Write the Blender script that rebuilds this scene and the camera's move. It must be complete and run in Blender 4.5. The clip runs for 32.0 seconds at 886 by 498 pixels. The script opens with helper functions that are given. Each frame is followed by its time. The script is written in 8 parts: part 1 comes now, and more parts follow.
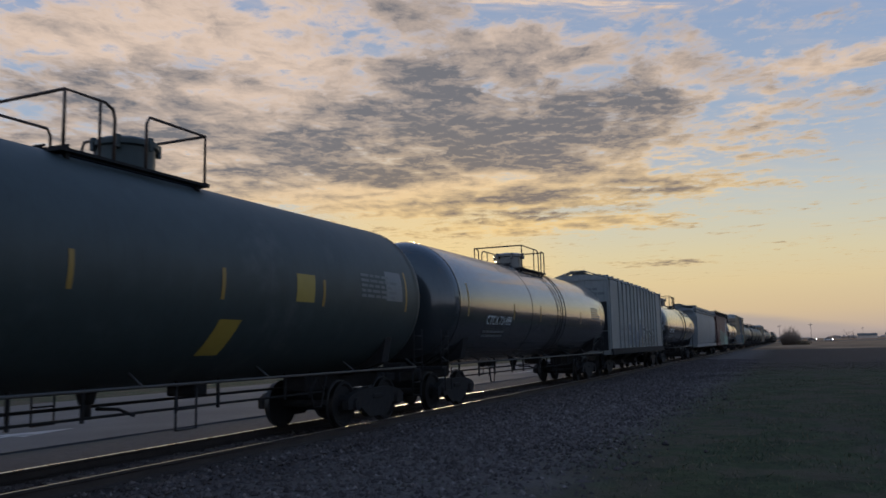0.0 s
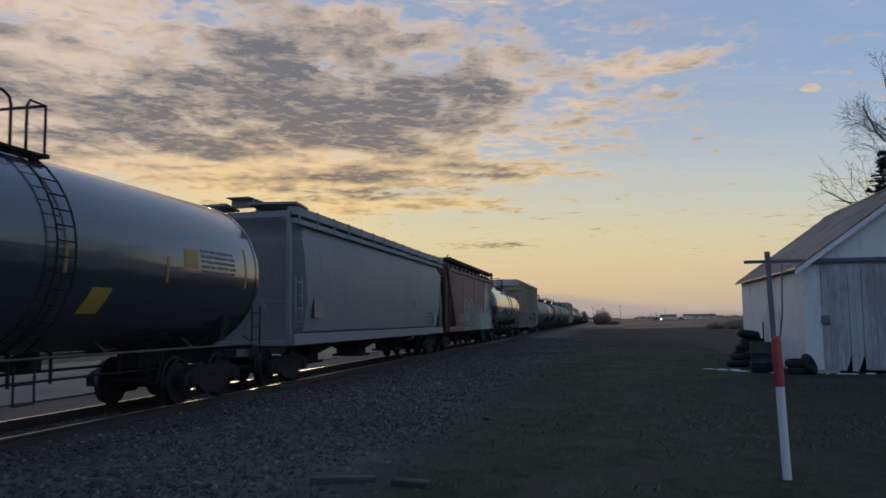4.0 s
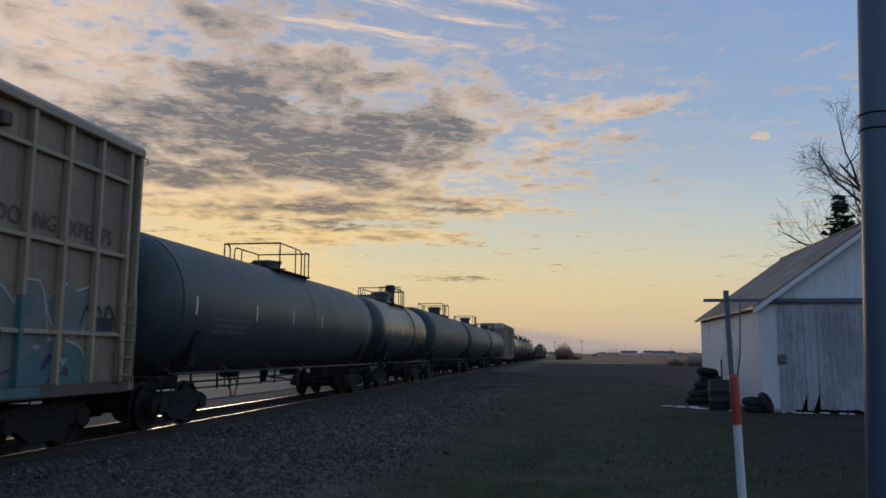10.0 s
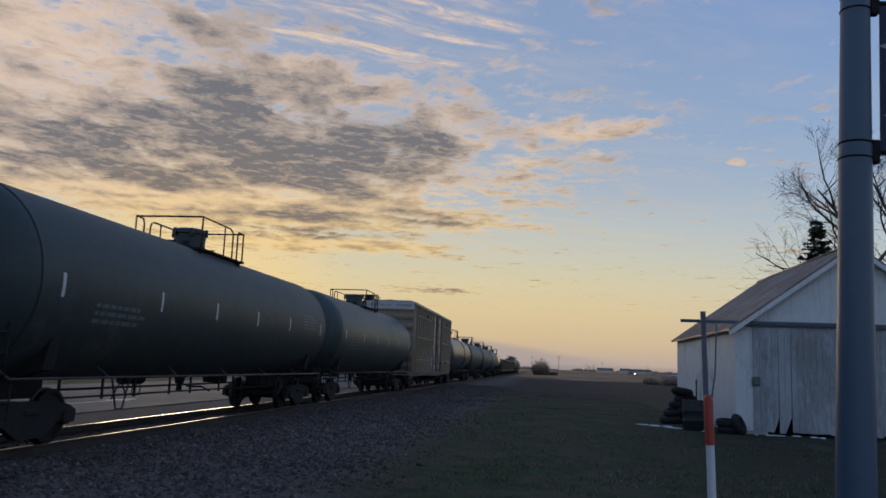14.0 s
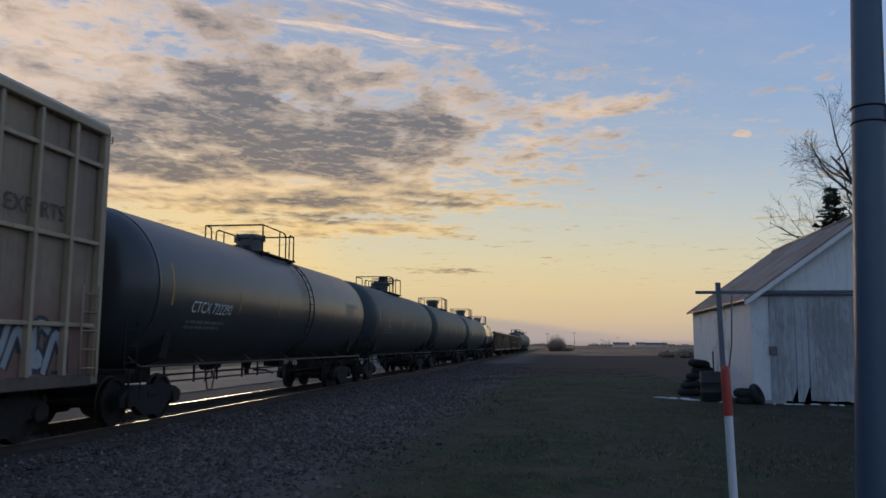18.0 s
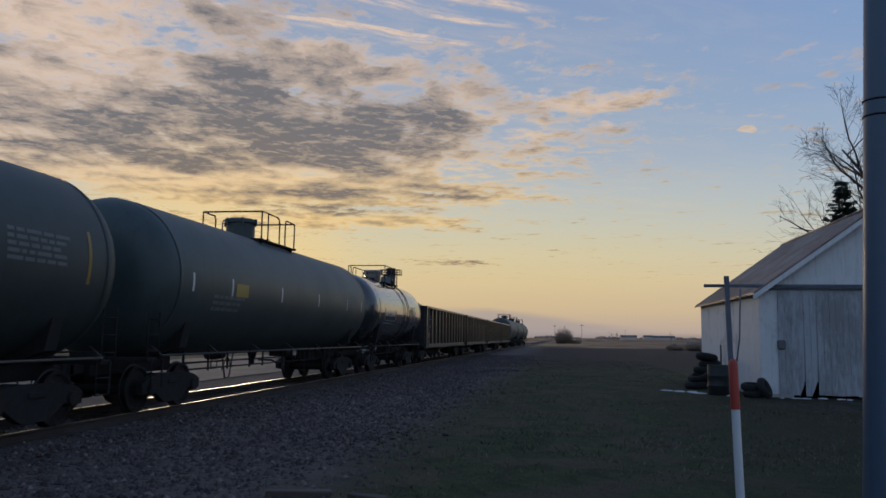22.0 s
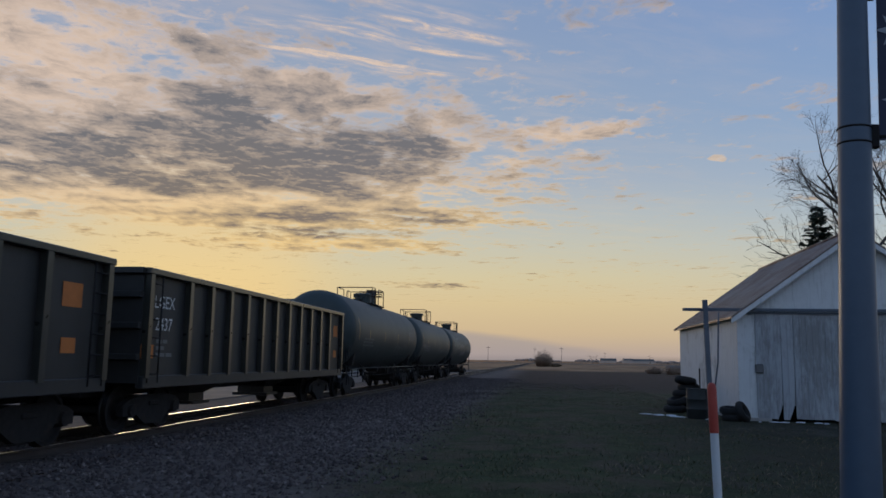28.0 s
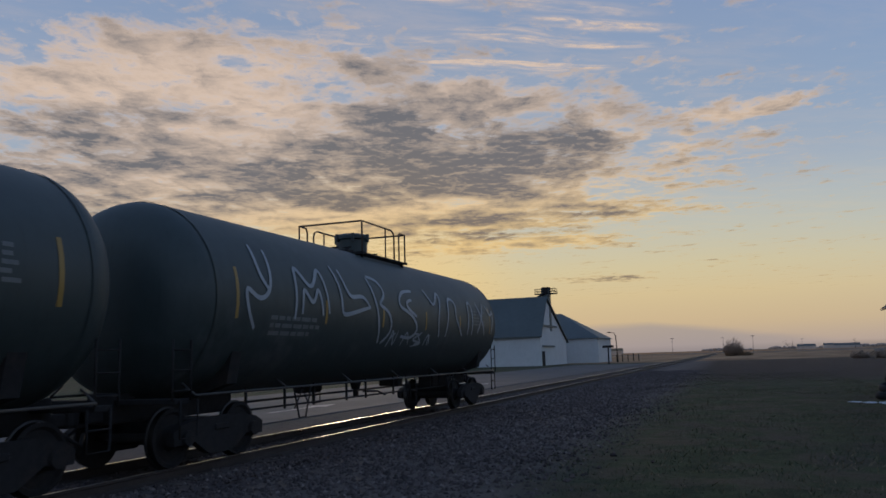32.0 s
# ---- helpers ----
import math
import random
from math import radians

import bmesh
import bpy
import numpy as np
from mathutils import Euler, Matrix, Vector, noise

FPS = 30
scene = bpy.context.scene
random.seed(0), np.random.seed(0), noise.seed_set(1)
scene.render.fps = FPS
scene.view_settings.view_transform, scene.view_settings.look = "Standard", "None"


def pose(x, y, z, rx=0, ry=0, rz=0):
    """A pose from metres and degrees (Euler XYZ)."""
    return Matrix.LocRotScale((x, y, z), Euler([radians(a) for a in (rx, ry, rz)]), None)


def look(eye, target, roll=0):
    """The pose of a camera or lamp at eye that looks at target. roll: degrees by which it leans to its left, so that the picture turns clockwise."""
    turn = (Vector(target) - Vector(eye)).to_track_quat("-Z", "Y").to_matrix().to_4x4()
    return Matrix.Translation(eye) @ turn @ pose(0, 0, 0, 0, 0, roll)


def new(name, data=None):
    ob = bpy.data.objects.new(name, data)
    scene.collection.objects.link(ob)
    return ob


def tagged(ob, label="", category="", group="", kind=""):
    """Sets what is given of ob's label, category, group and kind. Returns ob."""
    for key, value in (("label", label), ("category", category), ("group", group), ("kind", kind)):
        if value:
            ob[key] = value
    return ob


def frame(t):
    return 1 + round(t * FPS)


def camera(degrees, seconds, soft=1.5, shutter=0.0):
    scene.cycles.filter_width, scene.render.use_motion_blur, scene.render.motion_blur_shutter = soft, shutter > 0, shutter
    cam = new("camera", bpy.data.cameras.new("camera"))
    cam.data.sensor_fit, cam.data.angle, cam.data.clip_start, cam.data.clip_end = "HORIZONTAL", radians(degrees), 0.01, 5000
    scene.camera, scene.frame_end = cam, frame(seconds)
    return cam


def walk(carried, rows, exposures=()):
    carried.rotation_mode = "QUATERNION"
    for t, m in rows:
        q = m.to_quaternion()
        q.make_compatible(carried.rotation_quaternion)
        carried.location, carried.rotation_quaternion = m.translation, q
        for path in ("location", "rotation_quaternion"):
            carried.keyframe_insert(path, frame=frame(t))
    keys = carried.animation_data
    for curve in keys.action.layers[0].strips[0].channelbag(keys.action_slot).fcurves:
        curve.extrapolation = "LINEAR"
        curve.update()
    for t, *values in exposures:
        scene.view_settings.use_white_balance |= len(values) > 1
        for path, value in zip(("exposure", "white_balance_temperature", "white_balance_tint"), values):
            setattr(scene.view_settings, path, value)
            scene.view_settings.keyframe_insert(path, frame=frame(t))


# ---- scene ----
# ---- camera ----
EYE = (0.0, 0.0, 1.55)      # rail tops lie at z = 0, the track runs along y


def aim(yaw, pitch, roll):
    """The hand-held camera: turned to its left by yaw, up by pitch, its right side lowered by roll."""
    return pose(*EYE, 90 + pitch, 0, yaw) @ pose(0, 0, 0, 0, 0, -roll)


cam = camera(58.38, 32.0, soft=1.6, shutter=0.08)
PATH = [
    (0.0, aim(23.51, 7.01, 1.31)),
    (0.5, aim(19.93, 6.14, 1.45)),
    (1.0, aim(18.29, 5.73, 1.41)),
    (1.5, aim(16.56, 5.57, 1.16)),
    (2.0, aim(15.02, 5.36, 0.93)),
    (2.5, aim(13.77, 5.17, 0.80)),
    (3.0, aim(12.77, 5.08, 0.82)),
    (3.5, aim(12.00, 5.06, 0.87)),
    (5.5, aim(10.46, 6.21, 0.69)),
    (6.0, aim(10.51, 6.53, 0.64)),
    (6.5, aim(10.60, 6.77, 0.59)),
    (7.0, aim(10.67, 6.92, 0.49)),
    (7.5, aim(10.60, 6.97, 0.30)),
    (8.0, aim(10.44, 6.99, 0.12)),
    (8.5, aim(10.19, 7.04, 0.00)),
    (9.0, aim(9.82, 7.16, -0.01)),
    (9.5, aim(9.33, 7.32, -0.07)),
    (10.0, aim(8.76, 7.49, -0.25)),
    (10.5, aim(8.17, 7.66, -0.58)),
    (11.0, aim(7.66, 7.85, -0.95)),
    (11.5, aim(7.34, 7.99, -1.47)),
    (12.0, aim(7.14, 8.13, -1.98)),
    (12.5, aim(7.02, 8.25, -2.39)),
    (13.0, aim(7.01, 8.32, -2.59)),
    (13.5, aim(7.13, 8.37, -2.43)),
    (14.0, aim(7.39, 8.35, -2.12)),
    (14.5, aim(7.74, 8.26, -1.72)),
    (16.5, aim(7.95, 7.30, -0.63)),
    (17.0, aim(7.82, 7.02, -0.51)),
    (17.5, aim(7.91, 6.86, -0.33)),
    (18.0, aim(8.25, 6.90, -0.27)),
    (18.5, aim(8.71, 7.11, -0.35)),
    (19.0, aim(9.14, 7.37, -0.51)),
    (19.5, aim(9.43, 7.45, -0.74)),
    (20.0, aim(9.53, 7.29, -0.94)),
    (20.5, aim(9.48, 6.98, -0.96)),
    (21.0, aim(9.31, 6.64, -0.91)),
    (21.5, aim(9.06, 6.39, -0.78)),
    (22.0, aim(8.82, 6.28, -0.72)),
    (22.5, aim(8.64, 6.30, -0.70)),
    (23.0, aim(8.50, 6.43, -0.83)),
    (23.5, aim(8.36, 6.59, -1.05)),
    (24.0, aim(8.20, 6.76, -1.15)),
    (24.5, aim(8.07, 6.88, -1.24)),
    (26.5, aim(7.48, 7.29, -1.20)),
    (27.0, aim(7.31, 7.49, -1.11)),
    (27.5, aim(7.28, 7.69, -1.02)),
    (28.0, aim(7.43, 7.91, -0.92)),
    (28.5, aim(7.76, 8.11, -0.78)),
    (29.0, aim(8.29, 8.17, -0.71)),
    (29.5, aim(9.06, 8.08, -0.61)),
    (30.0, aim(10.08, 7.89, -0.34)),
    (30.5, aim(11.40, 7.71, 0.07)),
    (31.0, aim(13.04, 7.62, 0.57)),
    (31.5, aim(15.94, 7.69, 1.19)),
    (32.0, aim(19.88, 7.87, 1.76)),
]
walk(cam, PATH, exposures=[(t, ev, 5960, 9.0) for t, ev in ((0.0, 0.03), (3.0, 0.03), (6.0, 0.06), (8.0, 0.02), (9.0, 0.14), (10.2, 0.04), (13.0, 0.0), (15.0, 0.04), (16.5, 0.16), (17.3, 0.15), (18.2, 0.05), (19.5, -0.03), (24.0, -0.05), (28.0, -0.06), (32.0, -0.12))])

# ---- sky and sun ----
SUN_AZ, SUN_EL = radians(25), radians(4.5)      # to the left of the track's far end
SUN_DIR = Vector((-math.sin(SUN_AZ) * math.cos(SUN_EL), math.cos(SUN_AZ) * math.cos(SUN_EL), math.sin(SUN_EL)))


class Nodes:
    """Short hand for building a node tree."""

    def __init__(self, tree, keep=False):
        self.tree = tree
        if not keep:
            tree.nodes.clear()

    def add(self, kind, props=None, **sockets):
        n = self.tree.nodes.new(kind)
        for key, value in (props or {}).items():
            setattr(n, key, value)
        for key, value in sockets.items():
            self.put(n.inputs[int(key[1:]) if key[0] == "i" and key[1:].isdigit() else key.replace("_", " ")], value)
        return n

    def put(self, socket, value):
        if isinstance(value, bpy.types.NodeSocket):
            self.tree.links.new(value, socket)
        elif isinstance(value, bpy.types.Node):
            self.tree.links.new(value.outputs[0], socket)
        else:
            socket.default_value = value

    def math(self, op, a, b=0.0, c=0.0, clamp=False):
        return self.add("ShaderNodeMath", {"operation": op, "use_clamp": clamp}, i0=a, i1=b, i2=c).outputs[0]

    def ramp(self, fac, stops, mode="LINEAR"):
        n = self.add("ShaderNodeValToRGB", i0=fac)
        n.color_ramp.interpolation = mode
        el = n.color_ramp.elements
        while len(el) < len(stops):
            el.new(0.5)
        for e, (p, c) in zip(el, stops):
            e.position, e.color = p, (*c, 1) if len(c) == 3 else c
        return n.outputs[0]

    def mix(self, fac, a, b, blend="MIX"):
        n = self.add("ShaderNodeMix", {"data_type": "RGBA", "blend_type": blend})
        self.put(n.inputs[0], fac)
        self.put(n.inputs[6], a)
        self.put(n.inputs[7], b)
        return n.outputs[2]

    def noise(self, vec, scale, detail=4.0, rough=0.55, distortion=0.0):
        n = self.add("ShaderNodeTexNoise", i0=vec)
        n.inputs["Scale"].default_value, n.inputs["Detail"].default_value = scale, detail
        n.inputs["Roughness"].default_value, n.inputs["Distortion"].default_value = rough, distortion
        return n.outputs[0]

    def smooth(self, x, lo, hi):
        n = self.add("ShaderNodeMapRange", {"interpolation_type": "SMOOTHSTEP"}, i0=x)
        n.inputs[1].default_value, n.inputs[2].default_value = lo, hi
        return n.outputs[0]

    def scaled(self, vec, sx, sy, sz, rz=0.0, loc=(0, 0, 0)):
        n = self.add("ShaderNodeMapping", i0=vec)
        n.inputs["Scale"].default_value, n.inputs["Rotation"].default_value = (sx, sy, sz), (0, 0, rz)
        n.inputs["Location"].default_value = loc
        return n.outputs[0]


def srgb(r, g, b):
    """Linear colour from 0..255 display values."""
    return tuple((c / 255 / 12.92 if c <= 10 else ((c / 255 + 0.055) / 1.055) ** 2.4) for c in (r, g, b))


def make_world():
    world = bpy.data.worlds.new("evening_sky")
    world.use_nodes = True
    scene.world = world
    n = Nodes(world.node_tree)
    co = n.add("ShaderNodeTexCoord").outputs["Generated"]
    sep = n.add("ShaderNodeSeparateXYZ", i0=co)
    up = sep.outputs[2]
    side = n.add("ShaderNodeVectorMath", {"operation": "DOT_PRODUCT"}, i0=co)
    side.inputs[1].default_value = (-math.sin(SUN_AZ), math.cos(SUN_AZ), 0)
    toward = n.smooth(side.outputs["Value"], 0.55, 1.0)
    h = n.math("MULTIPLY_ADD", up, 0.5, 0.5)
    ground_glow = [(0.0, srgb(60, 58, 60)), (0.497, srgb(80, 76, 76))]
    near_sun = n.ramp(h, ground_glow + [(0.503, srgb(193, 169, 153)), (0.517, srgb(219, 189, 146)), (0.535, srgb(230, 202, 150)), (0.552, srgb(228, 208, 161)), (0.57, srgb(215, 206, 178)),
                                        (0.59, srgb(202, 200, 189)), (0.61, srgb(184, 188, 192)), (0.64, srgb(167, 178, 192)), (0.70, srgb(152, 166, 188)), (1.0, srgb(118, 137, 173))])
    away = n.ramp(h, ground_glow + [(0.503, srgb(196, 174, 157)), (0.517, srgb(215, 191, 157)), (0.535, srgb(219, 202, 167)), (0.552, srgb(208, 204, 184)), (0.57, srgb(193, 200, 199)),
                                    (0.59, srgb(177, 191, 201)), (0.61, srgb(166, 183, 202)), (0.64, srgb(150, 173, 202)), (0.70, srgb(135, 160, 200)), (1.0, srgb(111, 136, 179))])
    blue = n.ramp(h, ground_glow + [(0.503, srgb(190, 184, 190)), (0.55, srgb(190, 198, 212)), (0.65, srgb(150, 174, 206)), (1.0, srgb(98, 128, 172))])
    behind = n.smooth(side.outputs["Value"], 0.4, -0.3)
    col = n.mix(toward, away, near_sun)
    col = n.mix(behind, col, blue)
    # low grey bank along the horizon
    long = n.scaled(co, 2.2, 2.2, 26)
    bank = n.noise(long, 1.6, 4, 0.6)
    across = n.math("DIVIDE", sep.outputs[0], n.math("MAXIMUM", sep.outputs[1], 0.1))
    top = n.math("MINIMUM", n.math("MULTIPLY_ADD", across, -0.12, 0.0245), 0.036)
    top = n.math("ADD", top, n.math("MULTIPLY_ADD", bank, 0.016, -0.008))
    inside = n.smooth(n.math("SUBTRACT", top, up), -0.002, 0.008)
    inside = n.math("MULTIPLY", inside, n.smooth(side.outputs["Value"], 0.80, 0.93))
    col = n.mix(n.math("MULTIPLY", inside, 0.6), col, (*srgb(160, 152, 154), 1))
    aim_at = n.add("ShaderNodeVectorMath", {"operation": "DOT_PRODUCT"}, i0=co)
    aim_at.inputs[1].default_value = (-math.sin(SUN_AZ) * 0.994, math.cos(SUN_AZ) * 0.994, 0.105)
    halo = n.math("POWER", n.smooth(aim_at.outputs["Value"], 0.975, 1.0), 1.6)
    col = n.mix(n.math("MULTIPLY", halo, 0.62), col, (*srgb(255, 214, 138), 1))
    sky = n.add("ShaderNodeTexSky", {"sky_type": "NISHITA", "sun_disc": False, "sun_elevation": SUN_EL, "sun_rotation": -SUN_AZ, "altitude": 250.0})
    faint = n.mix(1.0, sky.outputs[0], (0.03, 0.03, 0.03, 1), "MULTIPLY")
    col = n.mix(0.06, col, faint)
    n.add("ShaderNodeOutputWorld", i0=n.add("ShaderNodeBackground", i0=col, i1=0.98))


make_world()
sun_light = bpy.data.lights.new("sun", "SUN")
sun_light.energy, sun_light.angle, sun_light.color = 0.5, radians(10), (1.0, 0.72, 0.45)
new("sun", sun_light).matrix_world = look(SUN_DIR * 50, (0, 0, 0))

CLOUD_H = 250.0


def cloud_material():
    m = bpy.data.materials.new("evening_clouds")
    m.use_nodes = True
    n = Nodes(m.node_tree)
    p = n.scaled(n.add("ShaderNodeTexCoord").outputs["Object"], 1 / CLOUD_H, 1 / CLOUD_H, 0)
    sep = n.add("ShaderNodeSeparateXYZ", i0=p)

    def shifted(vec, scale, amount, sx=1.0, sy=1.0):
        wob = n.add("ShaderNodeVectorMath", {"operation": "SUBTRACT"}, i0=n.add("ShaderNodeTexNoise", i0=n.scaled(p, sx, sy, 1), Scale=scale, Detail=3.0).outputs["Color"], i1=(0.5, 0.5, 0.5))
        wob = n.add("ShaderNodeVectorMath", {"operation": "SCALE"}, i0=wob.outputs[0], Scale=amount)
        return n.add("ShaderNodeVectorMath", {"operation": "ADD"}, i0=vec, i1=wob.outputs[0]).outputs[0]

    bent_p = shifted(p, 2.0, 1.1, 1.0, 0.6)

    def patch(cx, cy, rx, ry, turn=0.0, lo=1.5, hi=0.15, level=1.0):
        q = n.add("ShaderNodeVectorMath", {"operation": "SUBTRACT"}, i0=bent_p)
        q.inputs[1].default_value = (cx, cy, 0)
        q = n.add("ShaderNodeVectorRotate", {"rotation_type": "Z_AXIS"}, i0=q, Angle=-radians(turn))
        q = n.scaled(q.outputs[0], 1 / rx, 1 / ry, 0)
        d = n.add("ShaderNodeVectorMath", {"operation": "LENGTH"}, i0=q).outputs["Value"]
        return n.math("MULTIPLY", n.smooth(d, lo, hi), level)

    def most(first, *rest):
        for r in rest:
            first = n.math("MAXIMUM", first, r)
        return first

    # where the deck lies: a broad bank, its mottled western part, ragged tails and lone wisps
    cover = most(patch(-2.1, 3.75, 2.2, 1.9, 14, 1.35, 0.45, 1.0), patch(-1.25, 3.65, 1.05, 1.25, -12, level=1.15), patch(-2.9, 3.4, 1.7, 1.7, 20, level=0.98), patch(-1.75, 5.05, 1.6, 0.95, 8, level=1.08),
                 patch(-0.55, 5.5, 0.72, 0.34, 8, level=0.72), patch(-1.85, 2.1, 1.0, 0.6, 12, level=0.90), patch(-0.36, 3.30, 0.22, 0.55, -20, level=0.85), patch(-0.15, 3.72, 0.30, 0.16, 15, level=0.72),
                 patch(0.10, 3.16, 0.24, 0.24, 15, level=0.80), patch(0.17, 3.62, 0.14, 0.16, level=0.62), patch(-1.85, 6.5, 1.25, 0.85, 6, level=0.88), patch(-1.45, 10.5, 0.6, 0.6, level=0.60), patch(-4.4, 4.4, 1.5, 1.4, 30, level=0.8), patch(-0.85, 2.85, 0.42, 0.40, -20, level=1.15))
    # where it is thick enough to stay grey
    core = most(patch(-1.22, 3.55, 1.08, 1.20, -14, 1.25, 0.2), patch(-2.0, 3.85, 1.05, 0.70, 6, level=0.86), patch(-1.55, 5.15, 0.80, 0.36, 4, level=0.74), patch(-1.72, 6.0, 0.85, 0.42, 4, level=0.66),
                patch(-2.75, 2.75, 0.75, 0.60, 20, level=0.72), patch(-2.2, 2.35, 0.42, 0.26, 15, level=0.56), patch(-3.5, 3.5, 0.9, 0.6, 25, level=0.62), patch(-0.75, 5.45, 0.35, 0.2, 4, level=0.50), patch(-1.45, 10.5, 0.5, 0.5, level=0.72))

    drawn = shifted(p, 4.0, 0.12)

    def strands(q):
        """Long ripples that lie across the wind, coarse to fine."""
        r = n.add("ShaderNodeVectorRotate", {"rotation_type": "Z_AXIS"}, i0=q, Angle=-radians(17)).outputs[0]
        broad = n.noise(n.scaled(r, 0.9, 0.8, 1), 2.1, 3, 0.5, 0.3)
        middle = n.noise(n.scaled(r, 0.74, 0.72, 1), 5.6, 6, 0.62, 0.35)
        fine = n.noise(n.scaled(r, 0.78, 0.62, 1), 15.0, 6, 0.66, 0.25)
        return broad, middle, fine

    def weigh(parts, a, b, c):
        broad, middle, fine = parts
        out = n.math("MULTIPLY_ADD", broad, a, -a / 2)
        out = n.math("ADD", out, n.math("MULTIPLY_ADD", middle, b, -b / 2))
        return n.math("ADD", out, n.math("MULTIPLY_ADD", fine, c, -c / 2))

    here = strands(drawn)
    there = strands(n.add("ShaderNodeVectorMath", {"operation": "ADD"}, i0=drawn, i1=(-0.02, 0.055, 0)).outputs[0])
    body = n.math("ADD", cover, weigh(here, 1.3, 2.3, 1.5))
    puff = n.smooth(body, 0.14, 0.84)
    spot = patch(0.93, 3.74, 0.085, 0.24, 0, 1.0, 0.3)
    puff = most(puff, n.math("MULTIPLY", n.smooth(n.math("ADD", spot, weigh(here, 0.0, 1.2, 1.2)), 0.45, 1.0), 0.8))

    # high streaks combed out by the wind, each along its own line
    turned = n.add("ShaderNodeVectorRotate", {"rotation_type": "Z_AXIS"}, i0=shifted(p, 2.2, 0.13), Angle=-radians(30)).outputs[0]
    along = n.add("ShaderNodeSeparateXYZ", i0=turned)
    hair = n.noise(n.scaled(turned, 1.6, 13.0, 1), 2.2, 7, 0.62, 0.5)
    torn = n.smooth(n.noise(n.scaled(turned, 1.0, 2.4, 1), 7.0, 7, 0.68, 0.3), 0.33, 0.66)

    def streak(at, start, end, width, level):
        off = n.math("ABSOLUTE", n.math("SUBTRACT", along.outputs[1], at))
        run = n.math("MULTIPLY", n.smooth(along.outputs[0], start - 0.15, start + 0.2), n.smooth(along.outputs[0], end + 0.12, end - 0.18))
        line = n.math("MULTIPLY", n.smooth(off, width, width * 0.1), run)
        line = n.math("MULTIPLY", line, n.math("MULTIPLY_ADD", torn, 0.85, 0.15))
        return n.math("MULTIPLY", n.math("MULTIPLY", line, n.math("MULTIPLY_ADD", n.smooth(hair, 0.3, 0.7), 0.9, 0.12)), level)

    streaks = most(streak(2.355, -0.10, 1.0, 0.050, 2.6), streak(2.375, 0.40, 1.00, 0.09, 1.0), streak(2.145, 0.45, 1.04, 0.045, 2.1), streak(2.00, 0.62, 1.08, 0.055, 2.1),
                   streak(2.085, 0.30, 0.85, 0.035, 0.9), streak(2.19, -0.25, 0.50, 0.10, 0.75), streak(1.90, 0.2, 0.95, 0.07, 0.9), streak(2.50, 0.35, 0.62, 0.04, 0.5))
    veil = n.smooth(n.noise(n.scaled(turned, 0.6, 1.5, 1), 2.6, 8, 0.66, 0.3), 0.42, 0.78)
    thin = most(streaks, n.math("MULTIPLY", n.math("MULTIPLY", veil, 0.42), patch(-1.9, 3.5, 2.6, 3.0, 10)), n.math("MULTIPLY", n.math("MULTIPLY", veil, 0.20), patch(-0.3, 5.2, 1.6, 3.0, -10)))
    cover_all = n.math("MAXIMUM", puff, n.math("MINIMUM", thin, 0.9))
    # thick parts stay grey, the rims that face the low sun catch its light
    thick = n.math("ADD", n.math("ADD", n.math("MULTIPLY", core, 0.62), n.math("MULTIPLY", puff, 0.17)), weigh(here, 1.3, 1.5, 1.0))
    thick = n.smooth(thick, -0.10, 0.93)
    rim = n.smooth(n.math("SUBTRACT", weigh(here, 0.3, 1.0, 0.9), weigh(there, 0.3, 1.0, 0.9)), -0.22, 0.28)
    shade = n.math("MULTIPLY", thick, n.math("MULTIPLY_ADD", rim, -0.70, 1.36), clamp=True)
    far = n.smooth(sep.outputs[1], 2.4, 6.4)
    bright = n.mix(far, (*srgb(243, 210, 180), 1), (*srgb(255, 212, 140), 1))
    grey = n.mix(far, (*srgb(117, 112, 111), 1), (*srgb(130, 113, 101), 1))
    col = n.mix(shade, bright, grey)
    fade = n.smooth(n.add("ShaderNodeVectorMath", {"operation": "LENGTH"}, i0=p).outputs["Value"], 16.0, 12.0)
    alpha = n.math("MULTIPLY", n.math("MULTIPLY", cover_all, 0.92), fade)
    glow = n.add("ShaderNodeEmission", i0=col, i1=0.95)
    mixed = n.add("ShaderNodeMixShader", i0=alpha, i1=n.add("ShaderNodeBsdfTransparent"), i2=glow)
    n.add("ShaderNodeOutputMaterial", i0=mixed)
    return m


def cloud_layer():
    me = bpy.data.meshes.new("cloud_layer")
    r = 4300
    k = 48
    verts = [(r * math.cos(2 * math.pi * i / k), r * math.sin(2 * math.pi * i / k), 0) for i in range(k)]
    me.from_pydata(verts, [], [tuple(range(k))])
    me.materials.append(cloud_material())
    ob = new("cloud_layer", me)
    ob.location = (0, 0, CLOUD_H)
    ob.visible_shadow = False
    tagged(ob, "broken evening cloud layer, cream rims and grey middles", "clouds", kind="stuff")
    return ob


clouds = cloud_layer()

# ---- materials ----
MATS = {}


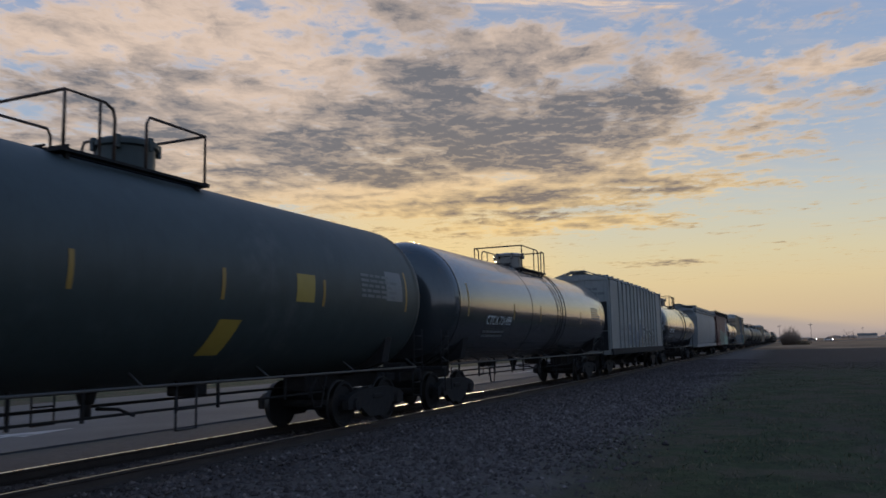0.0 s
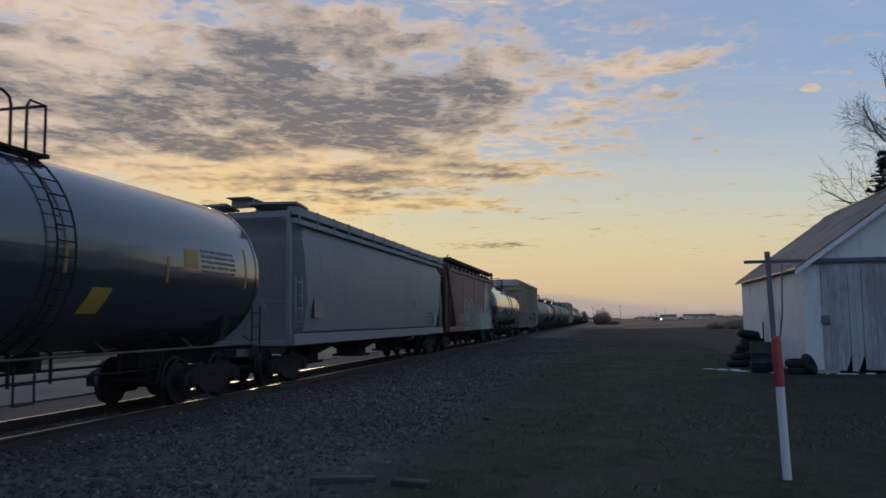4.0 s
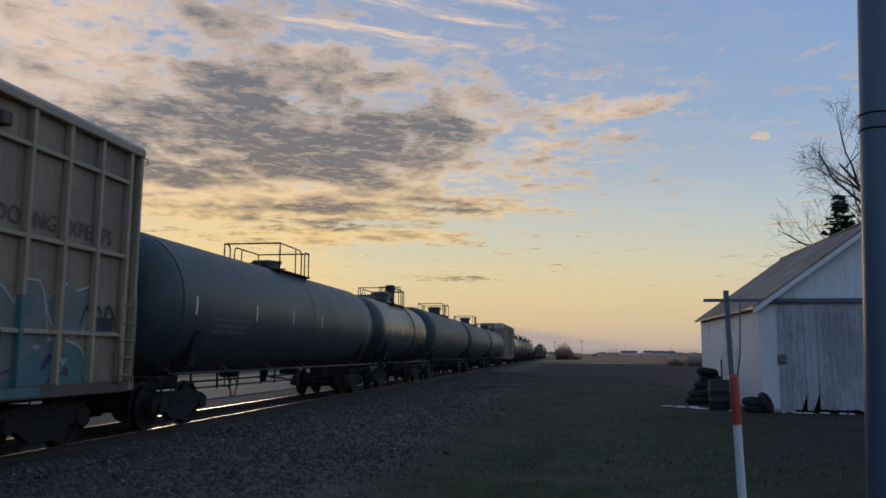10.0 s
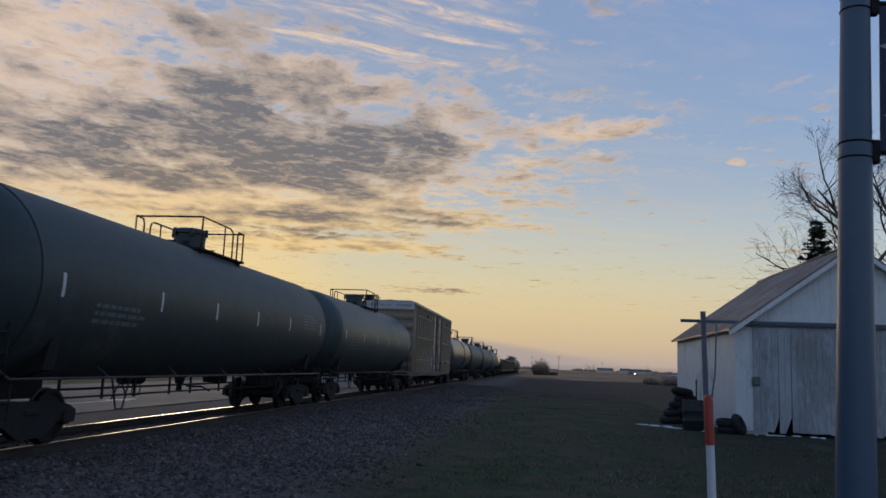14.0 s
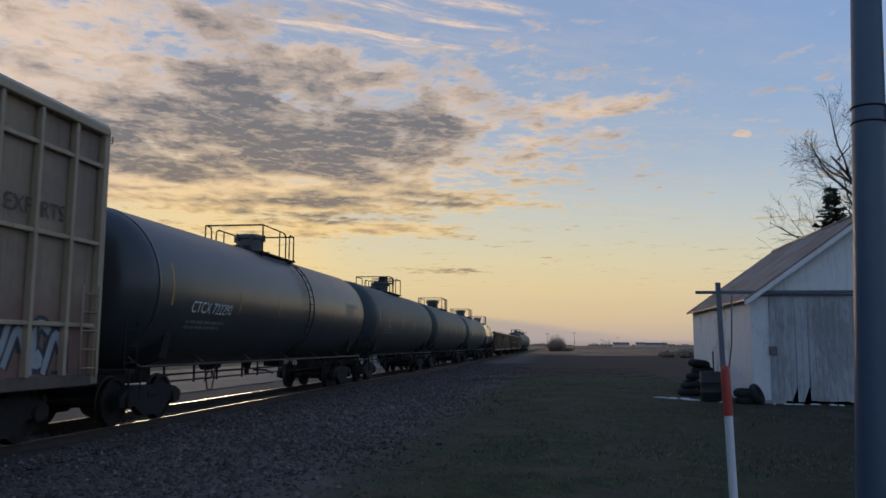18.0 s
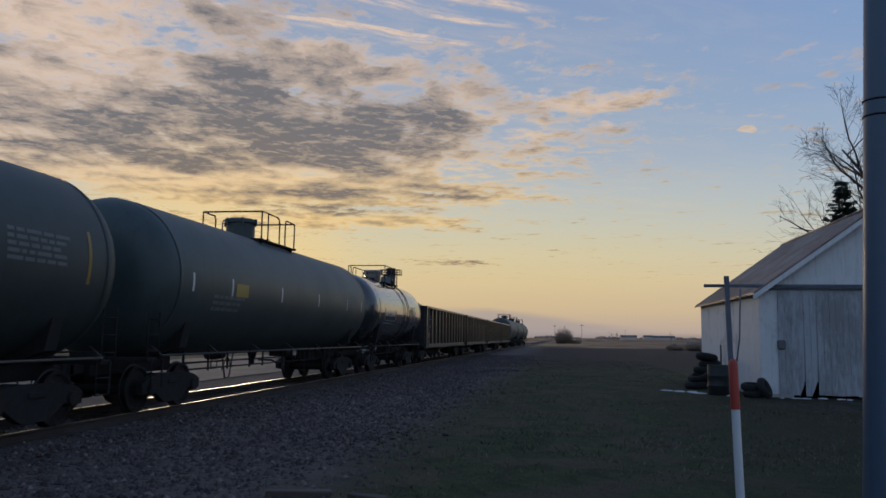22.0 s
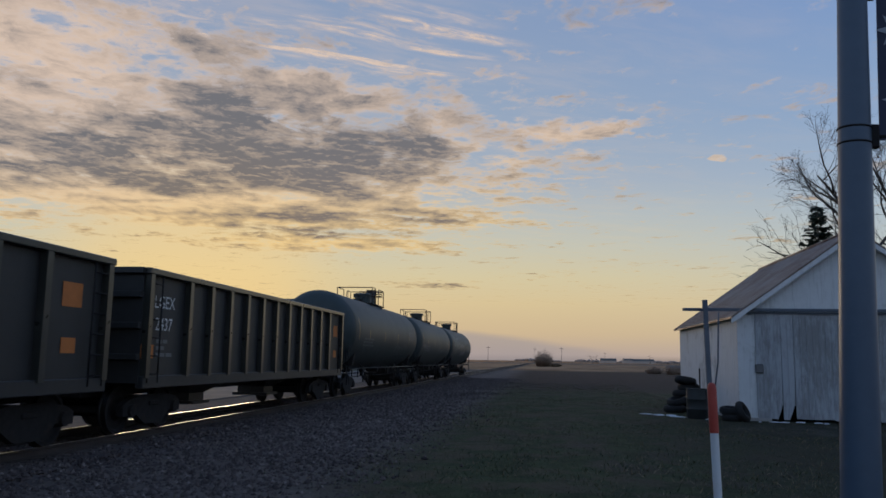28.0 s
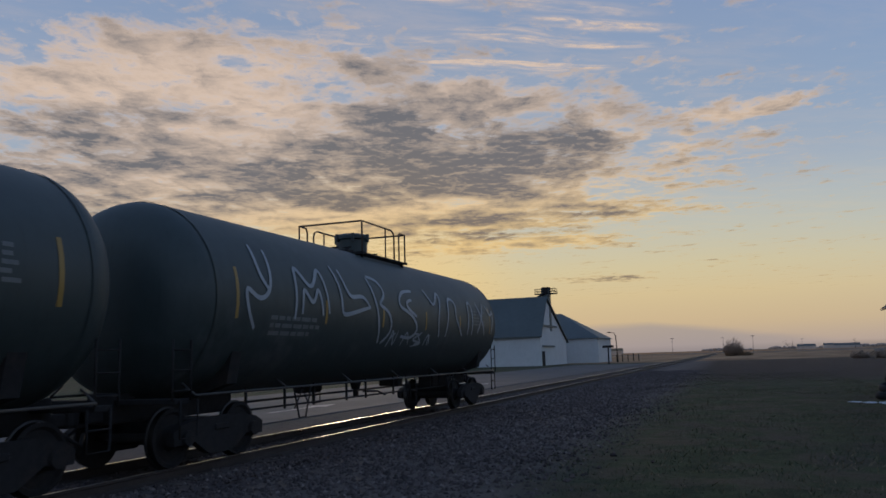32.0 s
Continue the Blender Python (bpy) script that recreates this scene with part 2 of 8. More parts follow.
def surface(name, colour, rough=0.7, metal=0.0, vary=0.25, fine=8.0, coarse=0.6, bump=0.15, second=None, spread=(0.45, 0.65), streak=0.0, per_piece=0.0, gloss_vary=0.1, coat=0.0, spec=0.5):
    """A weathered surface: grain and stains at two sizes, fine relief, patchy gloss."""
    if name in MATS:
        return MATS[name]
    m = bpy.data.materials.new(name)
    m.use_nodes = True
    n = Nodes(m.node_tree)
    co = n.add("ShaderNodeTexCoord").outputs["Object"]
    small = n.noise(co, fine, 6, 0.6)
    big = n.noise(co, coarse, 4, 0.55)
    dark = tuple(c * (1 - vary) for c in colour)
    light = tuple(min(1, c * (1 + vary)) for c in colour)
    col = n.mix(small, (*dark, 1), (*light, 1))
    if second:
        patchy = n.smooth(n.math("MULTIPLY_ADD", small, 0.35, n.math("MULTIPLY", big, 0.8)), *spread)
        col = n.mix(patchy, col, (*second, 1))
    else:
        col = n.mix(n.math("MULTIPLY", n.smooth(big, 0.35, 0.7), vary), col, (*tuple(c * 0.6 for c in colour), 1))
    if streak:
        run = n.noise(n.scaled(co, 5, 5, 0.35), 2.2, 5, 0.65)
        col = n.mix(n.math("MULTIPLY", n.smooth(run, 0.5, 0.72), streak), col, (*tuple(c * 0.45 for c in colour), 1))
    if per_piece:
        r = n.add("ShaderNodeObjectInfo").outputs["Random"]
        hsv = n.add("ShaderNodeHueSaturation", Color=col)
        n.put(hsv.inputs["Value"], n.math("MULTIPLY_ADD", r, 2 * per_piece, 1 - per_piece))
        col = hsv.outputs[0]
    b = n.add("ShaderNodeBsdfPrincipled", i0=col, Metallic=metal)
    b.inputs["Specular IOR Level"].default_value, b.inputs["Coat Weight"].default_value, b.inputs["Coat Roughness"].default_value = spec, coat, 0.06
    n.put(b.inputs["Roughness"], n.math("MULTIPLY_ADD", big, gloss_vary * 2, rough - gloss_vary, clamp=True))
    if bump:
        bp = n.add("ShaderNodeBump", Strength=bump, Distance=0.02, Height=small)
        n.put(b.inputs["Normal"], bp.outputs[0])
    n.add("ShaderNodeOutputMaterial", i0=b)
    MATS[name] = m
    return m


def glowing(name, colour, strength):
    m = bpy.data.materials.new(name)
    m.use_nodes = True
    n = Nodes(m.node_tree)
    n.add("ShaderNodeOutputMaterial", i0=n.add("ShaderNodeEmission", i0=(*colour, 1), i1=strength))
    return m


surface("tank_black_paint", (0.032, 0.044, 0.043), 0.55, 0, 0.3, 3.0, 0.5, 0.03, streak=0.3, second=(0.075, 0.08, 0.08), spread=(0.62, 0.85))
surface("tank_dark_grey_paint", (0.044, 0.061, 0.059), 0.5, 0, 0.25, 3.0, 0.5, 0.03, streak=0.4)
STEEL_DARK = surface("dark_running_gear_steel", (0.024, 0.0225, 0.0225), 0.9, 0.0, 0.4, 9, 1.5, 0.3, second=(0.036, 0.029, 0.025), spread=(0.6, 0.8), spec=0.2)
RAIL_SIDE = surface("rusty_rail_side", (0.040, 0.029, 0.024), 0.85, 0.0, 0.3, 12, 2, 0.2)
RAIL_TOP = surface("polished_rail_head", (0.52, 0.50, 0.48), 0.28, 1.0, 0.1, 20, 3, 0.02)
RAIL_DULL = surface("dull_rail_head", (0.34, 0.32, 0.30), 0.34, 1.0, 0.3, 14, 2, 0.05)
WHEEL_RIM = surface("polished_wheel_tread", (0.06, 0.056, 0.053), 0.5, 1.0, 0.15, 12, 3, 0.05)
STRIPE_YELLOW = surface("yellow_reflective_tape", (0.30, 0.18, 0.035), 0.45, 0, 0.15, 8, 2, 0.02)
STENCIL = surface("white_stencil_paint", (0.62, 0.63, 0.62), 0.6, 0, 0.2, 10, 2, 0.02)
STENCIL_DIM = surface("faded_grey_stencil_paint", (0.15, 0.155, 0.155), 0.65, 0, 0.3, 10, 2, 0.02)
BALLAST = surface("ballast_stone", (0.092, 0.075, 0.071), 0.95, 0, 0.35, 14, 0.5, 0.8, second=(0.060, 0.049, 0.047), spread=(0.5, 0.75), spec=0.2)
SLEEPER = surface("creosoted_sleeper_wood", (0.06, 0.048, 0.04), 0.85, 0, 0.35, 9, 1, 0.4, per_piece=0.35)

# ---- building helpers ----
def shade(bm, angle=35):
    lim = radians(angle)
    for f in bm.faces:
        f.smooth = True
    for e in bm.edges:
        if len(e.link_faces) != 2 or e.calc_face_angle(0) > lim:
            e.smooth = False


def mesh_of(bm, material, name="mesh", angle=35, smooth=True):
    if smooth:
        shade(bm, angle)
    me = bpy.data.meshes.new(name)
    bm.to_mesh(me)
    bm.free()
    for m in material if isinstance(material, (list, tuple)) else [material]:
        me.materials.append(m)
    return me


def part(name, bm, material, parent, label="", at=None):
    """One mesh object under a thing or a part. bm may be a finished mesh that is shared."""
    me = bm if isinstance(bm, bpy.types.Mesh) else mesh_of(bm, material, name)
    ob = new(name, me)
    ob.parent = parent
    if at is not None:
        ob.matrix_basis = at if isinstance(at, Matrix) else Matrix.Translation(at)
    if label:
        tagged(ob, label)
    return ob


def thing(name, label, category, group="", kind="", at=None):
    ob = new(name)
    ob.empty_display_size = 0.2
    if at is not None:
        ob.matrix_basis = at if isinstance(at, Matrix) else Matrix.Translation(at)
    return tagged(ob, label, category, group, kind)


def box(bm, x0, x1, y0, y1, z0, z1, bevel=0.0):
    m = Matrix.Translation(((x0 + x1) / 2, (y0 + y1) / 2, (z0 + z1) / 2)) @ Matrix.Diagonal((abs(x1 - x0), abs(y1 - y0), abs(z1 - z0), 1))
    made = bmesh.ops.create_cube(bm, size=1, matrix=m)
    if bevel:
        edges = list({e for v in made["verts"] for e in v.link_edges})
        bmesh.ops.bevel(bm, geom=edges, offset=bevel, segments=1, affect="EDGES")
    return bm


def tube(bm, path, r, sides=6, closed=False):
    """A pipe along a path of points."""
    pts = [Vector(p) for p in path]
    rings = []
    n = len(pts)
    for i, p in enumerate(pts):
        a = pts[i - 1] if (i or closed) else p
        b = pts[(i + 1) % n] if (i < n - 1 or closed) else p
        d = (b - a).normalized()
        u = d.orthogonal().normalized() if not rings else (rings[-1][1] - d * rings[-1][1].dot(d)).normalized()
        v = d.cross(u)
        rr = r[i] if isinstance(r, (list, tuple)) else r
        rings.append(([bm.verts.new(p + rr * (math.cos(2 * math.pi * k / sides) * u + math.sin(2 * math.pi * k / sides) * v)) for k in range(sides)], u))
    for i in range(n if closed else n - 1):
        r0, r1 = rings[i][0], rings[(i + 1) % n][0]
        for k in range(sides):
            bm.faces.new((r0[k], r0[(k + 1) % sides], r1[(k + 1) % sides], r1[k]))
    if not closed:
        bm.faces.new(rings[0][0][::-1])
        bm.faces.new(rings[-1][0])
    return bm


def cyl(bm, a, b, r0, r1=None, sides=16):
    return tube(bm, [a, b], [r0, r0 if r1 is None else r1], sides)


def loft(bm, rings, cap=True, close=True):
    """Rings of equal length joined to a skin."""
    vs = [[bm.verts.new(p) for p in ring] for ring in rings]
    k = len(vs[0])
    for a, b in zip(vs, vs[1:]):
        for i in range(k if close else k - 1):
            bm.faces.new((a[i], a[(i + 1) % k], b[(i + 1) % k], b[i]))
    if cap:
        bm.faces.new(vs[0][::-1])
        bm.faces.new(vs[-1])
    bmesh.ops.recalc_face_normals(bm, faces=bm.faces[:])
    return bm


def sheet(verts, faces, material, name="sheet"):
    me = bpy.data.meshes.new(name)
    me.from_pydata(verts, [], faces)
    for m in material if isinstance(material, (list, tuple)) else [material]:
        me.materials.append(m)
    return me


def letters(text, size, wrap=None):
    """Built-in font as a flat mesh in x (along), y (up); wrap maps (u, v) to a place."""
    cu = bpy.data.curves.new("lettering", "FONT")
    cu.body, cu.size, cu.align_x, cu.align_y, cu.resolution_u = text, size, "CENTER", "CENTER", 3
    ob = bpy.data.objects.new("lettering", cu)
    scene.collection.objects.link(ob)
    bpy.context.view_layer.update()
    me = bpy.data.meshes.new_from_object(ob.evaluated_get(bpy.context.evaluated_depsgraph_get()))
    bpy.data.objects.remove(ob)
    if wrap:
        for v in me.vertices:
            v.co = wrap(v.co.x, v.co.y)
    return me

# ---- ground, track and road ----
TX = -9.1           # middle of the track
GROUND = -0.22


def ground_material():
    m = bpy.data.materials.new("winter_grass_and_fields")
    m.use_nodes = True
    n = Nodes(m.node_tree)
    co = n.add("ShaderNodeTexCoord").outputs["Object"]
    sep = n.add("ShaderNodeSeparateXYZ", i0=co)
    fine = n.noise(co, 7.0, 7, 0.7)
    mid = n.noise(co, 0.8, 6, 0.65)
    tufts = n.noise(n.scaled(co, 1.0, 0.6, 1), 2.6, 6, 0.7)
    broad = n.noise(co, 0.09, 4, 0.55)
    grass = n.mix(fine, (0.022, 0.034, 0.014, 1), (0.074, 0.088, 0.038, 1))
    grass = n.mix(n.smooth(tufts, 0.40, 0.60), n.mix(0.75, grass, (0.026, 0.030, 0.015, 1)), grass)
    grass = n.mix(n.math("MULTIPLY", n.smooth(mid, 0.46, 0.60), 0.85), grass, (0.080, 0.066, 0.043, 1))
    dirt = n.mix(fine, (0.034, 0.029, 0.022, 1), (0.084, 0.070, 0.054, 1))
    near = n.mix(n.smooth(n.math("MULTIPLY_ADD", mid, 0.5, n.math("MULTIPLY", broad, 0.7)), 0.60, 0.78), grass, dirt)
    # stony strip beside the ballast
    strip = n.smooth(n.math("ADD", sep.outputs[0], n.math("MULTIPLY_ADD", mid, 2.4, -1.2)), -1.8, -3.8)
    near = n.mix(n.math("MULTIPLY", strip, n.smooth(sep.outputs[0], -16.0, -12.0)), near, n.mix(fine, (0.065, 0.053, 0.047, 1), (0.175, 0.145, 0.128, 1)))
    worn = n.add("ShaderNodeVectorMath", {"operation": "LENGTH"}, i0=n.scaled(co, 0.20, 0.36, 0, 0, (-1.95, -8.3, 0))).outputs["Value"]
    worn = n.smooth(n.math("ADD", worn, n.math("MULTIPLY_ADD", mid, 1.2, -0.6)), 1.0, 0.6)
    near = n.mix(n.math("MULTIPLY", worn, 0.75), near, n.mix(fine, (0.09, 0.082, 0.074, 1), (0.21, 0.195, 0.18, 1)))
    # ground towards the right, short of the barn, is darker by position
    darker_right = n.math("MULTIPLY", n.smooth(n.math("MULTIPLY_ADD", mid, 5.0, sep.outputs[0]), 3.0, 8.0), n.smooth(sep.outputs[1], 30.0, 24.0))
    near = n.mix(n.math("MULTIPLY", darker_right, n.math("MULTIPLY_ADD", n.smooth(tufts, 0.35, 0.6), 0.3, 0.65)), near, (0.026, 0.027, 0.018, 1))
    # stubble and bare earth further out, in long plots
    plots = n.noise(n.scaled(co, 0.004, 0.018, 1), 1.0, 2, 0.5)
    stubble = n.mix(n.smooth(n.noise(n.scaled(co, 0.10, 0.035, 1), 1.0, 6, 0.65), 0.3, 0.7), (0.17, 0.098, 0.052, 1), (0.36, 0.235, 0.135, 1))
    earth = n.mix(n.noise(co, 0.4, 4, 0.6), (0.030, 0.022, 0.018, 1), (0.075, 0.054, 0.043, 1))
    fields = n.mix(n.smooth(plots, 0.40, 0.47), earth, stubble)
    away = n.math("ADD", sep.outputs[1], n.math("MULTIPLY_ADD", broad, 22, -11))
    tilled = n.math("MULTIPLY", n.smooth(away, 42, 56), n.smooth(n.math("MULTIPLY_ADD", mid, 6.0, sep.outputs[0]), -3.0, 1.5))
    col = n.mix(tilled, near, earth)
    col = n.mix(n.smooth(away, 138, 160), col, stubble)
    col = n.mix(n.smooth(away, 420, 520), col, fields)
    b = n.add("ShaderNodeBsdfPrincipled", i0=col, Roughness=0.95)
    b.inputs["Specular IOR Level"].default_value = 0.15
    bp = n.add("ShaderNodeBump", Strength=0.9, Distance=0.12, Height=n.math("ADD", n.math("MULTIPLY_ADD", fine, 0.5, mid), n.math("MULTIPLY", tufts, 0.7)))
    n.put(b.inputs["Normal"], bp.outputs[0])
    n.add("ShaderNodeOutputMaterial", i0=b)
    return m


def ground_height(x, y):
    """Low swells; flat under the track, the road and the buildings."""
    d = math.hypot(x, y)
    z = GROUND + 0.05 * noise.noise(Vector((x * 0.25, y * 0.25, 3))) * min(1, max(0, (abs(x - TX) - 3.5) / 3))
    if d > 250:
        z += min(1, (d - 250) / 1500) * 3.0 * noise.noise(Vector((x * 0.0016, y * 0.0016, 7)))
    return z


def make_ground():
    xs = sorted({*[round(v, 2) for v in np.arange(-60, 60.1, 1.5)], *[s * v for s in (-1, 1) for v in (75, 100, 140, 200, 300, 450, 700, 1100, 1700, 2600, 4200)]})
    ys = sorted({*[round(v, 2) for v in np.arange(-12, 75.1, 1.5)], *np.arange(80, 201, 8).tolist(), -20, -40, -80, -150, -300, -600, -1200, -2500, -4200, 240, 300, 400, 550, 750, 1000, 1400, 2000, 2800, 4200})
    verts = [(x, y, ground_height(x, y)) for y in ys for x in xs]
    w = len(xs)
    faces = [(j * w + i, j * w + i + 1, (j + 1) * w + i + 1, (j + 1) * w + i) for j in range(len(ys) - 1) for i in range(w - 1)]
    me = sheet(verts, faces, ground_material(), "ground")
    for f in me.polygons:
        f.use_smooth = True
    tagged(new("ground", me), "rough winter grass, dirt and open farm fields", "ground", kind="structure")


make_ground()


def make_track():
    """Ballast bed, two rails, sleepers."""
    y0, y1 = -520, 1500
    prof = [(-3.6, GROUND - 0.1), (-1.9, -0.20), (-1.35, -0.17), (1.35, -0.17), (1.9, -0.20), (3.9, GROUND - 0.1)]
    ys = [y0, *np.arange(-20, 80, 0.5).tolist(), *np.arange(80, 300, 10).tolist(), 400, 700, y1]
    verts, k = [], len(prof) * 4 - 3
    fine_prof = []
    for (xa, za), (xb, zb) in zip(prof, prof[1:]):
        fine_prof += [(xa + (xb - xa) * i / 4, za + (zb - za) * i / 4) for i in range(4)]
    fine_prof.append(prof[-1])
    for y in ys:
        for x, z in fine_prof:
            verts.append((TX + x, y, z + 0.035 * noise.noise(Vector((x * 2.1, y * 2.1, 1)))))
    faces = [(j * k + i, j * k + i + 1, (j + 1) * k + i + 1, (j + 1) * k + i) for j in range(len(ys) - 1) for i in range(k - 1)]
    bed = new("ballast_bed", sheet(verts, faces, BALLAST, "ballast_bed"))
    tagged(bed, "grey crushed-stone ballast bed under the track", "ballast", kind="structure")
    track = thing("railway_track", "single railway track with worn shiny rail heads on wooden sleepers", "track", kind="structure", at=(TX, 0, 0))
    prof_side = [(-0.07, -0.17), (0.07, -0.17), (0.07, -0.158), (0.012, -0.13), (0.010, -0.05), (0.036, -0.035), (0.036, -0.004), (-0.036, -0.004), (-0.036, -0.035), (-0.010, -0.05), (-0.012, -0.13), (-0.07, -0.158)]
    bm = bmesh.new()
    loft(bm, [[(x, y, z) for x, z in prof_side] for y in (y0, y1)])
    web = mesh_of(bm, RAIL_SIDE, "rail", smooth=False)
    bm = bmesh.new()
    box(bm, -0.033, 0.033, y0, y1, -0.006, 0.0)
    head = mesh_of(bm, RAIL_TOP, "running_surface", smooth=False)
    bm = bmesh.new()
    box(bm, -0.020, 0.020, y0, y1, -0.006, 0.0)
    dull = mesh_of(bm, RAIL_DULL, "running_surface", smooth=False)
    for x in (-0.753, 0.753):
        rail = part("rail", web, None, track, at=(x, 0, 0))
        part("running_surface", head if x < 0 else dull, None, rail, "bright polished strip worn by wheels" if x < 0 else "dull worn strip on the rail head")
    bm = bmesh.new()
    box(bm, -1.3, 1.3, -0.115, 0.115, -0.34, -0.165, 0.012)
    tie = mesh_of(bm, SLEEPER, "sleeper", smooth=False)
    rng = random.Random(5)
    for i in range(190):
        part("sleeper", tie, None, track, at=pose(rng.uniform(-0.05, 0.05), -8 + i * 0.5, rng.uniform(-0.008, 0.006), 0, 0, rng.uniform(-1.2, 1.2)))
    verts, faces = [], []
    for i in range(190, 900):
        y = -8 + i * 0.5
        o = len(verts)
        verts += [(-1.3, y - 0.115, -0.163), (1.3, y - 0.115, -0.163), (1.3, y + 0.115, -0.163), (-1.3, y + 0.115, -0.163), (-1.3, y - 0.115, -0.3), (1.3, y - 0.115, -0.3), (1.3, y + 0.115, -0.3), (-1.3, y + 0.115, -0.3)]
        faces += [tuple(o + v for v in f) for f in ((0, 1, 2, 3), (0, 4, 5, 1), (1, 5, 6, 2), (2, 6, 7, 3), (3, 7, 4, 0))]
    ob = part("far_sleepers", sheet(verts, faces, SLEEPER), None, track)
    ob["kind"] = "stuff"


make_track()


def make_road():
    asphalt = surface("worn_grey_asphalt", (0.075, 0.071, 0.072), 0.85, 0, 0.2, 14, 0.35, 0.3, second=(0.058, 0.055, 0.056))
    verts, faces = [], []
    ys = np.arange(-60, 133, 4).tolist()
    for y in ys:
        verts += [(-13.3, y, GROUND + 0.03), (-25.5, y, GROUND + 0.03), (-25.6, y, GROUND - 0.2), (-13.2, y, GROUND - 0.2)]
    for j in range(len(ys) - 1):
        a, b = j * 4, j * 4 + 4
        faces += [(a, b, b + 1, a + 1), (a + 1, b + 1, b + 2, a + 2), (a, a + 3, b + 3, b)]
    tagged(new("road", sheet(verts, faces, asphalt, "road")), "pale worn asphalt street beyond the track", "road", kind="structure")
    paint = surface("worn_white_road_paint", (0.30, 0.30, 0.29), 0.7, 0, 0.2, 9, 1.2, 0.05, second=(0.12, 0.12, 0.12), spread=(0.5, 0.7))
    z = GROUND + 0.034
    for i, y in enumerate((25.0, 47.0, 9.0)):
        v = [(-16.0, y, z), (-15.75, y, z), (-15.75, y + 3.4, z), (-15.4, y + 3.4, z), (-15.9, y + 5.2, z), (-16.4, y + 3.4, z), (-16.0, y + 3.4, z)]
        tagged(new("road_arrow", sheet(v, [tuple(range(7))], paint, "road_arrow")), "worn white arrow painted on the asphalt", "road marking", "road arrows")


make_road()

# ---- the train ----
CARS = []           # (car, its middle along the track at 0 s)
WHEELSETS = []
SHARED = {}
WHEEL_R = 0.457


def shared(key, build):
    if key not in SHARED:
        SHARED[key] = build()
    return SHARED[key]


def wheelset_mesh():
    bm = bmesh.new()
    cyl(bm, (-1.05, 0, 0), (1.05, 0, 0), 0.075, sides=10)
    for s in (-1, 1):
        rings = []
        for x, r in ((0.66, 0.482), (0.69, 0.482), (0.70, WHEEL_R), (0.80, WHEEL_R - 0.003), (0.81, 0.40), (0.765, 0.36), (0.76, 0.20), (0.84, 0.14), (0.84, 0.09)):
            rings.append([(s * x, r * math.cos(2 * math.pi * k / 28), r * math.sin(2 * math.pi * k / 28)) for k in range(28)])
        loft(bm, rings)
    me = mesh_of(bm, [STEEL_DARK, WHEEL_RIM], "wheelset")
    for p in me.polygons:
        c = p.center
        r = math.hypot(c.y, c.z)
        if 0.69 < abs(c.x) < 0.80 and r > 0.44:
            p.material_index = 1
    return me


def sideframe_mesh():
    bm = bmesh.new()
    outline = [(-1.20, 0.56), (-1.18, 0.36), (-0.98, 0.36), (-0.72, 0.40), (-0.42, 0.22), (-0.30, 0.16), (0.30, 0.16), (0.42, 0.22), (0.72, 0.40), (0.98, 0.36), (1.18, 0.36), (1.20, 0.56), (1.0, 0.66), (0.55, 0.74), (-0.55, 0.74), (-1.0, 0.66)]
    loft(bm, [[(x, y, z) for y, z in outline] for x in (-0.07, 0.07)])
    for s in (-1, 1):
        cyl(bm, (-0.06, s * 0.89, 0.457), (0.13, s * 0.89, 0.457), 0.15, 0.12, 12)
        for q in (-0.11, 0, 0.11):
            cyl(bm, (0.0, s * 0.001 + q, 0.24), (0.0, s * 0.001 + q, 0.52), 0.055, sides=8)
    box(bm, -0.10, 0.10, -0.2, 0.2, 0.52, 0.62, 0.02)
    return mesh_of(bm, STEEL_DARK, "side_frame")


def bogie(car, y):
    def bolster():
        bm = bmesh.new()
        box(bm, -1.05, 1.05, -0.2, 0.2, 0.45, 0.72, 0.03)
        cyl(bm, (0, 0, 0.7), (0, 0, 0.82), 0.2)
        for s in (-1, 1):
            box(bm, -0.9, 0.9, s * 0.42 - 0.05, s * 0.42 + 0.05, 0.3, 0.42)
        return mesh_of(bm, STEEL_DARK, "bogie")

    b = part("bogie", shared("bolster", bolster), None, car, "cast steel two-axle bogie", at=(0, y, 0))
    for s in (-1, 1):
        part("side_frame", shared("frame", sideframe_mesh), None, b, at=pose(s * 1.0, 0, 0, 0, 0, 0 if s > 0 else 180))
    for s in (-1, 1):
        w = part("wheelset", shared("wheels", wheelset_mesh), None, b)
        w.matrix_parent_inverse = Matrix.Translation((0, s * 0.89, WHEEL_R))
        WHEELSETS.append(w)
    return b


def coupler(car, y, way):
    def build():
        bm = bmesh.new()
        box(bm, -0.10, 0.10, -0.75, 0.0, 0.76, 0.94, 0.02)
        box(bm, -0.17, 0.13, -0.05, 0.20, 0.72, 1.0, 0.05)
        box(bm, 0.02, 0.17, 0.12, 0.30, 0.74, 0.98, 0.04)
        tube(bm, [(0.28, -0.5, 0.82), (0.30, -0.2, 0.62), (0.25, 0.1, 0.48), (0.12, 0.3, 0.62)], 0.03, 6)
        return mesh_of(bm, STEEL_DARK, "coupler")
    part("coupler", shared("coupler", build), None, car, at=pose(0, y, 0, 0, 0, 0 if way > 0 else 180))


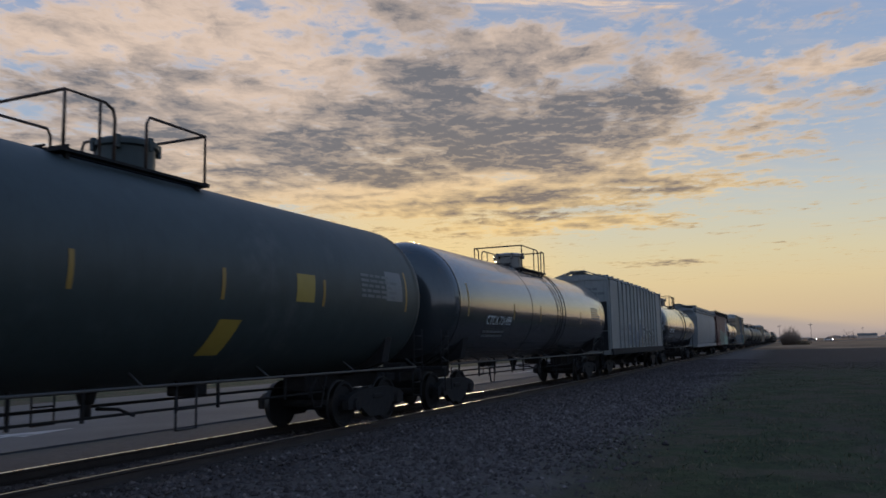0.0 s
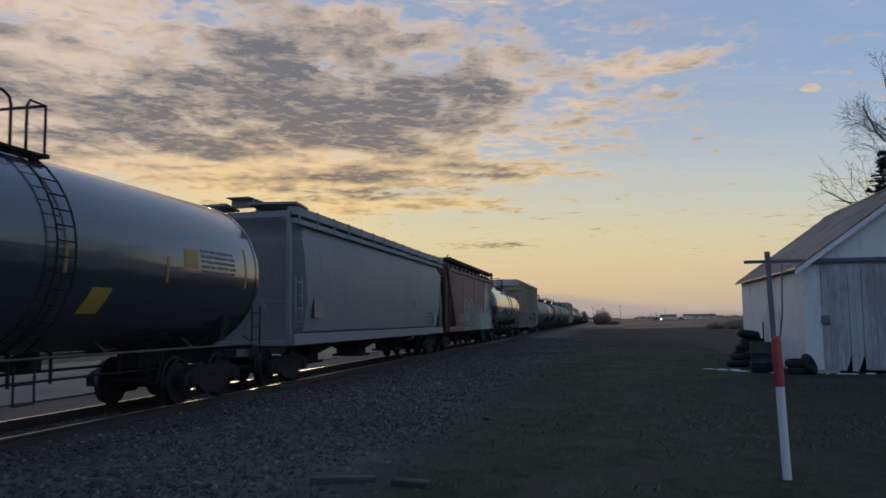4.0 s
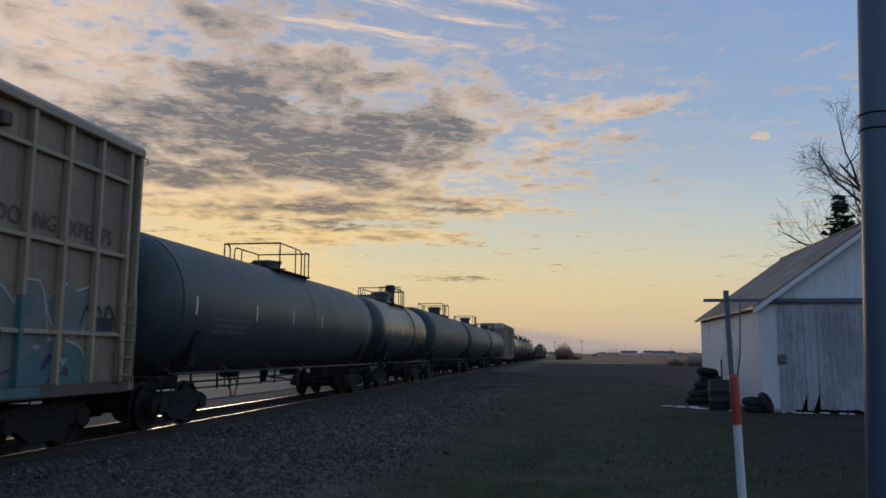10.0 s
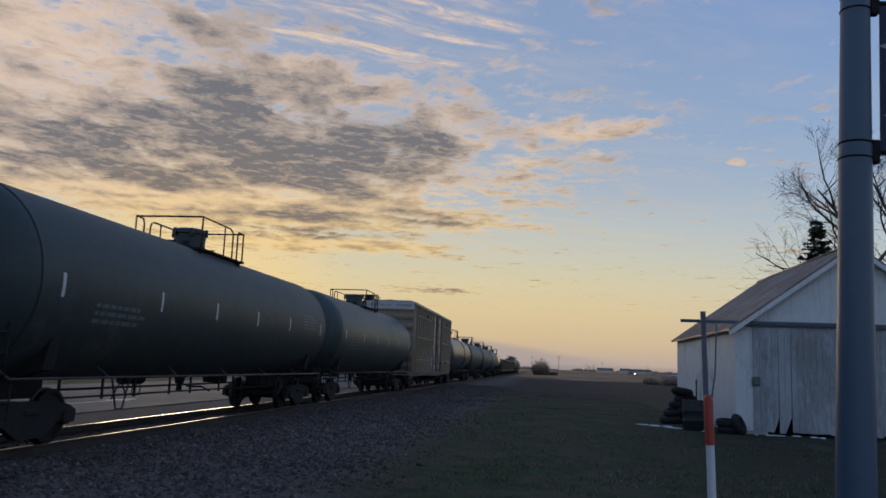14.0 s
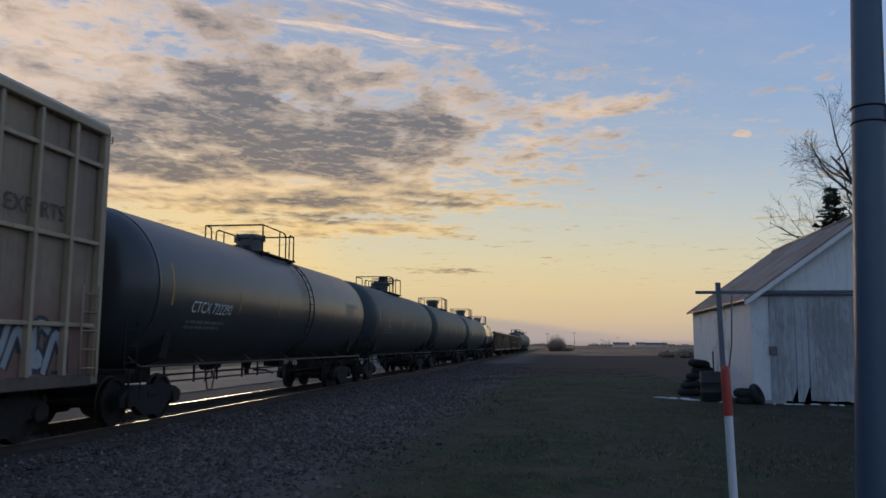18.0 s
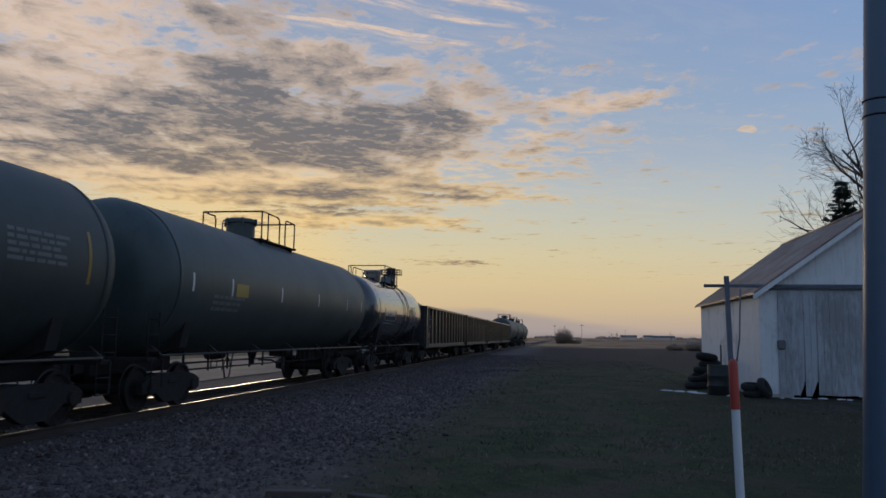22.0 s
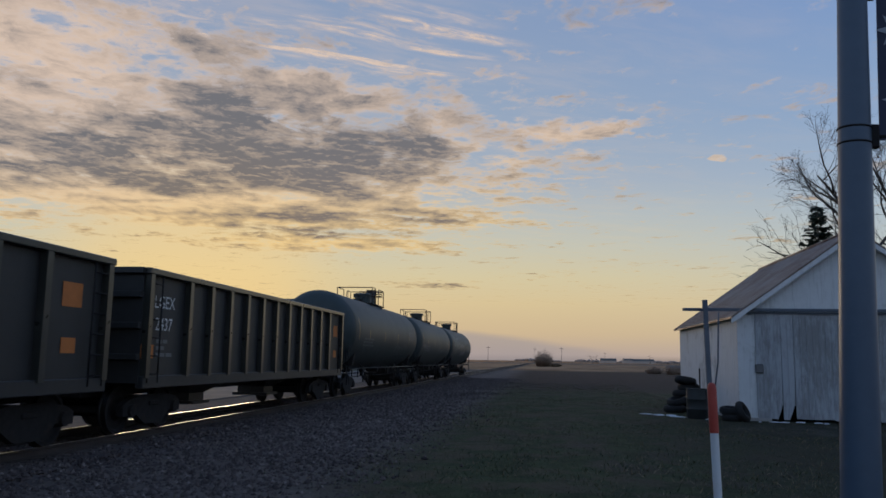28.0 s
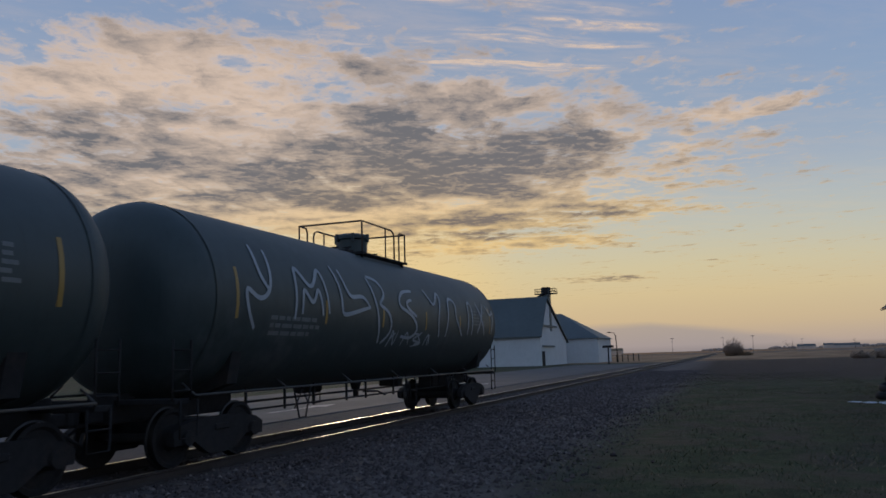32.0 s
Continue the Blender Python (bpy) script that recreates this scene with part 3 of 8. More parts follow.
def ladder_mesh(h, w=0.42, rungs=None, r=0.014, steel=None):
    """Stands in the y-z plane, foot at the origin."""
    def build():
        bm = bmesh.new()
        for s in (-1, 1):
            tube(bm, [(0, s * w / 2, 0), (0, s * w / 2, h)], r * 1.3, 5)
        k = rungs or max(2, round(h / 0.33))
        for i in range(k):
            z = h * (i + 0.5) / k
            tube(bm, [(0, -w / 2, z), (0, w / 2, z)], r, 5)
        return mesh_of(bm, steel or STEEL_DARK, "ladder")
    return shared(("ladder", h, w, rungs, (steel or STEEL_DARK).name), build)


def running_gear(car, L, inset):
    for s in (-1, 1):
        bogie(car, s * (L / 2 - inset))
        coupler(car, s * (L / 2 - 0.15), s)


# writing and paint on the sides, seen from the +x side: u runs along the car, v up
def ribbon(bm, pts, w, wrap, lift, mat=0):
    pts = [Vector((*p, 0)) for p in pts]
    prev = None
    for i, p in enumerate(pts):
        d = (pts[min(i + 1, len(pts) - 1)] - pts[max(i - 1, 0)]).normalized()
        nrm = Vector((-d.y, d.x, 0))
        ww = w * (0.55 + 0.45 * math.sin(math.pi * (i + 0.6) / (len(pts) + 0.2)))
        a, b = (bm.verts.new(wrap(*(p + s * nrm * ww / 2).xy, lift)) for s in (1, -1))
        if prev:
            f = bm.faces.new((prev[0], prev[1], b, a))
            f.material_index = mat
        prev = (a, b)


def squiggle(rng):
    """One loose brush stroke in a unit box."""
    k = rng.randint(3, 5)
    down = rng.random() < 0.5
    pts = [(0.12 + 0.76 * ((i + 0.5) / k if not down else rng.random()), (0.05 + 0.95 * (i % 2 if not down else 1 - i / (k - 1))) + rng.uniform(-0.12, 0.12)) for i in range(k)]
    out = []
    for i in range(len(pts) - 1):
        p0, p1, p2, p3 = (Vector(pts[max(0, min(len(pts) - 1, i + d))]) for d in (-1, 0, 1, 2))
        for q in range(9):
            f = q / 9
            out.append(tuple(0.5 * (2 * p1 + (p2 - p0) * f + (2 * p0 - 5 * p1 + 4 * p2 - p3) * f * f + (3 * p1 - p0 - 3 * p2 + p3) * f ** 3)))
    out.append(pts[-1])
    return out


def scrawl(seed, u0, u1, v0, v1, count, wrap, w, lift):
    """Thin spray-painted squiggles with no readable words."""
    rng = random.Random(seed)
    bm = bmesh.new()
    step = (u1 - u0) / count
    for i in range(count):
        sx, sy = step * rng.uniform(0.95, 1.25), (v1 - v0) * rng.uniform(0.8, 1.12)
        ox, oy = u0 + i * step - 0.1 * step, v0 + (v1 - v0) * rng.uniform(-0.04, 0.04)
        for _ in range(rng.randint(1, 2)):
            ribbon(bm, [(ox + x * sx, oy + y * sy) for x, y in squiggle(rng)], w, wrap, lift + i * 0.0003)
    return bm


def paint(name, r, g, b, rough=0.6):
    return surface(name, (r, g, b), rough, 0, 0.22, 5, 1.2, 0.02)


SPRAY_WHITE = paint("spray_white", 0.42, 0.45, 0.46)
SPRAY_PALE_GREEN = paint("spray_pale_green", 0.24, 0.36, 0.28)
SPRAY_TEAL = paint("spray_teal", 0.05, 0.24, 0.25)
SPRAY_TEAL_DULL = paint("spray_dull_teal", 0.075, 0.165, 0.165)
SPRAY_DOVE = paint("spray_dove_grey", 0.16, 0.165, 0.15)
SPRAY_VIOLET = paint("spray_violet", 0.045, 0.035, 0.09)
SPRAY_BLACK = paint("spray_black", 0.015, 0.015, 0.018)
SPRAY_GREY = paint("spray_pale_grey", 0.30, 0.32, 0.34)
SPRAY_SLATE = paint("spray_slate_blue", 0.10, 0.12, 0.16)
SPRAY_MID = paint("spray_mid_grey", 0.17, 0.18, 0.19)
SPRAY_BLUE = paint("spray_blue", 0.05, 0.09, 0.30)
SPRAY_RED = paint("spray_red", 0.36, 0.07, 0.06)
SPRAY_ORANGE = paint("spray_orange", 0.55, 0.17, 0.03)
SPRAY_INK = paint("spray_ink_blue", 0.030, 0.033, 0.048)
SPRAY_GREEN = paint("spray_moss_green", 0.085, 0.12, 0.105)


def flat_wrap(x):
    return lambda u, v, lift=0.004: (x + lift, u, v)


def round_wrap(R, axis):
    def wrap(u, v, lift=0.004):
        d = max(-0.98 * R, min(0.98 * R, v - axis))
        k = (R + lift) / R
        return (math.sqrt(R * R - d * d) * k, u, axis + d * k)
    return wrap


def quad_mark(bm, u0, u1, v0, v1, wrap, lift=0.005, slant=0.0, cuts=4, mat=0):
    rows = [[bm.verts.new(wrap(u + slant * (v - v0), v, lift)) for u in (u0, u1)] for v in [v0 + (v1 - v0) * i / cuts for i in range(cuts + 1)]]
    for a, b in zip(rows, rows[1:]):
        bm.faces.new((a[0], a[1], b[1], b[0])).material_index = mat
    return bm


def mark(car, name, spec, wrap, material, label):
    """A painted or taped patch on a car's side."""
    bm = bmesh.new()
    quad_mark(bm, *spec[:4], wrap, slant=spec[4] if len(spec) > 4 else 0)
    return part(name, bm, material, car, label)


def stencil(car, text, size, u, v, wrap, material=None, slope=0.0):
    me = letters(text, size, lambda a, b: wrap(u + a + slope * b, v + b, 0.018))
    me.materials.append(material or STENCIL)
    part("stencilled_number", me, None, car, "white stencilled reporting mark and number")


def small_print(car, u, v, w, h, lines, wrap, seed, material=None):
    """Rows of print too small to read, as plain bars."""
    rng = random.Random(seed)
    bm = bmesh.new()
    for i in range(lines):
        x = u
        y1 = v - h * i / lines
        while x < u + w * rng.uniform(0.75, 1.0):
            d = rng.uniform(0.10, 0.35)
            quad_mark(bm, x, x + d, y1 - h / lines * 0.55, y1, wrap, cuts=1)
            x += d + 0.05
    part("small_print", bm, material or STENCIL_DIM, car, "rows of small faded white print")


def tank_car(b0, b1, body="tank_black_paint", R=1.61, axis=2.64, tapes="yellow", seed=0, band=None, number=None, tags=(), label=None, head=0.75, rail_up=0.0, mid=0.45, dome_r=0.8, dome_at=-0.15, dome_h=1.0, post_at=0.05, bend_at=0.60, hoop_at=0.92):
    """A tank car with a round shell, top platform, rails and running gear between two coupling planes."""
    L = b1 - b0
    mat = MATS[body]
    car = thing("tank_car", label or "dark round-bodied tank car with a railed top platform", "tank car", "tank cars of the train")
    CARS.append((car, (b0 + b1) / 2))
    running_gear(car, L, 2.15)
    half = L / 2 - 0.52
    wrap = round_wrap(R, axis)

    def shell():
        bm = bmesh.new()
        prof = [(-y, r) for y, r in [(half - head + head * math.sin(radians(a)), max(0.06, R * math.cos(radians(a)) ** 0.55)) for a in range(89, -1, -8)]]
        full = prof + [(y, R) for y in np.linspace(-half + head, half - head, 9)[1:-1]] + [(-y, r) for y, r in prof[::-1]]
        loft(bm, [[(r * math.sin(2 * math.pi * k / 56), y, axis + r * math.cos(2 * math.pi * k / 56)) for k in range(56)] for y, r in full])
        return mesh_of(bm, mat, "tank_shell", 50)
    part("tank_shell", shared(("shell", round(L, 1), R, axis, body), shell), None, car)
    # weld and insulation bands
    def hoop():
        bm = bmesh.new()
        loft(bm, [[((R + 0.012) * math.sin(2 * math.pi * k / 56), y, axis + (R + 0.012) * math.cos(2 * math.pi * k / 56)) for k in range(56)] for y in (-0.04, 0.04)], cap=False)
        return mesh_of(bm, mat, "band")
    for y in (-half + head, half - head, *(() if band is None else band)):
        part("band", shared(("hoop", R, axis, body), hoop), None, car, at=(0, y, 0))

    def sill():
        bm = bmesh.new()
        for s in (1,):
            box(bm, -0.24, 0.24, s * (L / 2 - 3.6), s * (L / 2 - 0.55), 0.72, 1.18, 0.02)
            for x in (-1, 1):
                loft(bm, [[(x * 0.2, s * (L / 2 - 2.15) + dy, 0.95), (x * 1.25, s * (L / 2 - 2.15) + dy, 0.95 + 0.3), (x * 1.42, s * (L / 2 - 2.15) + dy, axis - 0.55), (x * 0.2, s * (L / 2 - 2.15) + dy, axis - R + 0.05)] for dy in (-0.14, 0.14)])
            box(bm, -1.35, 1.35, s * (L / 2 - 0.95), s * (L / 2 - 0.62), 1.0, 1.08, 0.01)
        return mesh_of(bm, STEEL_DARK, "stub_sill")
    for rz in (0, 180):
        part("stub_sill", shared(("sill", round(L, 1), axis), sill), None, car, at=pose(0, 0, 0, 0, 0, rz))

    def under():
        bm = bmesh.new()
        tube(bm, [(0.55, -L / 2 + 3.4, 0.72), (0.55, L / 2 - 3.4, 0.72)], 0.02, 6)
        tube(bm, [(-0.35, -L / 2 + 3.0, 0.80), (-0.35, L / 2 - 3.0, 0.80)], 0.025, 6)
        for i, y in enumerate(np.linspace(-L / 2 + 3.6, L / 2 - 3.6, 9)):
            box(bm, 0.53, 0.57, y - 0.02 + 0.3 * math.sin(3.0 * i), y + 0.02 + 0.3 * math.sin(3.0 * i), 0.66, axis - R + 0.25)
        cyl(bm, (-0.3, -1.9, 0.98), (-0.3, -1.0, 0.98), 0.12, sides=14)
        box(bm, -0.15, 0.45, 2.1, 2.4, 0.86, 1.12, 0.03)
        for y in (-L / 2 + 4.6, L / 2 - 4.6):
            tube(bm, [(1.15, y - 0.30, 1.08), (1.15, y - 0.10, 0.52), (1.15, y + 0.14, 0.52), (1.15, y + 0.34, 1.08)], 0.018, 5)
            tube(bm, [(1.15, y - 0.28, 0.70), (1.15, y + 0.02, 1.05), (1.15, y + 0.26, 0.74)], 0.014, 5)
        return mesh_of(bm, STEEL_DARK, "brake_rigging")
    part("brake_rigging", shared(("under", round(L, 1), axis, R), under), None, car)

    def outlet():
        bm = bmesh.new()
        cyl(bm, (0, 0, axis - R + 0.05), (0, 0, 0.86), 0.16, 0.10, 14)
        cyl(bm, (0, 0, 0.88), (0, 0, 0.66), 0.07, sides=12)
        tube(bm, [(0.2, 0, 0.8), (0.6, 0, 0.8), (0.75, 0.15, 0.7)], 0.025, 6)
        return mesh_of(bm, STEEL_DARK, "outlet_valve")
    part("outlet_valve", shared(("outlet", axis, R), outlet), None, car, at=(0, 0.4, 0))

    def handrail():
        bm = bmesh.new()
        y = L / 2 - 1.0
        tube(bm, [(0, -y, 0), (0, y, 0)], 0.022, 6)
        for i in range(7):
            yy = -y + 2 * y * i / 6
            tube(bm, [(0, yy, 0), (-0.25, yy, 0.18)], 0.018, 5)
        return mesh_of(bm, surface("worn_handrail_steel", (0.075, 0.07, 0.066), 0.6, 0.3, 0.3, 10, 2, 0.1), "side_handrail")
    for s in (-1, 1):
        part("side_handrail", shared(("handrail", round(L, 1)), handrail), None, car, "thin pipe rail along the lower side", at=pose(s * 1.42, 0, 1.12, 0, 0, 0 if s > 0 else 180))

    # top platform with its housing and rails
    top = axis + R
    plat = 1.32

    def slab(key, *size):
        def build():
            bm = bmesh.new()
            box(bm, *size)
            return mesh_of(bm, STEEL_DARK, "platform", smooth=False)
        return shared(key, build)
    for x in (-0.82, -0.615, 0.615, 0.82):
        part("platform_plank", slab("plank", -0.07, 0.07, -plat, plat, -0.04, 0), None, car, at=(x, mid, top - 0.10))
    for y in (-plat, plat):
        part("platform_beam", slab("beam", -0.9, 0.9, -0.07, 0.07, -0.05, 0.01), None, car, at=(0, mid + y, top - 0.10))
        for x in (-0.8, 0.8):
            part("platform_post", slab("post", -0.03, 0.03, -0.03, 0.03, -0.28, 0), None, car, at=(x, mid + y * 0.92, top - 0.12))

    def dome():
        bm = bmesh.new()
        rings = []
        for z, r in ((top - 0.12, 0.50), (top + 0.38, 0.50), (top + 0.40, 0.56), (top + 0.48, 0.56), (top + 0.53, 0.46), (top + 0.55, 0.10)):
            rings.append([(r * math.cos(2 * math.pi * k / 20), r * math.sin(2 * math.pi * k / 20), z) for k in range(20)])
        loft(bm, rings)
        for a in range(0, 360, 60):
            c, s = math.cos(radians(a)), math.sin(radians(a))
            box(bm, 0.56 * c - 0.04, 0.56 * c + 0.04, 0.56 * s - 0.04, 0.56 * s + 0.04, top + 0.32, top + 0.52)
        return mesh_of(bm, mat, "manway_housing")
    part("manway_housing", shared(("dome", axis, R, body), dome), None, car, "round bolted manway housing", at=Matrix.Translation((0, mid + dome_at, top * (1 - dome_h))) @ Matrix.Diagonal((dome_r, dome_r, dome_h, 1)))

    def valves():
        bm = bmesh.new()
        box(bm, -0.3, 0.3, 0.62, 0.98, top - 0.1, top + 0.06, 0.02)
        for x, y in ((-0.15, 0.72), (0.12, 0.88)):
            cyl(bm, (x, y, top - 0.1), (x, y, top + 0.14), 0.06, sides=8)
            box(bm, x - 0.12, x + 0.12, y - 0.015, y + 0.015, top + 0.12, top + 0.15)
        return mesh_of(bm, STEEL_DARK, "valve_cluster")
    for rz in (0, 180):
        part("valve_cluster", shared(("valves", axis, R), valves), None, car, at=pose(0, mid, 0, 0, 0, rz))

    def guard():
        bm = bmesh.new()
        h = 0.78 + rail_up
        z0, z1 = top - 0.12, top - 0.12 + h
        x, y = 0.86, plat
        # near and far long rails, rounded where they come down beside the ladder openings
        for sx, sy in ((1, 1), (-1, -1)):
            tube(bm, [(sx * x, -sy * y, z0), (sx * x, -sy * y, z1), (sx * x, sy * (bend_at - 0.18), z1), (sx * x, sy * (bend_at - 0.04), z1 - 0.06), (sx * x, sy * bend_at, z1 - 0.18), (sx * x, sy * bend_at, z0)], 0.023, 6)
            tube(bm, [(sx * x, sy * post_at, z0), (sx * x, sy * post_at, z1)], 0.020, 6)
            tube(bm, [(sx * x, sy * hoop_at, z0), (sx * x, sy * hoop_at, z1 - 0.1), (sx * x, sy * (hoop_at + 0.06), z1), (sx * x, sy * y, z1), (sx * x, sy * y, z0)], 0.023, 6)
            tube(bm, [(x, sy * y, z1), (-x, sy * y, z1)], 0.023, 6)
        return mesh_of(bm, surface("rusty_rail_pipe", (0.06, 0.038, 0.028), 0.7, 0.1, 0.3, 8, 2, 0.1), "guard_rail")
    part("guard_rail", shared(("guard", axis, R, rail_up, bend_at), guard), None, car, "bent pipe guard rail round the top platform", at=(0, mid, 0))

    def side_ladder():
        bm = bmesh.new()
        pts = [(math.sqrt(max(0.0, (R + 0.09) ** 2 - d * d)), d) for d in np.linspace(-1.45, R - 0.15, 14)]
        for s in (-0.2, 0.2):
            tube(bm, [(x, s, axis + d) for x, d in pts], 0.017, 5)
        for x, d in pts:
            tube(bm, [(x, -0.2, axis + d), (x, 0.2, axis + d)], 0.013, 5)
        return mesh_of(bm, STEEL_DARK, "side_ladder")
    for s in (-1, 1) if "tank_black" not in body and "grey" not in body else ():
        part("side_ladder", shared(("sladder", axis, R), side_ladder), None, car, at=pose(0, mid + s * 0.78, 0, 0, 0, 0 if s > 0 else 180))

    def step():
        bm = bmesh.new()
        tube(bm, [(0, -0.2, 0.55), (0, -0.2, 0), (0, 0.2, 0), (0, 0.2, 0.55)], 0.018, 5)
        tube(bm, [(0, -0.2, 0.28), (0, 0.2, 0.28)], 0.014, 5)
        return mesh_of(bm, STEEL_DARK, "stirrup_step")
    for sx in (-1, 1):
        for y in (-L / 2 + 0.9, L / 2 - 0.9, 0.85):
            part("stirrup_step", shared("step", step), None, car, at=(sx * 1.38, y, 0.5))
    for s in (-1, 1):
        part("end_ladder", ladder_mesh(0.9), None, car, at=(1.36, s * (L / 2 - 0.75), 1.05))
    # tape and stencils on the near side
    rng = random.Random(seed * 7 + 1)
    if tapes:
        m = STRIPE_YELLOW if tapes == "yellow" else STENCIL
        inner = (1.34, 4.05) if half > 8.2 else (0.20 * half, 0.60 * half)
        for y in (-half + 1.28, -inner[1], -inner[0], inner[0], inner[1], half - 1.28):
            mark(car, "reflective_tape", (y - 0.04, y + 0.04, axis - 0.34 if tapes == "yellow" else axis - 0.24, axis + (0.14 if tapes != "yellow" else 0.12 if abs(y) < half - 1.3 else 0.50)), wrap, m, "upright strip of reflective tape")
    small_print(car, half - 3.2, axis + 0.35, 1.4, 0.5, 5, wrap, seed)
    if number:
        small_print(car, number[1] - 1.05, number[2] - 0.27, 2.0, 0.22, 2, wrap, seed + 9)
    else:
        small_print(car, -half + 2.3, axis - 0.25, 1.8, 0.4, 3, wrap, seed + 9)
    if number:
        stencil(car, number[0], 0.34, number[1], number[2], wrap, slope=0.17)
    for tag in tags:
        tag(car, wrap)
    return car

GREY_HOPPER = surface("pale_grey_hopper_paint", (0.20, 0.212, 0.22), 0.6, 0, 0.15, 4, 0.5, 0.03, streak=0.35)
RIB_HOPPER = surface("weathered_grey_hopper_paint", (0.245, 0.243, 0.232), 0.65, 0, 0.22, 4, 0.5, 0.03, streak=0.6)
RED_HOPPER = surface("oxide_red_hopper_paint", (0.155, 0.080, 0.066), 0.65, 0, 0.25, 4, 0.5, 0.03, streak=0.45)
BOX_YELLOW = surface("faded_yellow_boxcar_paint", (0.31, 0.232, 0.145), 0.6, 0, 0.25, 4, 0.5, 0.03, streak=0.7, second=(0.20, 0.152, 0.115), spread=(0.42, 0.72))
# light caught by posts and rails is put into this paler yellow
BOX_POST = surface("lit_yellow_post_paint", (0.36, 0.285, 0.19), 0.6, 0, 0.2, 5, 0.8, 0.03, streak=0.5)
BOX_DOOR = surface("dull_dark_door_paint", (0.060, 0.070, 0.080), 0.45, 0.2, 0.2, 4, 0.6, 0.03, streak=0.5)
BOX_PANEL = surface("bare_galvanised_door_panel", (0.13, 0.145, 0.155), 0.30, 0.5, 0.25, 3, 0.9, 0.02, streak=0.8, second=(0.07, 0.08, 0.09), spread=(0.46, 0.66))
BOX_ROOF = surface("galvanised_roof_sheet", (0.38, 0.39, 0.40), 0.45, 0.6, 0.15, 4, 0.6, 0.03)
GOND_BLACK = surface("coal_gondola_black_paint", (0.023, 0.0225, 0.022), 0.55, 0, 0.3, 4, 0.7, 0.05, streak=0.4, second=(0.026, 0.021, 0.017), spread=(0.66, 0.88))
# gleam on the ribs and top rail is put into a paler, shinier steel
GOND_RIB = surface("lit_gondola_rib_steel", (0.058, 0.058, 0.050), 0.30, 0.4, 0.25, 4, 0.7, 0.05, streak=0.3)


def sprayed_side(name, base, mist, z_top, cloud, until=99.0):
    """The boxcar paint with a soft band of old overspray on its lower half."""
    m = base.copy()
    m.name = name
    tree = m.node_tree
    n = Nodes(tree, True)
    co = n.add("ShaderNodeTexCoord").outputs["Object"]
    at = n.add("ShaderNodeSeparateXYZ", i0=co)
    edge = n.math("ADD", at.outputs[2], n.math("MULTIPLY_ADD", n.noise(co, cloud, 5, 0.6), -1.6, 0.8))
    cover = n.math("MULTIPLY", n.smooth(edge, z_top, z_top - 0.9), n.math("MULTIPLY", n.smooth(at.outputs[1], until + 0.5, until - 0.5), 0.75))
    b = next(q for q in tree.nodes if q.type == "BSDF_PRINCIPLED")
    old = b.inputs[0].links[0].from_socket
    n.put(b.inputs[0], n.mix(cover, old, (*mist, 1)))
    return m


BOX_TEAL = sprayed_side("boxcar_paint_with_teal_overspray", BOX_YELLOW, (0.11, 0.16, 0.175), 2.75, 0.7, 3.0)
BOX_ROSE = sprayed_side("boxcar_paint_with_rose_overspray", BOX_YELLOW, (0.17, 0.085, 0.075), 2.55, 0.9)
BOX_SILL = surface("grimy_brown_sill", (0.11, 0.085, 0.07), 0.8, 0, 0.3, 5, 0.8, 0.1, streak=0.5)
BOX_POST_LOW = paint("overpainted_post_grey", 0.20, 0.21, 0.22)


def extrude(bm, outline, x0, x1):
    """An outline in y-z pulled through in x."""
    return loft(bm, [[(x, y, z) for y, z in outline] for x in (x0, x1)])


def roof_walk(car, L, z, x=0.0, mat=None):
    def build():
        bm = bmesh.new()
        for dx in (-0.26, -0.13, 0, 0.13, 0.26):
            box(bm, dx - 0.05, dx + 0.05, -L / 2, L / 2, 0, 0.03)
        for y in np.arange(-L / 2 + 0.3, L / 2, 1.45):
            box(bm, -0.3, 0.3, y - 0.03, y + 0.03, -0.22, 0)
        return mesh_of(bm, mat or STEEL_DARK, "roof_walk", smooth=False)
    part("roof_walk", shared(("walk", round(L, 1), (mat or STEEL_DARK).name), build), None, car, at=(x, 0, z))


def hatches(car, L, z, n, mat):
    def build():
        bm = bmesh.new()
        box(bm, -0.3, 0.3, -L / n / 2 * 0.86, L / n / 2 * 0.86, 0, 0.10, 0.03)
        for y in (-0.6, 0.6):
            box(bm, -0.36, 0.36, y - 0.04, y + 0.04, 0.06, 0.14)
        return mesh_of(bm, mat, "roof_hatch")
    for i in range(n):
        for s in (-1, 1):
            part("roof_hatch", shared(("hatch", round(L / n, 2), mat.name), build), None, car, at=(s * 0.72, -L / 2 + L * (i + 0.5) / n, z))


def hopper_chutes(car, L, n, mat):
    def build():
        bm = bmesh.new()
        w = L / n * 0.46
        loft(bm, [[(x, y, z) for x, y in ((-a, -b), (a, -b), (a, b), (-a, b))] for z, a, b in ((1.35, 1.35, w), (0.62, 0.42, 0.42), (0.42, 0.42, 0.42))])
        box(bm, -0.55, 0.55, -0.5, 0.5, 0.36, 0.44)
        return mesh_of(bm, mat, "discharge_chute")
    for i in range(n):
        part("discharge_chute", shared(("chute", round(L / n, 2), mat.name), build), None, car, at=(0, -L / 2 + L * (i + 0.5) / n, 0))


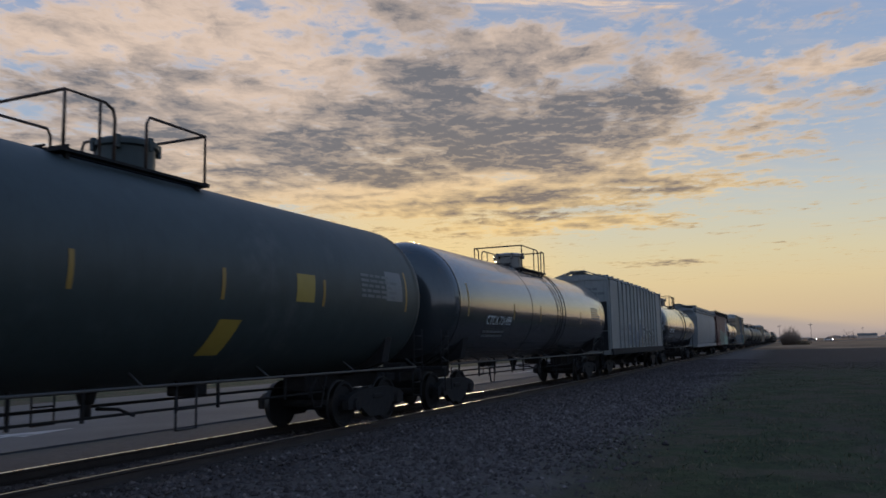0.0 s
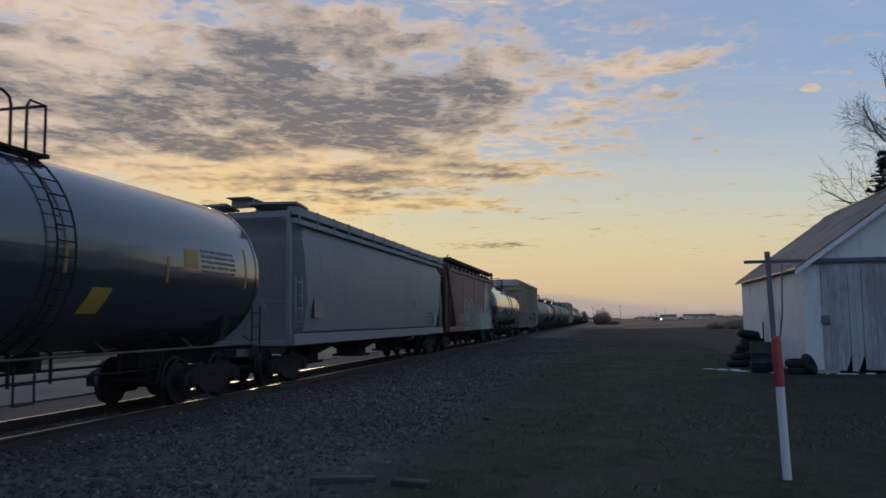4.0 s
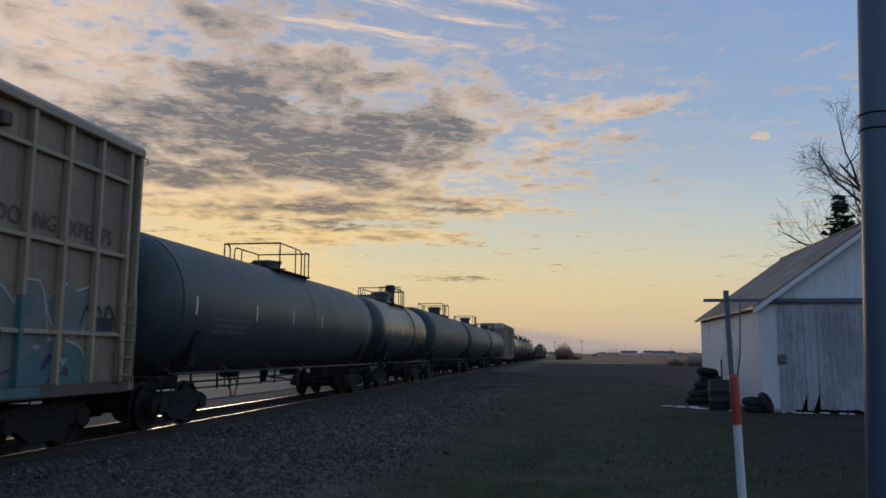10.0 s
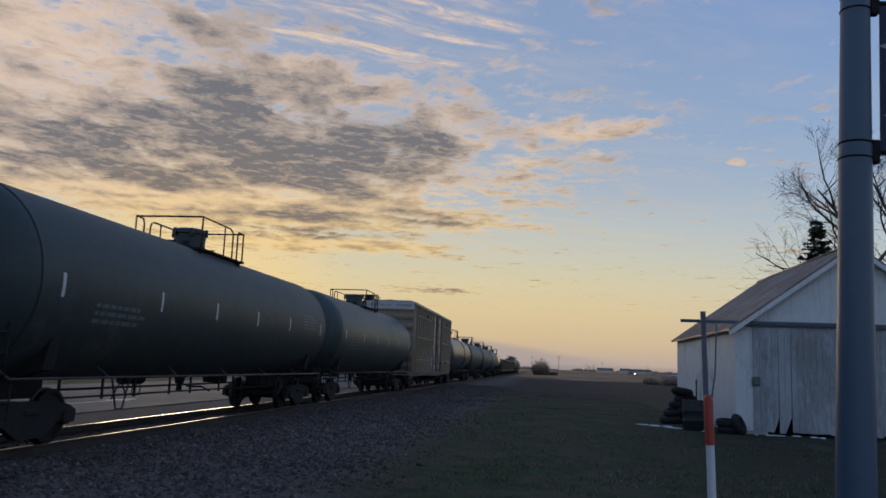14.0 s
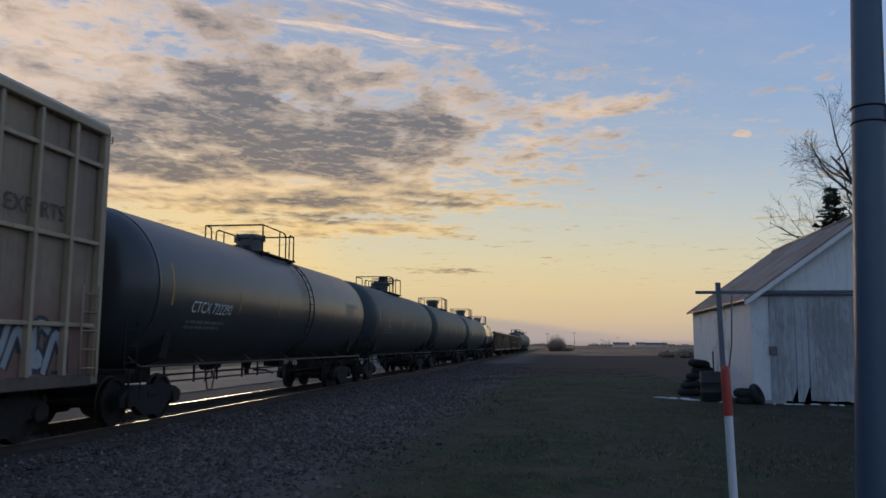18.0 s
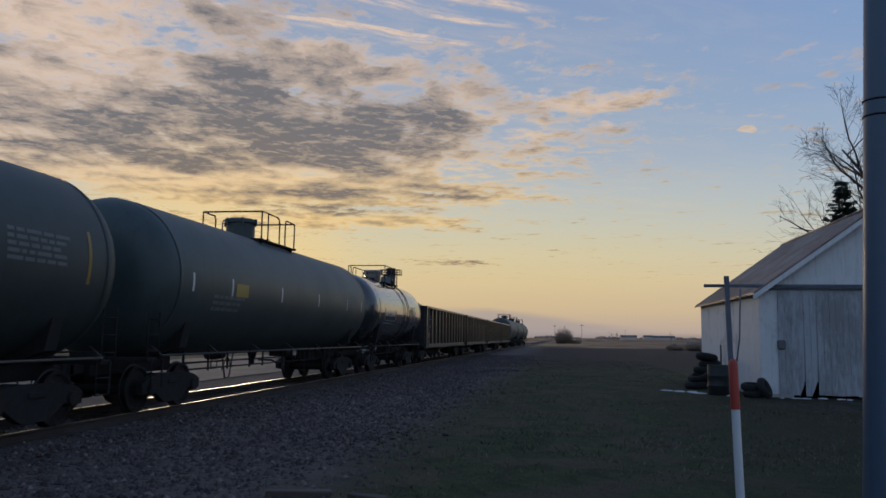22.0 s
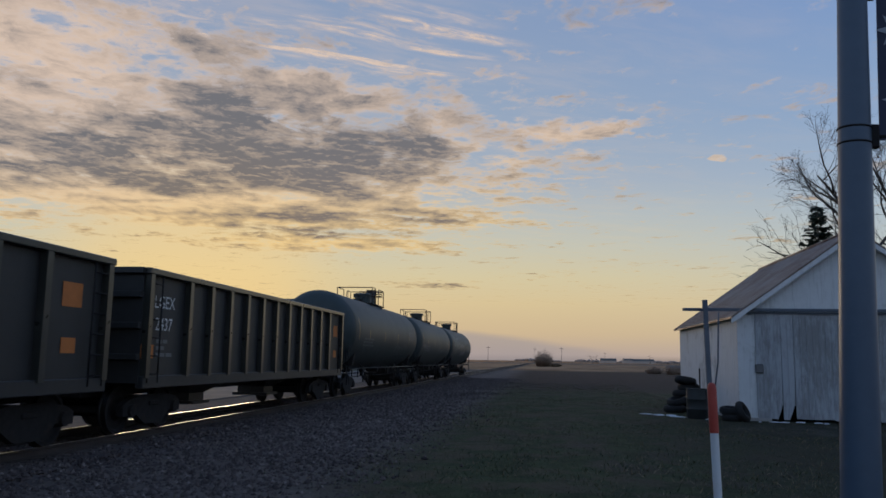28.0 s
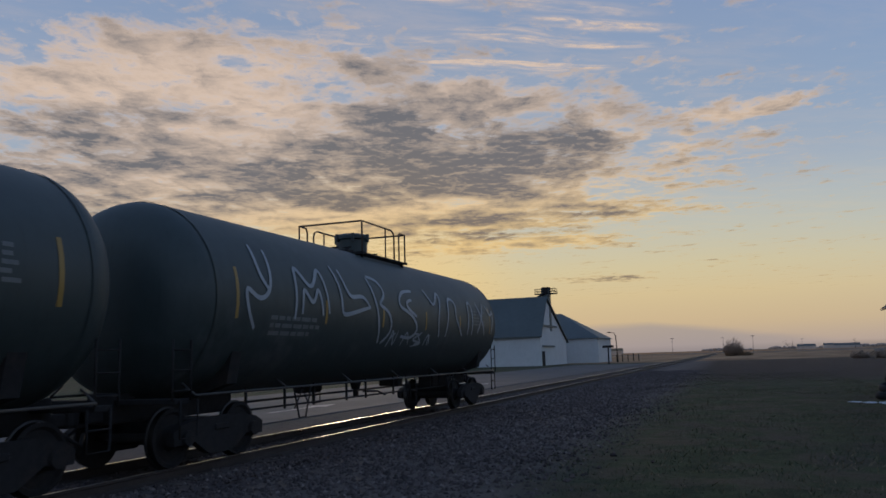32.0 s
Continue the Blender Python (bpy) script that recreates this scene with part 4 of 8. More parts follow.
def end_frames(car, L, z_top, mat, deep):
    """End platforms with corner posts, ladders and slope sheets of a hopper."""
    def build():
        bm = bmesh.new()
        for s in (1,):
            ye = s * (L / 2 - 0.65)
            box(bm, -1.5, 1.5, min(ye, ye - s * deep), max(ye, ye - s * deep), 1.0, 1.12, 0.01)
            for x in (-1.4, 1.4):
                box(bm, x - 0.05, x + 0.05, ye - 0.05, ye + 0.05, 1.1, z_top)
            box(bm, -1.45, 1.45, ye - 0.04, ye + 0.04, z_top - 0.14, z_top)
            box(bm, -0.25, 0.25, min(ye, ye - s * 3), max(ye, ye - s * 3), 0.72, 1.05, 0.02)
            tube(bm, [(-1.4, ye, 2.1), (1.4, ye, 2.1)], 0.02, 5)
            if mat is not RIB_HOPPER:
                cyl(bm, (-0.5, ye - s * 0.1, 1.9), (-0.5, ye + s * 0.05, 1.9), 0.28, sides=16)
        return mesh_of(bm, mat, "end_frame", smooth=False)
    for rz in (0, 180):
        part("end_frame", shared(("ends", round(L, 1), z_top, mat.name, deep), build), None, car, at=pose(0, 0, 0, 0, 0, rz))
    for s in (-1, 1) if mat is not RIB_HOPPER else ():
        part("ladder", ladder_mesh(1.65, 0.44, None, 0.018, mat), None, car, at=(1.52, s * (L / 2 - 1.0), 1.1))


def covered_hopper(b0, b1, style, label, tags=()):
    """style: 'ribbed' upright sides with posts, 'curved' bulging smooth sides, 'sloped' straight sides with slope-sheet ends."""
    L = b1 - b0
    car = thing("covered_hopper", label, "hopper car", "hopper cars of the train")
    CARS.append((car, (b0 + b1) / 2))
    running_gear(car, L, 2.0)
    mat = {"ribbed": RIB_HOPPER, "curved": GREY_HOPPER, "sloped": RED_HOPPER}[style]
    if style == "curved":
        L -= 0.85
    half = L / 2 - 0.65
    deep = {"ribbed": 0.3, "curved": 1.3, "sloped": 1.6}[style]
    eave, top = {"ribbed": (4.50, 4.74), "curved": (4.28, 4.55), "sloped": (4.30, 4.72)}[style]
    if style == "curved":
        xs = [(1.0, 0.95), (1.42, 1.35), (1.56, 2.2), (1.58, 3.1), (1.54, 3.8), (1.45, 4.12), (1.2, 4.2), (0.7, 4.45), (0, 4.55)]
    elif style == "sloped":
        xs = [(1.0, 1.05), (1.5, 1.08), (1.53, 1.5), (1.53, 3.85), (1.50, 4.28), (1.2, 4.56), (0.6, 4.70), (0, 4.72)]
    else:
        xs = [(1.0, 1.1), (1.46, 1.12), (1.46, 2.5), (1.46, eave - 0.02), (1.40, eave), (0.95, top - 0.05), (0.4, top), (0, top)]
    ring = xs + [(-x, z) for x, z in xs[-2::-1]]
    bm = bmesh.new()
    if style == "ribbed":
        rings = [[(x, y, z) for x, z in ring] for y in (-half, -half / 3, half / 3, half)]
        loft(bm, rings)
    else:
        # upper body overhangs the slope sheets at both ends
        rings = []
        sloping = ((-half + 0.1, 4.0), (-half + 2.3, 1.05), (0, 1.05), (half - 2.3, 1.05), (half - 0.1, 4.0))
        # the curved body's end sheets bulge below the roof
        bulging = ((-half + 0.49, 3.60, 3.72), (-half + 0.66, 3.15, 3.90), (-half + 0.90, 0.9, 9), (0, 0.9, 9), (half - 0.90, 0.9, 9), (half - 0.66, 3.15, 3.90), (half - 0.49, 3.60, 3.72))
        for y, lo, hi in [(y, lo, 9) for y, lo in sloping] if style == "sloped" else bulging:
            rings.append([(x, y, min(max(z, lo), hi)) for x, z in ring])
        loft(bm, rings)
    part("hopper_body", bm, mat, car)
    for s in (-1, 1):
        for nm, xa, xb, za, zb in (("side_sill", 1.40, 1.56, 1.0, 1.28), ("eave_rail", 1.44, 1.60, eave - 0.22, eave - 0.08)) if style != "ribbed" else (("side_sill", 1.40, 1.56, 1.0, 1.28),):
            bm = bmesh.new()
            box(bm, s * xa, s * xb, -half, half, za, zb, 0.015)
            part(nm, bm, STEEL_DARK if style == "ribbed" else mat, car)

    if style == "ribbed":
        for e in (-1, 1):
            # flat dark sheet in place of the shade inside the lower end recess
            bm = bmesh.new()
            box(bm, -1.36, 1.36, min(e * half, e * (half + 0.012)), max(e * half, e * (half + 0.012)), 1.2, 3.45)
            part("end_slope_sheet", bm, STEEL_DARK, car, "rust-dark sheet for the shaded recess of the lower end")
        small_print(car, 0.2, 4.1, 0.9, 0.42, 2, lambda u, v, lift=0.005: (u, -half - lift, v), 78)
        # latticed crossover walks at both roof ends
        for e in (-1, 1):
            for sx in (-1, 1):
                bm = bmesh.new()
                for q in np.linspace(0, 1, 13):
                    xa = sx * (0.35 + 1.05 * q)
                    box(bm, xa - 0.012, xa + 0.012, e * (half - 0.75), e * (half - 0.10), top + 0.16 - 0.34 * q, top + 0.19 - 0.34 * q)
                for y in (half - 0.75, half - 0.43, half - 0.10):
                    tube(bm, [(sx * 0.35, e * y, top + 0.175), (sx * 1.40, e * y, top - 0.165)], 0.022, 5)
                part("crossover_walk", bm, mat, car, "latticed sloping roof walk")
            bm = bmesh.new()
            box(bm, -0.36, 0.36, e * (half - 0.80), e * (half - 0.06), top + 0.17, top + 0.22, 0.01)
            part("crossover_deck", bm, mat, car)
    if style == "sloped":
        # shade under the sloped ends is given by wedges in near-black steel
        for e in (-1, 1):
            bm = bmesh.new()
            loft(bm, [[(-1.2, e * y, 1.1), (1.2, e * y, 1.1), (1.2, e * y, z), (-1.2, e * y, z)] for y, z in ((half - 0.35, 3.5), (half - 2.1, 1.2))])
            part("slope_bulkhead", bm, STEEL_DARK, car, "dark wedge for the shaded slope sheet under the hopper end")
        small_print(car, 0.2, 4.1, 0.9, 0.42, 2, lambda u, v, lift=0.005: (u, -half + 0.1 - lift, v), 77)
    if style != "curved":
        def post():
            bm = bmesh.new()
            if style == "ribbed":
                extrude(bm, [(-0.075, 1.2), (0.075, 1.2), (0.075, eave - 0.05), (0.16, eave + 0.02), (0.05, eave + 0.10), (-0.05, eave + 0.10), (-0.16, eave + 0.02), (-0.075, eave - 0.05)], 0, 0.065)
            else:
                box(bm, 0, 0.014, -0.02, 0.02, 1.28, eave - 0.35)
            return mesh_of(bm, mat, "side_post", smooth=False)
        k = 15 if style == "ribbed" else 4
        for i in range(k + 1):
            for s in (-1, 1):
                y = -half + 0.12 + (2 * half - 0.24) * i / k
                if (style == "sloped" and not 0 < i < k) or (style == "ribbed" and i in (1, k - 1)):
                    continue
                part("side_post", shared(("post", style), post), None, car, at=pose(s * (1.455 if style == "ribbed" else 1.53), y, 0, 0, 0, 0 if s > 0 else 180))
    hatches(car, 2 * half - 2.4, top - 0.03, 5, mat)
    roof_walk(car, 2 * half, top + (0.10 if style == "ribbed" else 0.22), 0, mat)
    if style != "ribbed":
        # continuous walk along both roof edges
        for s in (-1, 1):
            bm = bmesh.new()
            za, zb = (4.29, 4.50) if style == "curved" else (4.58, 4.75)
            box(bm, s * (1.36 if style == "curved" else 1.25), s * 1.6, -half, half, za, zb)
            for y in np.arange(-half + 0.2, half, 1.33):
                box(bm, s * 1.56, s * 1.615, y - 0.04, y + 0.04, za - 0.2 if style == "curved" else 4.2, zb + 0.02)
            for e in (-1, 1) if style == "curved" else ():
                loft(bm, [[(s * x, e * (half - 0.75), z) for x, z in ((0.3, 4.52), (1.62, 4.50), (1.62, 4.55), (0.3, 4.57))], [(s * x, e * (half + 0.05), z) for x, z in ((0.3, 4.58), (1.62, 4.55), (1.62, 4.61), (0.3, 4.64))]])
            part("edge_walk", bm, STEEL_DARK if style == "sloped" else mat, car, "grated walkway along the roof edge")
            for e in (-1, 1) if style == "sloped" else ():
                bm = bmesh.new()
                tube(bm, [(s * 1.5, e * (half - 0.1), 4.86), (s * 1.5, e * (half + 0.12), 4.80), (s * 1.5, e * (half + 0.24), 4.62), (s * 1.5, e * (half + 0.27), 4.3), (s * 1.5, e * (half + 0.1), 3.7)], 0.035, 6)
                part("grab_hoop", bm, STEEL_DARK, car)
    hopper_chutes(car, 2 * half - 3.6, 3, STEEL_DARK)
    end_frames(car, L, eave + 0.1, mat, max(deep, 0.5))
    wrap = flat_wrap({"ribbed": 1.462, "curved": 1.585, "sloped": 1.533}[style])
    if style == "sloped":
        small_print(car, half - 3.0, 2.0, 1.2, 0.5, 4, wrap, 31)
    for tag in tags:
        tag(car, wrap)
    return car


def boxcar(b0, b1, label, tags=(), seed=0):
    """High-cube boxcar with outside posts, rails between them and double plug doors."""
    L = b1 - b0
    car = thing("boxcar", label, "boxcar", "boxcars of the train")
    CARS.append((car, (b0 + b1) / 2))
    running_gear(car, L, 2.3)
    half, z0, z1 = L / 2 - 0.62, 1.0, 5.20
    bm = bmesh.new()
    box(bm, -1.42, 1.42, -half, half, z0, z1, 0.02)
    part("box_body", bm, BOX_TEAL if seed == 1 else BOX_ROSE, car)
    bm = bmesh.new()
    loft(bm, [[(-1.5, y, z1 - 0.02), (1.5, y, z1 - 0.02), (1.5, y, z1 + 0.06), (0.0, y, z1 + 0.16), (-1.5, y, z1 + 0.06)] for y in (-half - 0.04, half + 0.04)])
    for y in np.arange(-half + 0.6, half, 1.2):
        box(bm, -1.2, 1.2, y - 0.03, y + 0.03, z1 + 0.08, z1 + 0.175)
    part("roof", bm, BOX_ROOF, car, "ribbed galvanised roof")

    def post():
        bm = bmesh.new()
        box(bm, 0, 0.12, -0.038, 0.038, z0 + 0.05, z1 - 0.02, 0.010)
        bmesh.ops.bisect_plane(bm, geom=bm.verts[:] + bm.edges[:] + bm.faces[:], plane_co=(0, 0, 2.35), plane_no=(0, 0, 1))
        for f in bm.faces:
            if f.calc_center_median().z < 2.35:
                f.material_index = 1
        return mesh_of(bm, [BOX_POST, low], "side_post", smooth=False)

    d0, d1 = -2.12, 3.22        # the door opening
    ys = [d0 - 0.04 - 0.86 * i for i in range(8)] + [d1 + 0.04 + 0.87 * i for i in range(8)] + [-half + 0.05, half - 0.05]
    for s in (-1, 1):
        for y in ys:
            low = BOX_POST if seed != 1 or y > d1 + 4.2 else BOX_POST_LOW if y < 0 else SPRAY_TEAL_DULL
            part("side_post", shared(("boxpost", low.name), post), None, car, at=pose(s * 1.42, y, 0, 0, 0, 0 if s > 0 else 180))
        for z in (1.84, 3.20, 4.52):
            for ya, yb in ((ys[7], d0), (d1, ys[15])):
                bm = bmesh.new()
                box(bm, s * 1.42, s * 1.515, ya, yb, z - 0.035, z + 0.035, 0.01)
                part("side_rail", bm, BOX_POST, car)
        for nm, xa, xb, ya, yb, za, zb in (("side_sill", 1.36, 1.46, -half, half, z0 - 0.14, z0 + 0.06), ("top_chord", 1.36, 1.57, -half, half, z1 - 0.14, z1), ("door_sill", 1.3, 1.50, d0 - 0.3, d1 + 0.3, z0 - 0.20, z0 + 0.03)):
            bm = bmesh.new()
            box(bm, s * xa, s * xb, ya, yb, za, zb, 0.015)
            part(nm, bm, BOX_SILL if nm != "top_chord" else BOX_POST, car)

        for y0, y1 in ((d0 + 0.05, 0.52), (0.60, d1 - 0.05)):
            bm = bmesh.new()
            box(bm, s * 1.42, s * 1.475, y0, y1, z0 + 0.12, z1 - 0.15, 0.012)
            split = y0 + (y1 - y0) * 0.36
            d = part("plug_door", bm, BOX_DOOR, car, "dark galvanised plug door")
            for z in (4.92, 3.52, 2.98, 2.28, 1.30):
                bm = bmesh.new()
                box(bm, s * 1.475, s * 1.512, y0 + 0.03, y1 - 0.03, z - 0.035, z + 0.035)
                part("door_ledge", bm, BOX_DOOR, d)
            for y in (y0 + 0.04, split, y1 - 0.04):
                bm = bmesh.new()
                box(bm, s * 1.475, s * 1.518, y - 0.04, y + 0.04, z0 + 0.14, z1 - 0.17)
                part("door_stile", bm, BOX_DOOR, d)
            for za, zb in ((1.36, 2.22), (2.34, 2.92), (3.04, 3.46), (3.58, 4.86)):
                for qa, qb in ((y0 + 0.10, split - 0.06), (split + 0.06, split + 0.5 * (y1 - split)), (split + 0.53 * (y1 - split), y1 - 0.10)):
                    bm = bmesh.new()
                    box(bm, s * 1.476, s * 1.488, qa, qb, za, zb, 0.004)
                    part("door_panel", bm, BOX_PANEL, d)
            for y, r in ((y0 + 0.02, 0.02), (split + 0.02, 0.016), (y1 - 0.02, 0.030)):
                bm = bmesh.new()
                tube(bm, [(s * 1.55, y, z0 + 0.05), (s * 1.55, y, z1 - 0.12)], r, 6)
                for z in (1.25, 2.28, 3.52, 4.4):
                    box(bm, s * 1.51, s * 1.575, y - 0.045, y + 0.045, z - 0.05, z + 0.05)
                part("lock_rod", bm, BOX_POST_LOW, d)
            bm = bmesh.new()
            box(bm, s * 1.50, s * 1.58, y1 - 0.30, y1 - 0.02, 1.62, 1.74, 0.01)
            part("latch_bar", bm, STEEL_DARK, d)
            bm = bmesh.new()
            tube(bm, [(s * 1.56, split + 0.1, 1.5), (s * 1.57, split + 0.1, 2.1), (s * 1.57, split + 0.4, 2.2)], 0.018, 5)
            part("door_lever", bm, STEEL_DARK, d)
        for y, z in ((d0 - 1.9, 4.72), (d1 + 2.85, 4.73), (d1 + 2.95, 1.76)):
            bm = bmesh.new()
            box(bm, s * 1.42, s * 1.60, y - 0.10, y + 0.10, z - 0.10, z + 0.10, 0.02)
            part("defect_card_box", bm, BOX_SILL, car)
    for e in (-1, 1):
        bm = bmesh.new()
        ye = e * half
        for i in range(6):
            z = z0 + 0.45 + i * 0.58
            rib = bmesh.new()
            loft(rib, [[(x, ye, z - 0.2), (x, ye + e * 0.09, z - 0.06), (x, ye + e * 0.09, z + 0.06), (x, ye, z + 0.2)] for x in (-1.38, 1.38)])
            part("end_corrugation", rib, BOX_YELLOW, car)
        box(bm, -1.45, 1.45, min(ye, ye + e * 0.12), max(ye, ye + e * 0.12), z1 - 0.3, z1 + 0.05, 0.01)
        part("end_beam", bm, BOX_YELLOW, car)
        bm = bmesh.new()
        box(bm, -1.45, 1.45, min(ye, ye + e * 0.2), max(ye, ye + e * 0.2), z0 - 0.12, z0 + 0.12, 0.01)
        part("end_beam", bm, BOX_YELLOW, car)
        bm = bmesh.new()
        box(bm, -1.46, 1.46, min(ye + e * 0.12, ye + e * 0.13), max(ye + e * 0.12, ye + e * 0.13), z1 - 0.42, z1 + 0.02)
        panel = part("height_panel", bm, BOX_ROOF, car, "pale painted top end panel")
        for text, size, x in (("EXCESS HEIGHT CAR", 0.17, -0.75), ("TBOX 643311" if seed == 1 else "TBGX 646401", 0.17, 0.85)):
            me = letters(text, size, lambda a, c, x=x: (e * (-x - a) if e > 0 else x + a, ye + e * 0.134, z1 - 0.18 + c))
            me.materials.append(SPRAY_BLACK)
            part("end_lettering", me, None, panel, "small dark lettering")
        part("ladder", ladder_mesh(1.5, 0.44, None, 0.016, BOX_YELLOW), None, car, at=(1.55, e * (half - 0.28), z0))
    bm = bmesh.new()
    box(bm, -0.3, 0.3, -L / 2 + 0.6, L / 2 - 0.6, 0.72, 1.0, 0.02)
    tube(bm, [(1.1, -half + 3.2, 0.75), (1.15, -2.5, 0.5), (1.15, 2.5, 0.5), (1.1, half - 3.2, 0.75)], 0.03, 6)
    for y in (-2.5, 2.5):
        tube(bm, [(1.15, y - 0.14, 0.95), (1.15, y - 0.14, 0.48), (1.15, y + 0.14, 0.48), (1.15, y + 0.14, 0.95)], 0.022, 5)
    part("underframe", bm, STEEL_DARK, car)
    wrap = flat_wrap(1.425)
    for tag in tags:
        tag(car, wrap)
    return car


def gondola(b0, b1, label, tags=()):
    """High-sided open coal gondola with outside posts."""
    L = b1 - b0
    car = thing("gondola_car", label, "gondola car", "gondola cars of the train")
    CARS.append((car, (b0 + b1) / 2))
    running_gear(car, L, 2.0)
    half, z0, z1 = L / 2 - 0.65, 1.0, 3.22
    bm = bmesh.new()
    box(bm, -1.42, 1.42, -half - 0.02, half + 0.02, z0, z1 - 0.06)
    lid = [f for f in bm.faces if f.normal.z > 0.9]
    inner = bmesh.ops.inset_individual(bm, faces=lid, thickness=0.04)
    bmesh.ops.translate(bm, vec=(0, 0, -(z1 - z0 - 0.25)), verts=list({v for f in lid for v in f.verts}))
    part("tub", bm, GOND_BLACK, car)
    bm = bmesh.new()
    box(bm, -0.3, 0.3, -L / 2 + 0.6, L / 2 - 0.6, 0.70, z0 + 0.002, 0.02)
    part("centre_sill", bm, STEEL_DARK, car)
    for s in (-1, 1):
        bm = bmesh.new()
        box(bm, s * 1.36, s * 1.56, -half - 0.03, half + 0.03, z1 - 0.12, z1, 0.015)
        part("top_rail", bm, GOND_RIB, car)
        bm = bmesh.new()
        box(bm, s * 1.36, s * 1.52, -half, half, z0 - 0.1, z0 + 0.14, 0.015)
        part("side_sill", bm, GOND_BLACK, car)

    def post():
        bm = bmesh.new()
        extrude(bm, [(-0.075, z0 + 0.1), (0.075, z0 + 0.1), (0.075, z1 - 0.1), (-0.075, z1 - 0.1)], 0.0, 0.13)
        return mesh_of(bm, GOND_RIB, "side_post", smooth=False)
    for y in (-half + 0.1, *np.linspace(-half + 1.85, half - 1.85, 11), half - 0.1):
        for s in (-1, 1):
            part("side_post", shared("gpost", post), None, car, at=pose(s * 1.42, y, 0, 0, 0, 0 if s > 0 else 180))
    for e in (-1, 1):
        bm = bmesh.new()
        for z in (1.5, 2.1, 2.7):
            box(bm, -1.42, 1.42, min(e * half, e * (half + 0.12)), max(e * half, e * (half + 0.12)), z - 0.06, z + 0.06, 0.01)
        box(bm, -1.45, 1.45, min(e * half, e * (half + 0.14)), max(e * half, e * (half + 0.14)), z1 - 0.12, z1, 0.01)
        part("end_wall", bm, GOND_BLACK, car)
        part("ladder", ladder_mesh(2.1), None, car, at=(1.52, e * (half - 0.35), 1.0))
    hopper_chutes(car, 2 * half - 4.4, 2, GOND_BLACK)
    wrap = flat_wrap(1.425)
    for tag in tags:
        tag(car, wrap)
    return car


def spray(seed, u0, u1, v0, v1, count, mat, w, label):
    def tag(car, wrap):
        part("graffiti", scrawl(seed, u0, u1, v0, v1, count, wrap, w, 0.012), mat, car, label)
    return tag


GLYPHS = (
    ((0.05, 0.0), (0.25, 1.0), (0.45, 0.35), (0.75, 1.05), (0.95, 0.0)),
    ((0.85, 0.95), (0.2, 1.0), (0.1, 0.5), (0.8, 0.45), (0.85, 0.02), (0.1, 0.0)),
    ((0.15, 0.0), (0.15, 1.08), (0.8, 0.85), (0.75, 0.55), (0.2, 0.45), (0.95, -0.04)),
    ((0.9, 0.8), (0.45, 1.05), (0.1, 0.6), (0.15, 0.1), (0.6, 0.0), (0.9, 0.3), (0.5, 0.45)),
    ((0.1, 1.05), (0.5, 0.3), (0.9, 1.0), (0.5, 0.3), (0.45, -0.05)),
    ((0.15, 0.0), (0.35, 1.0), (0.65, 0.95), (0.9, 0.0), (0.7, 0.4), (0.3, 0.38)),
)


def stroke(bm, pts, w, wrap, lift, slot, taper=0.7, round_off=6):
    """A broad brush line with square bends and narrower ends."""
    fine = []
    for (ax, ay), (bx, by) in zip(pts, pts[1:]):
        k = max(2, int(math.hypot(bx - ax, by - ay) / 0.12))
        fine += [(ax + (bx - ax) * i / k, ay + (by - ay) * i / k) for i in range(k)]
    fine.append(pts[-1])
    soft = fine
    for _ in range(round_off):
        soft = [soft[0]] + [tuple((soft[i - 1][c] + 2 * soft[i][c] + soft[i + 1][c]) / 4 for c in (0, 1)) for i in range(1, len(soft) - 1)] + [soft[-1]]
    prev = None
    n = len(soft)
    for i, (x, y) in enumerate(soft):
        d = Vector((soft[min(i + 1, n - 1)][0] - soft[max(i - 1, 0)][0], soft[min(i + 1, n - 1)][1] - soft[max(i - 1, 0)][1])).normalized()
        ww = w / 2 * (taper + (1 - taper) * min(1, 4 * min(i, n - 1 - i) / n))
        pair = [bm.verts.new(wrap(x - e * d.y * ww, y + e * d.x * ww, lift + 0.00004 * i)) for e in (1, -1)]
        if prev:
            bm.faces.new((prev[0], prev[1], pair[1], pair[0])).material_index = slot
        prev = pair


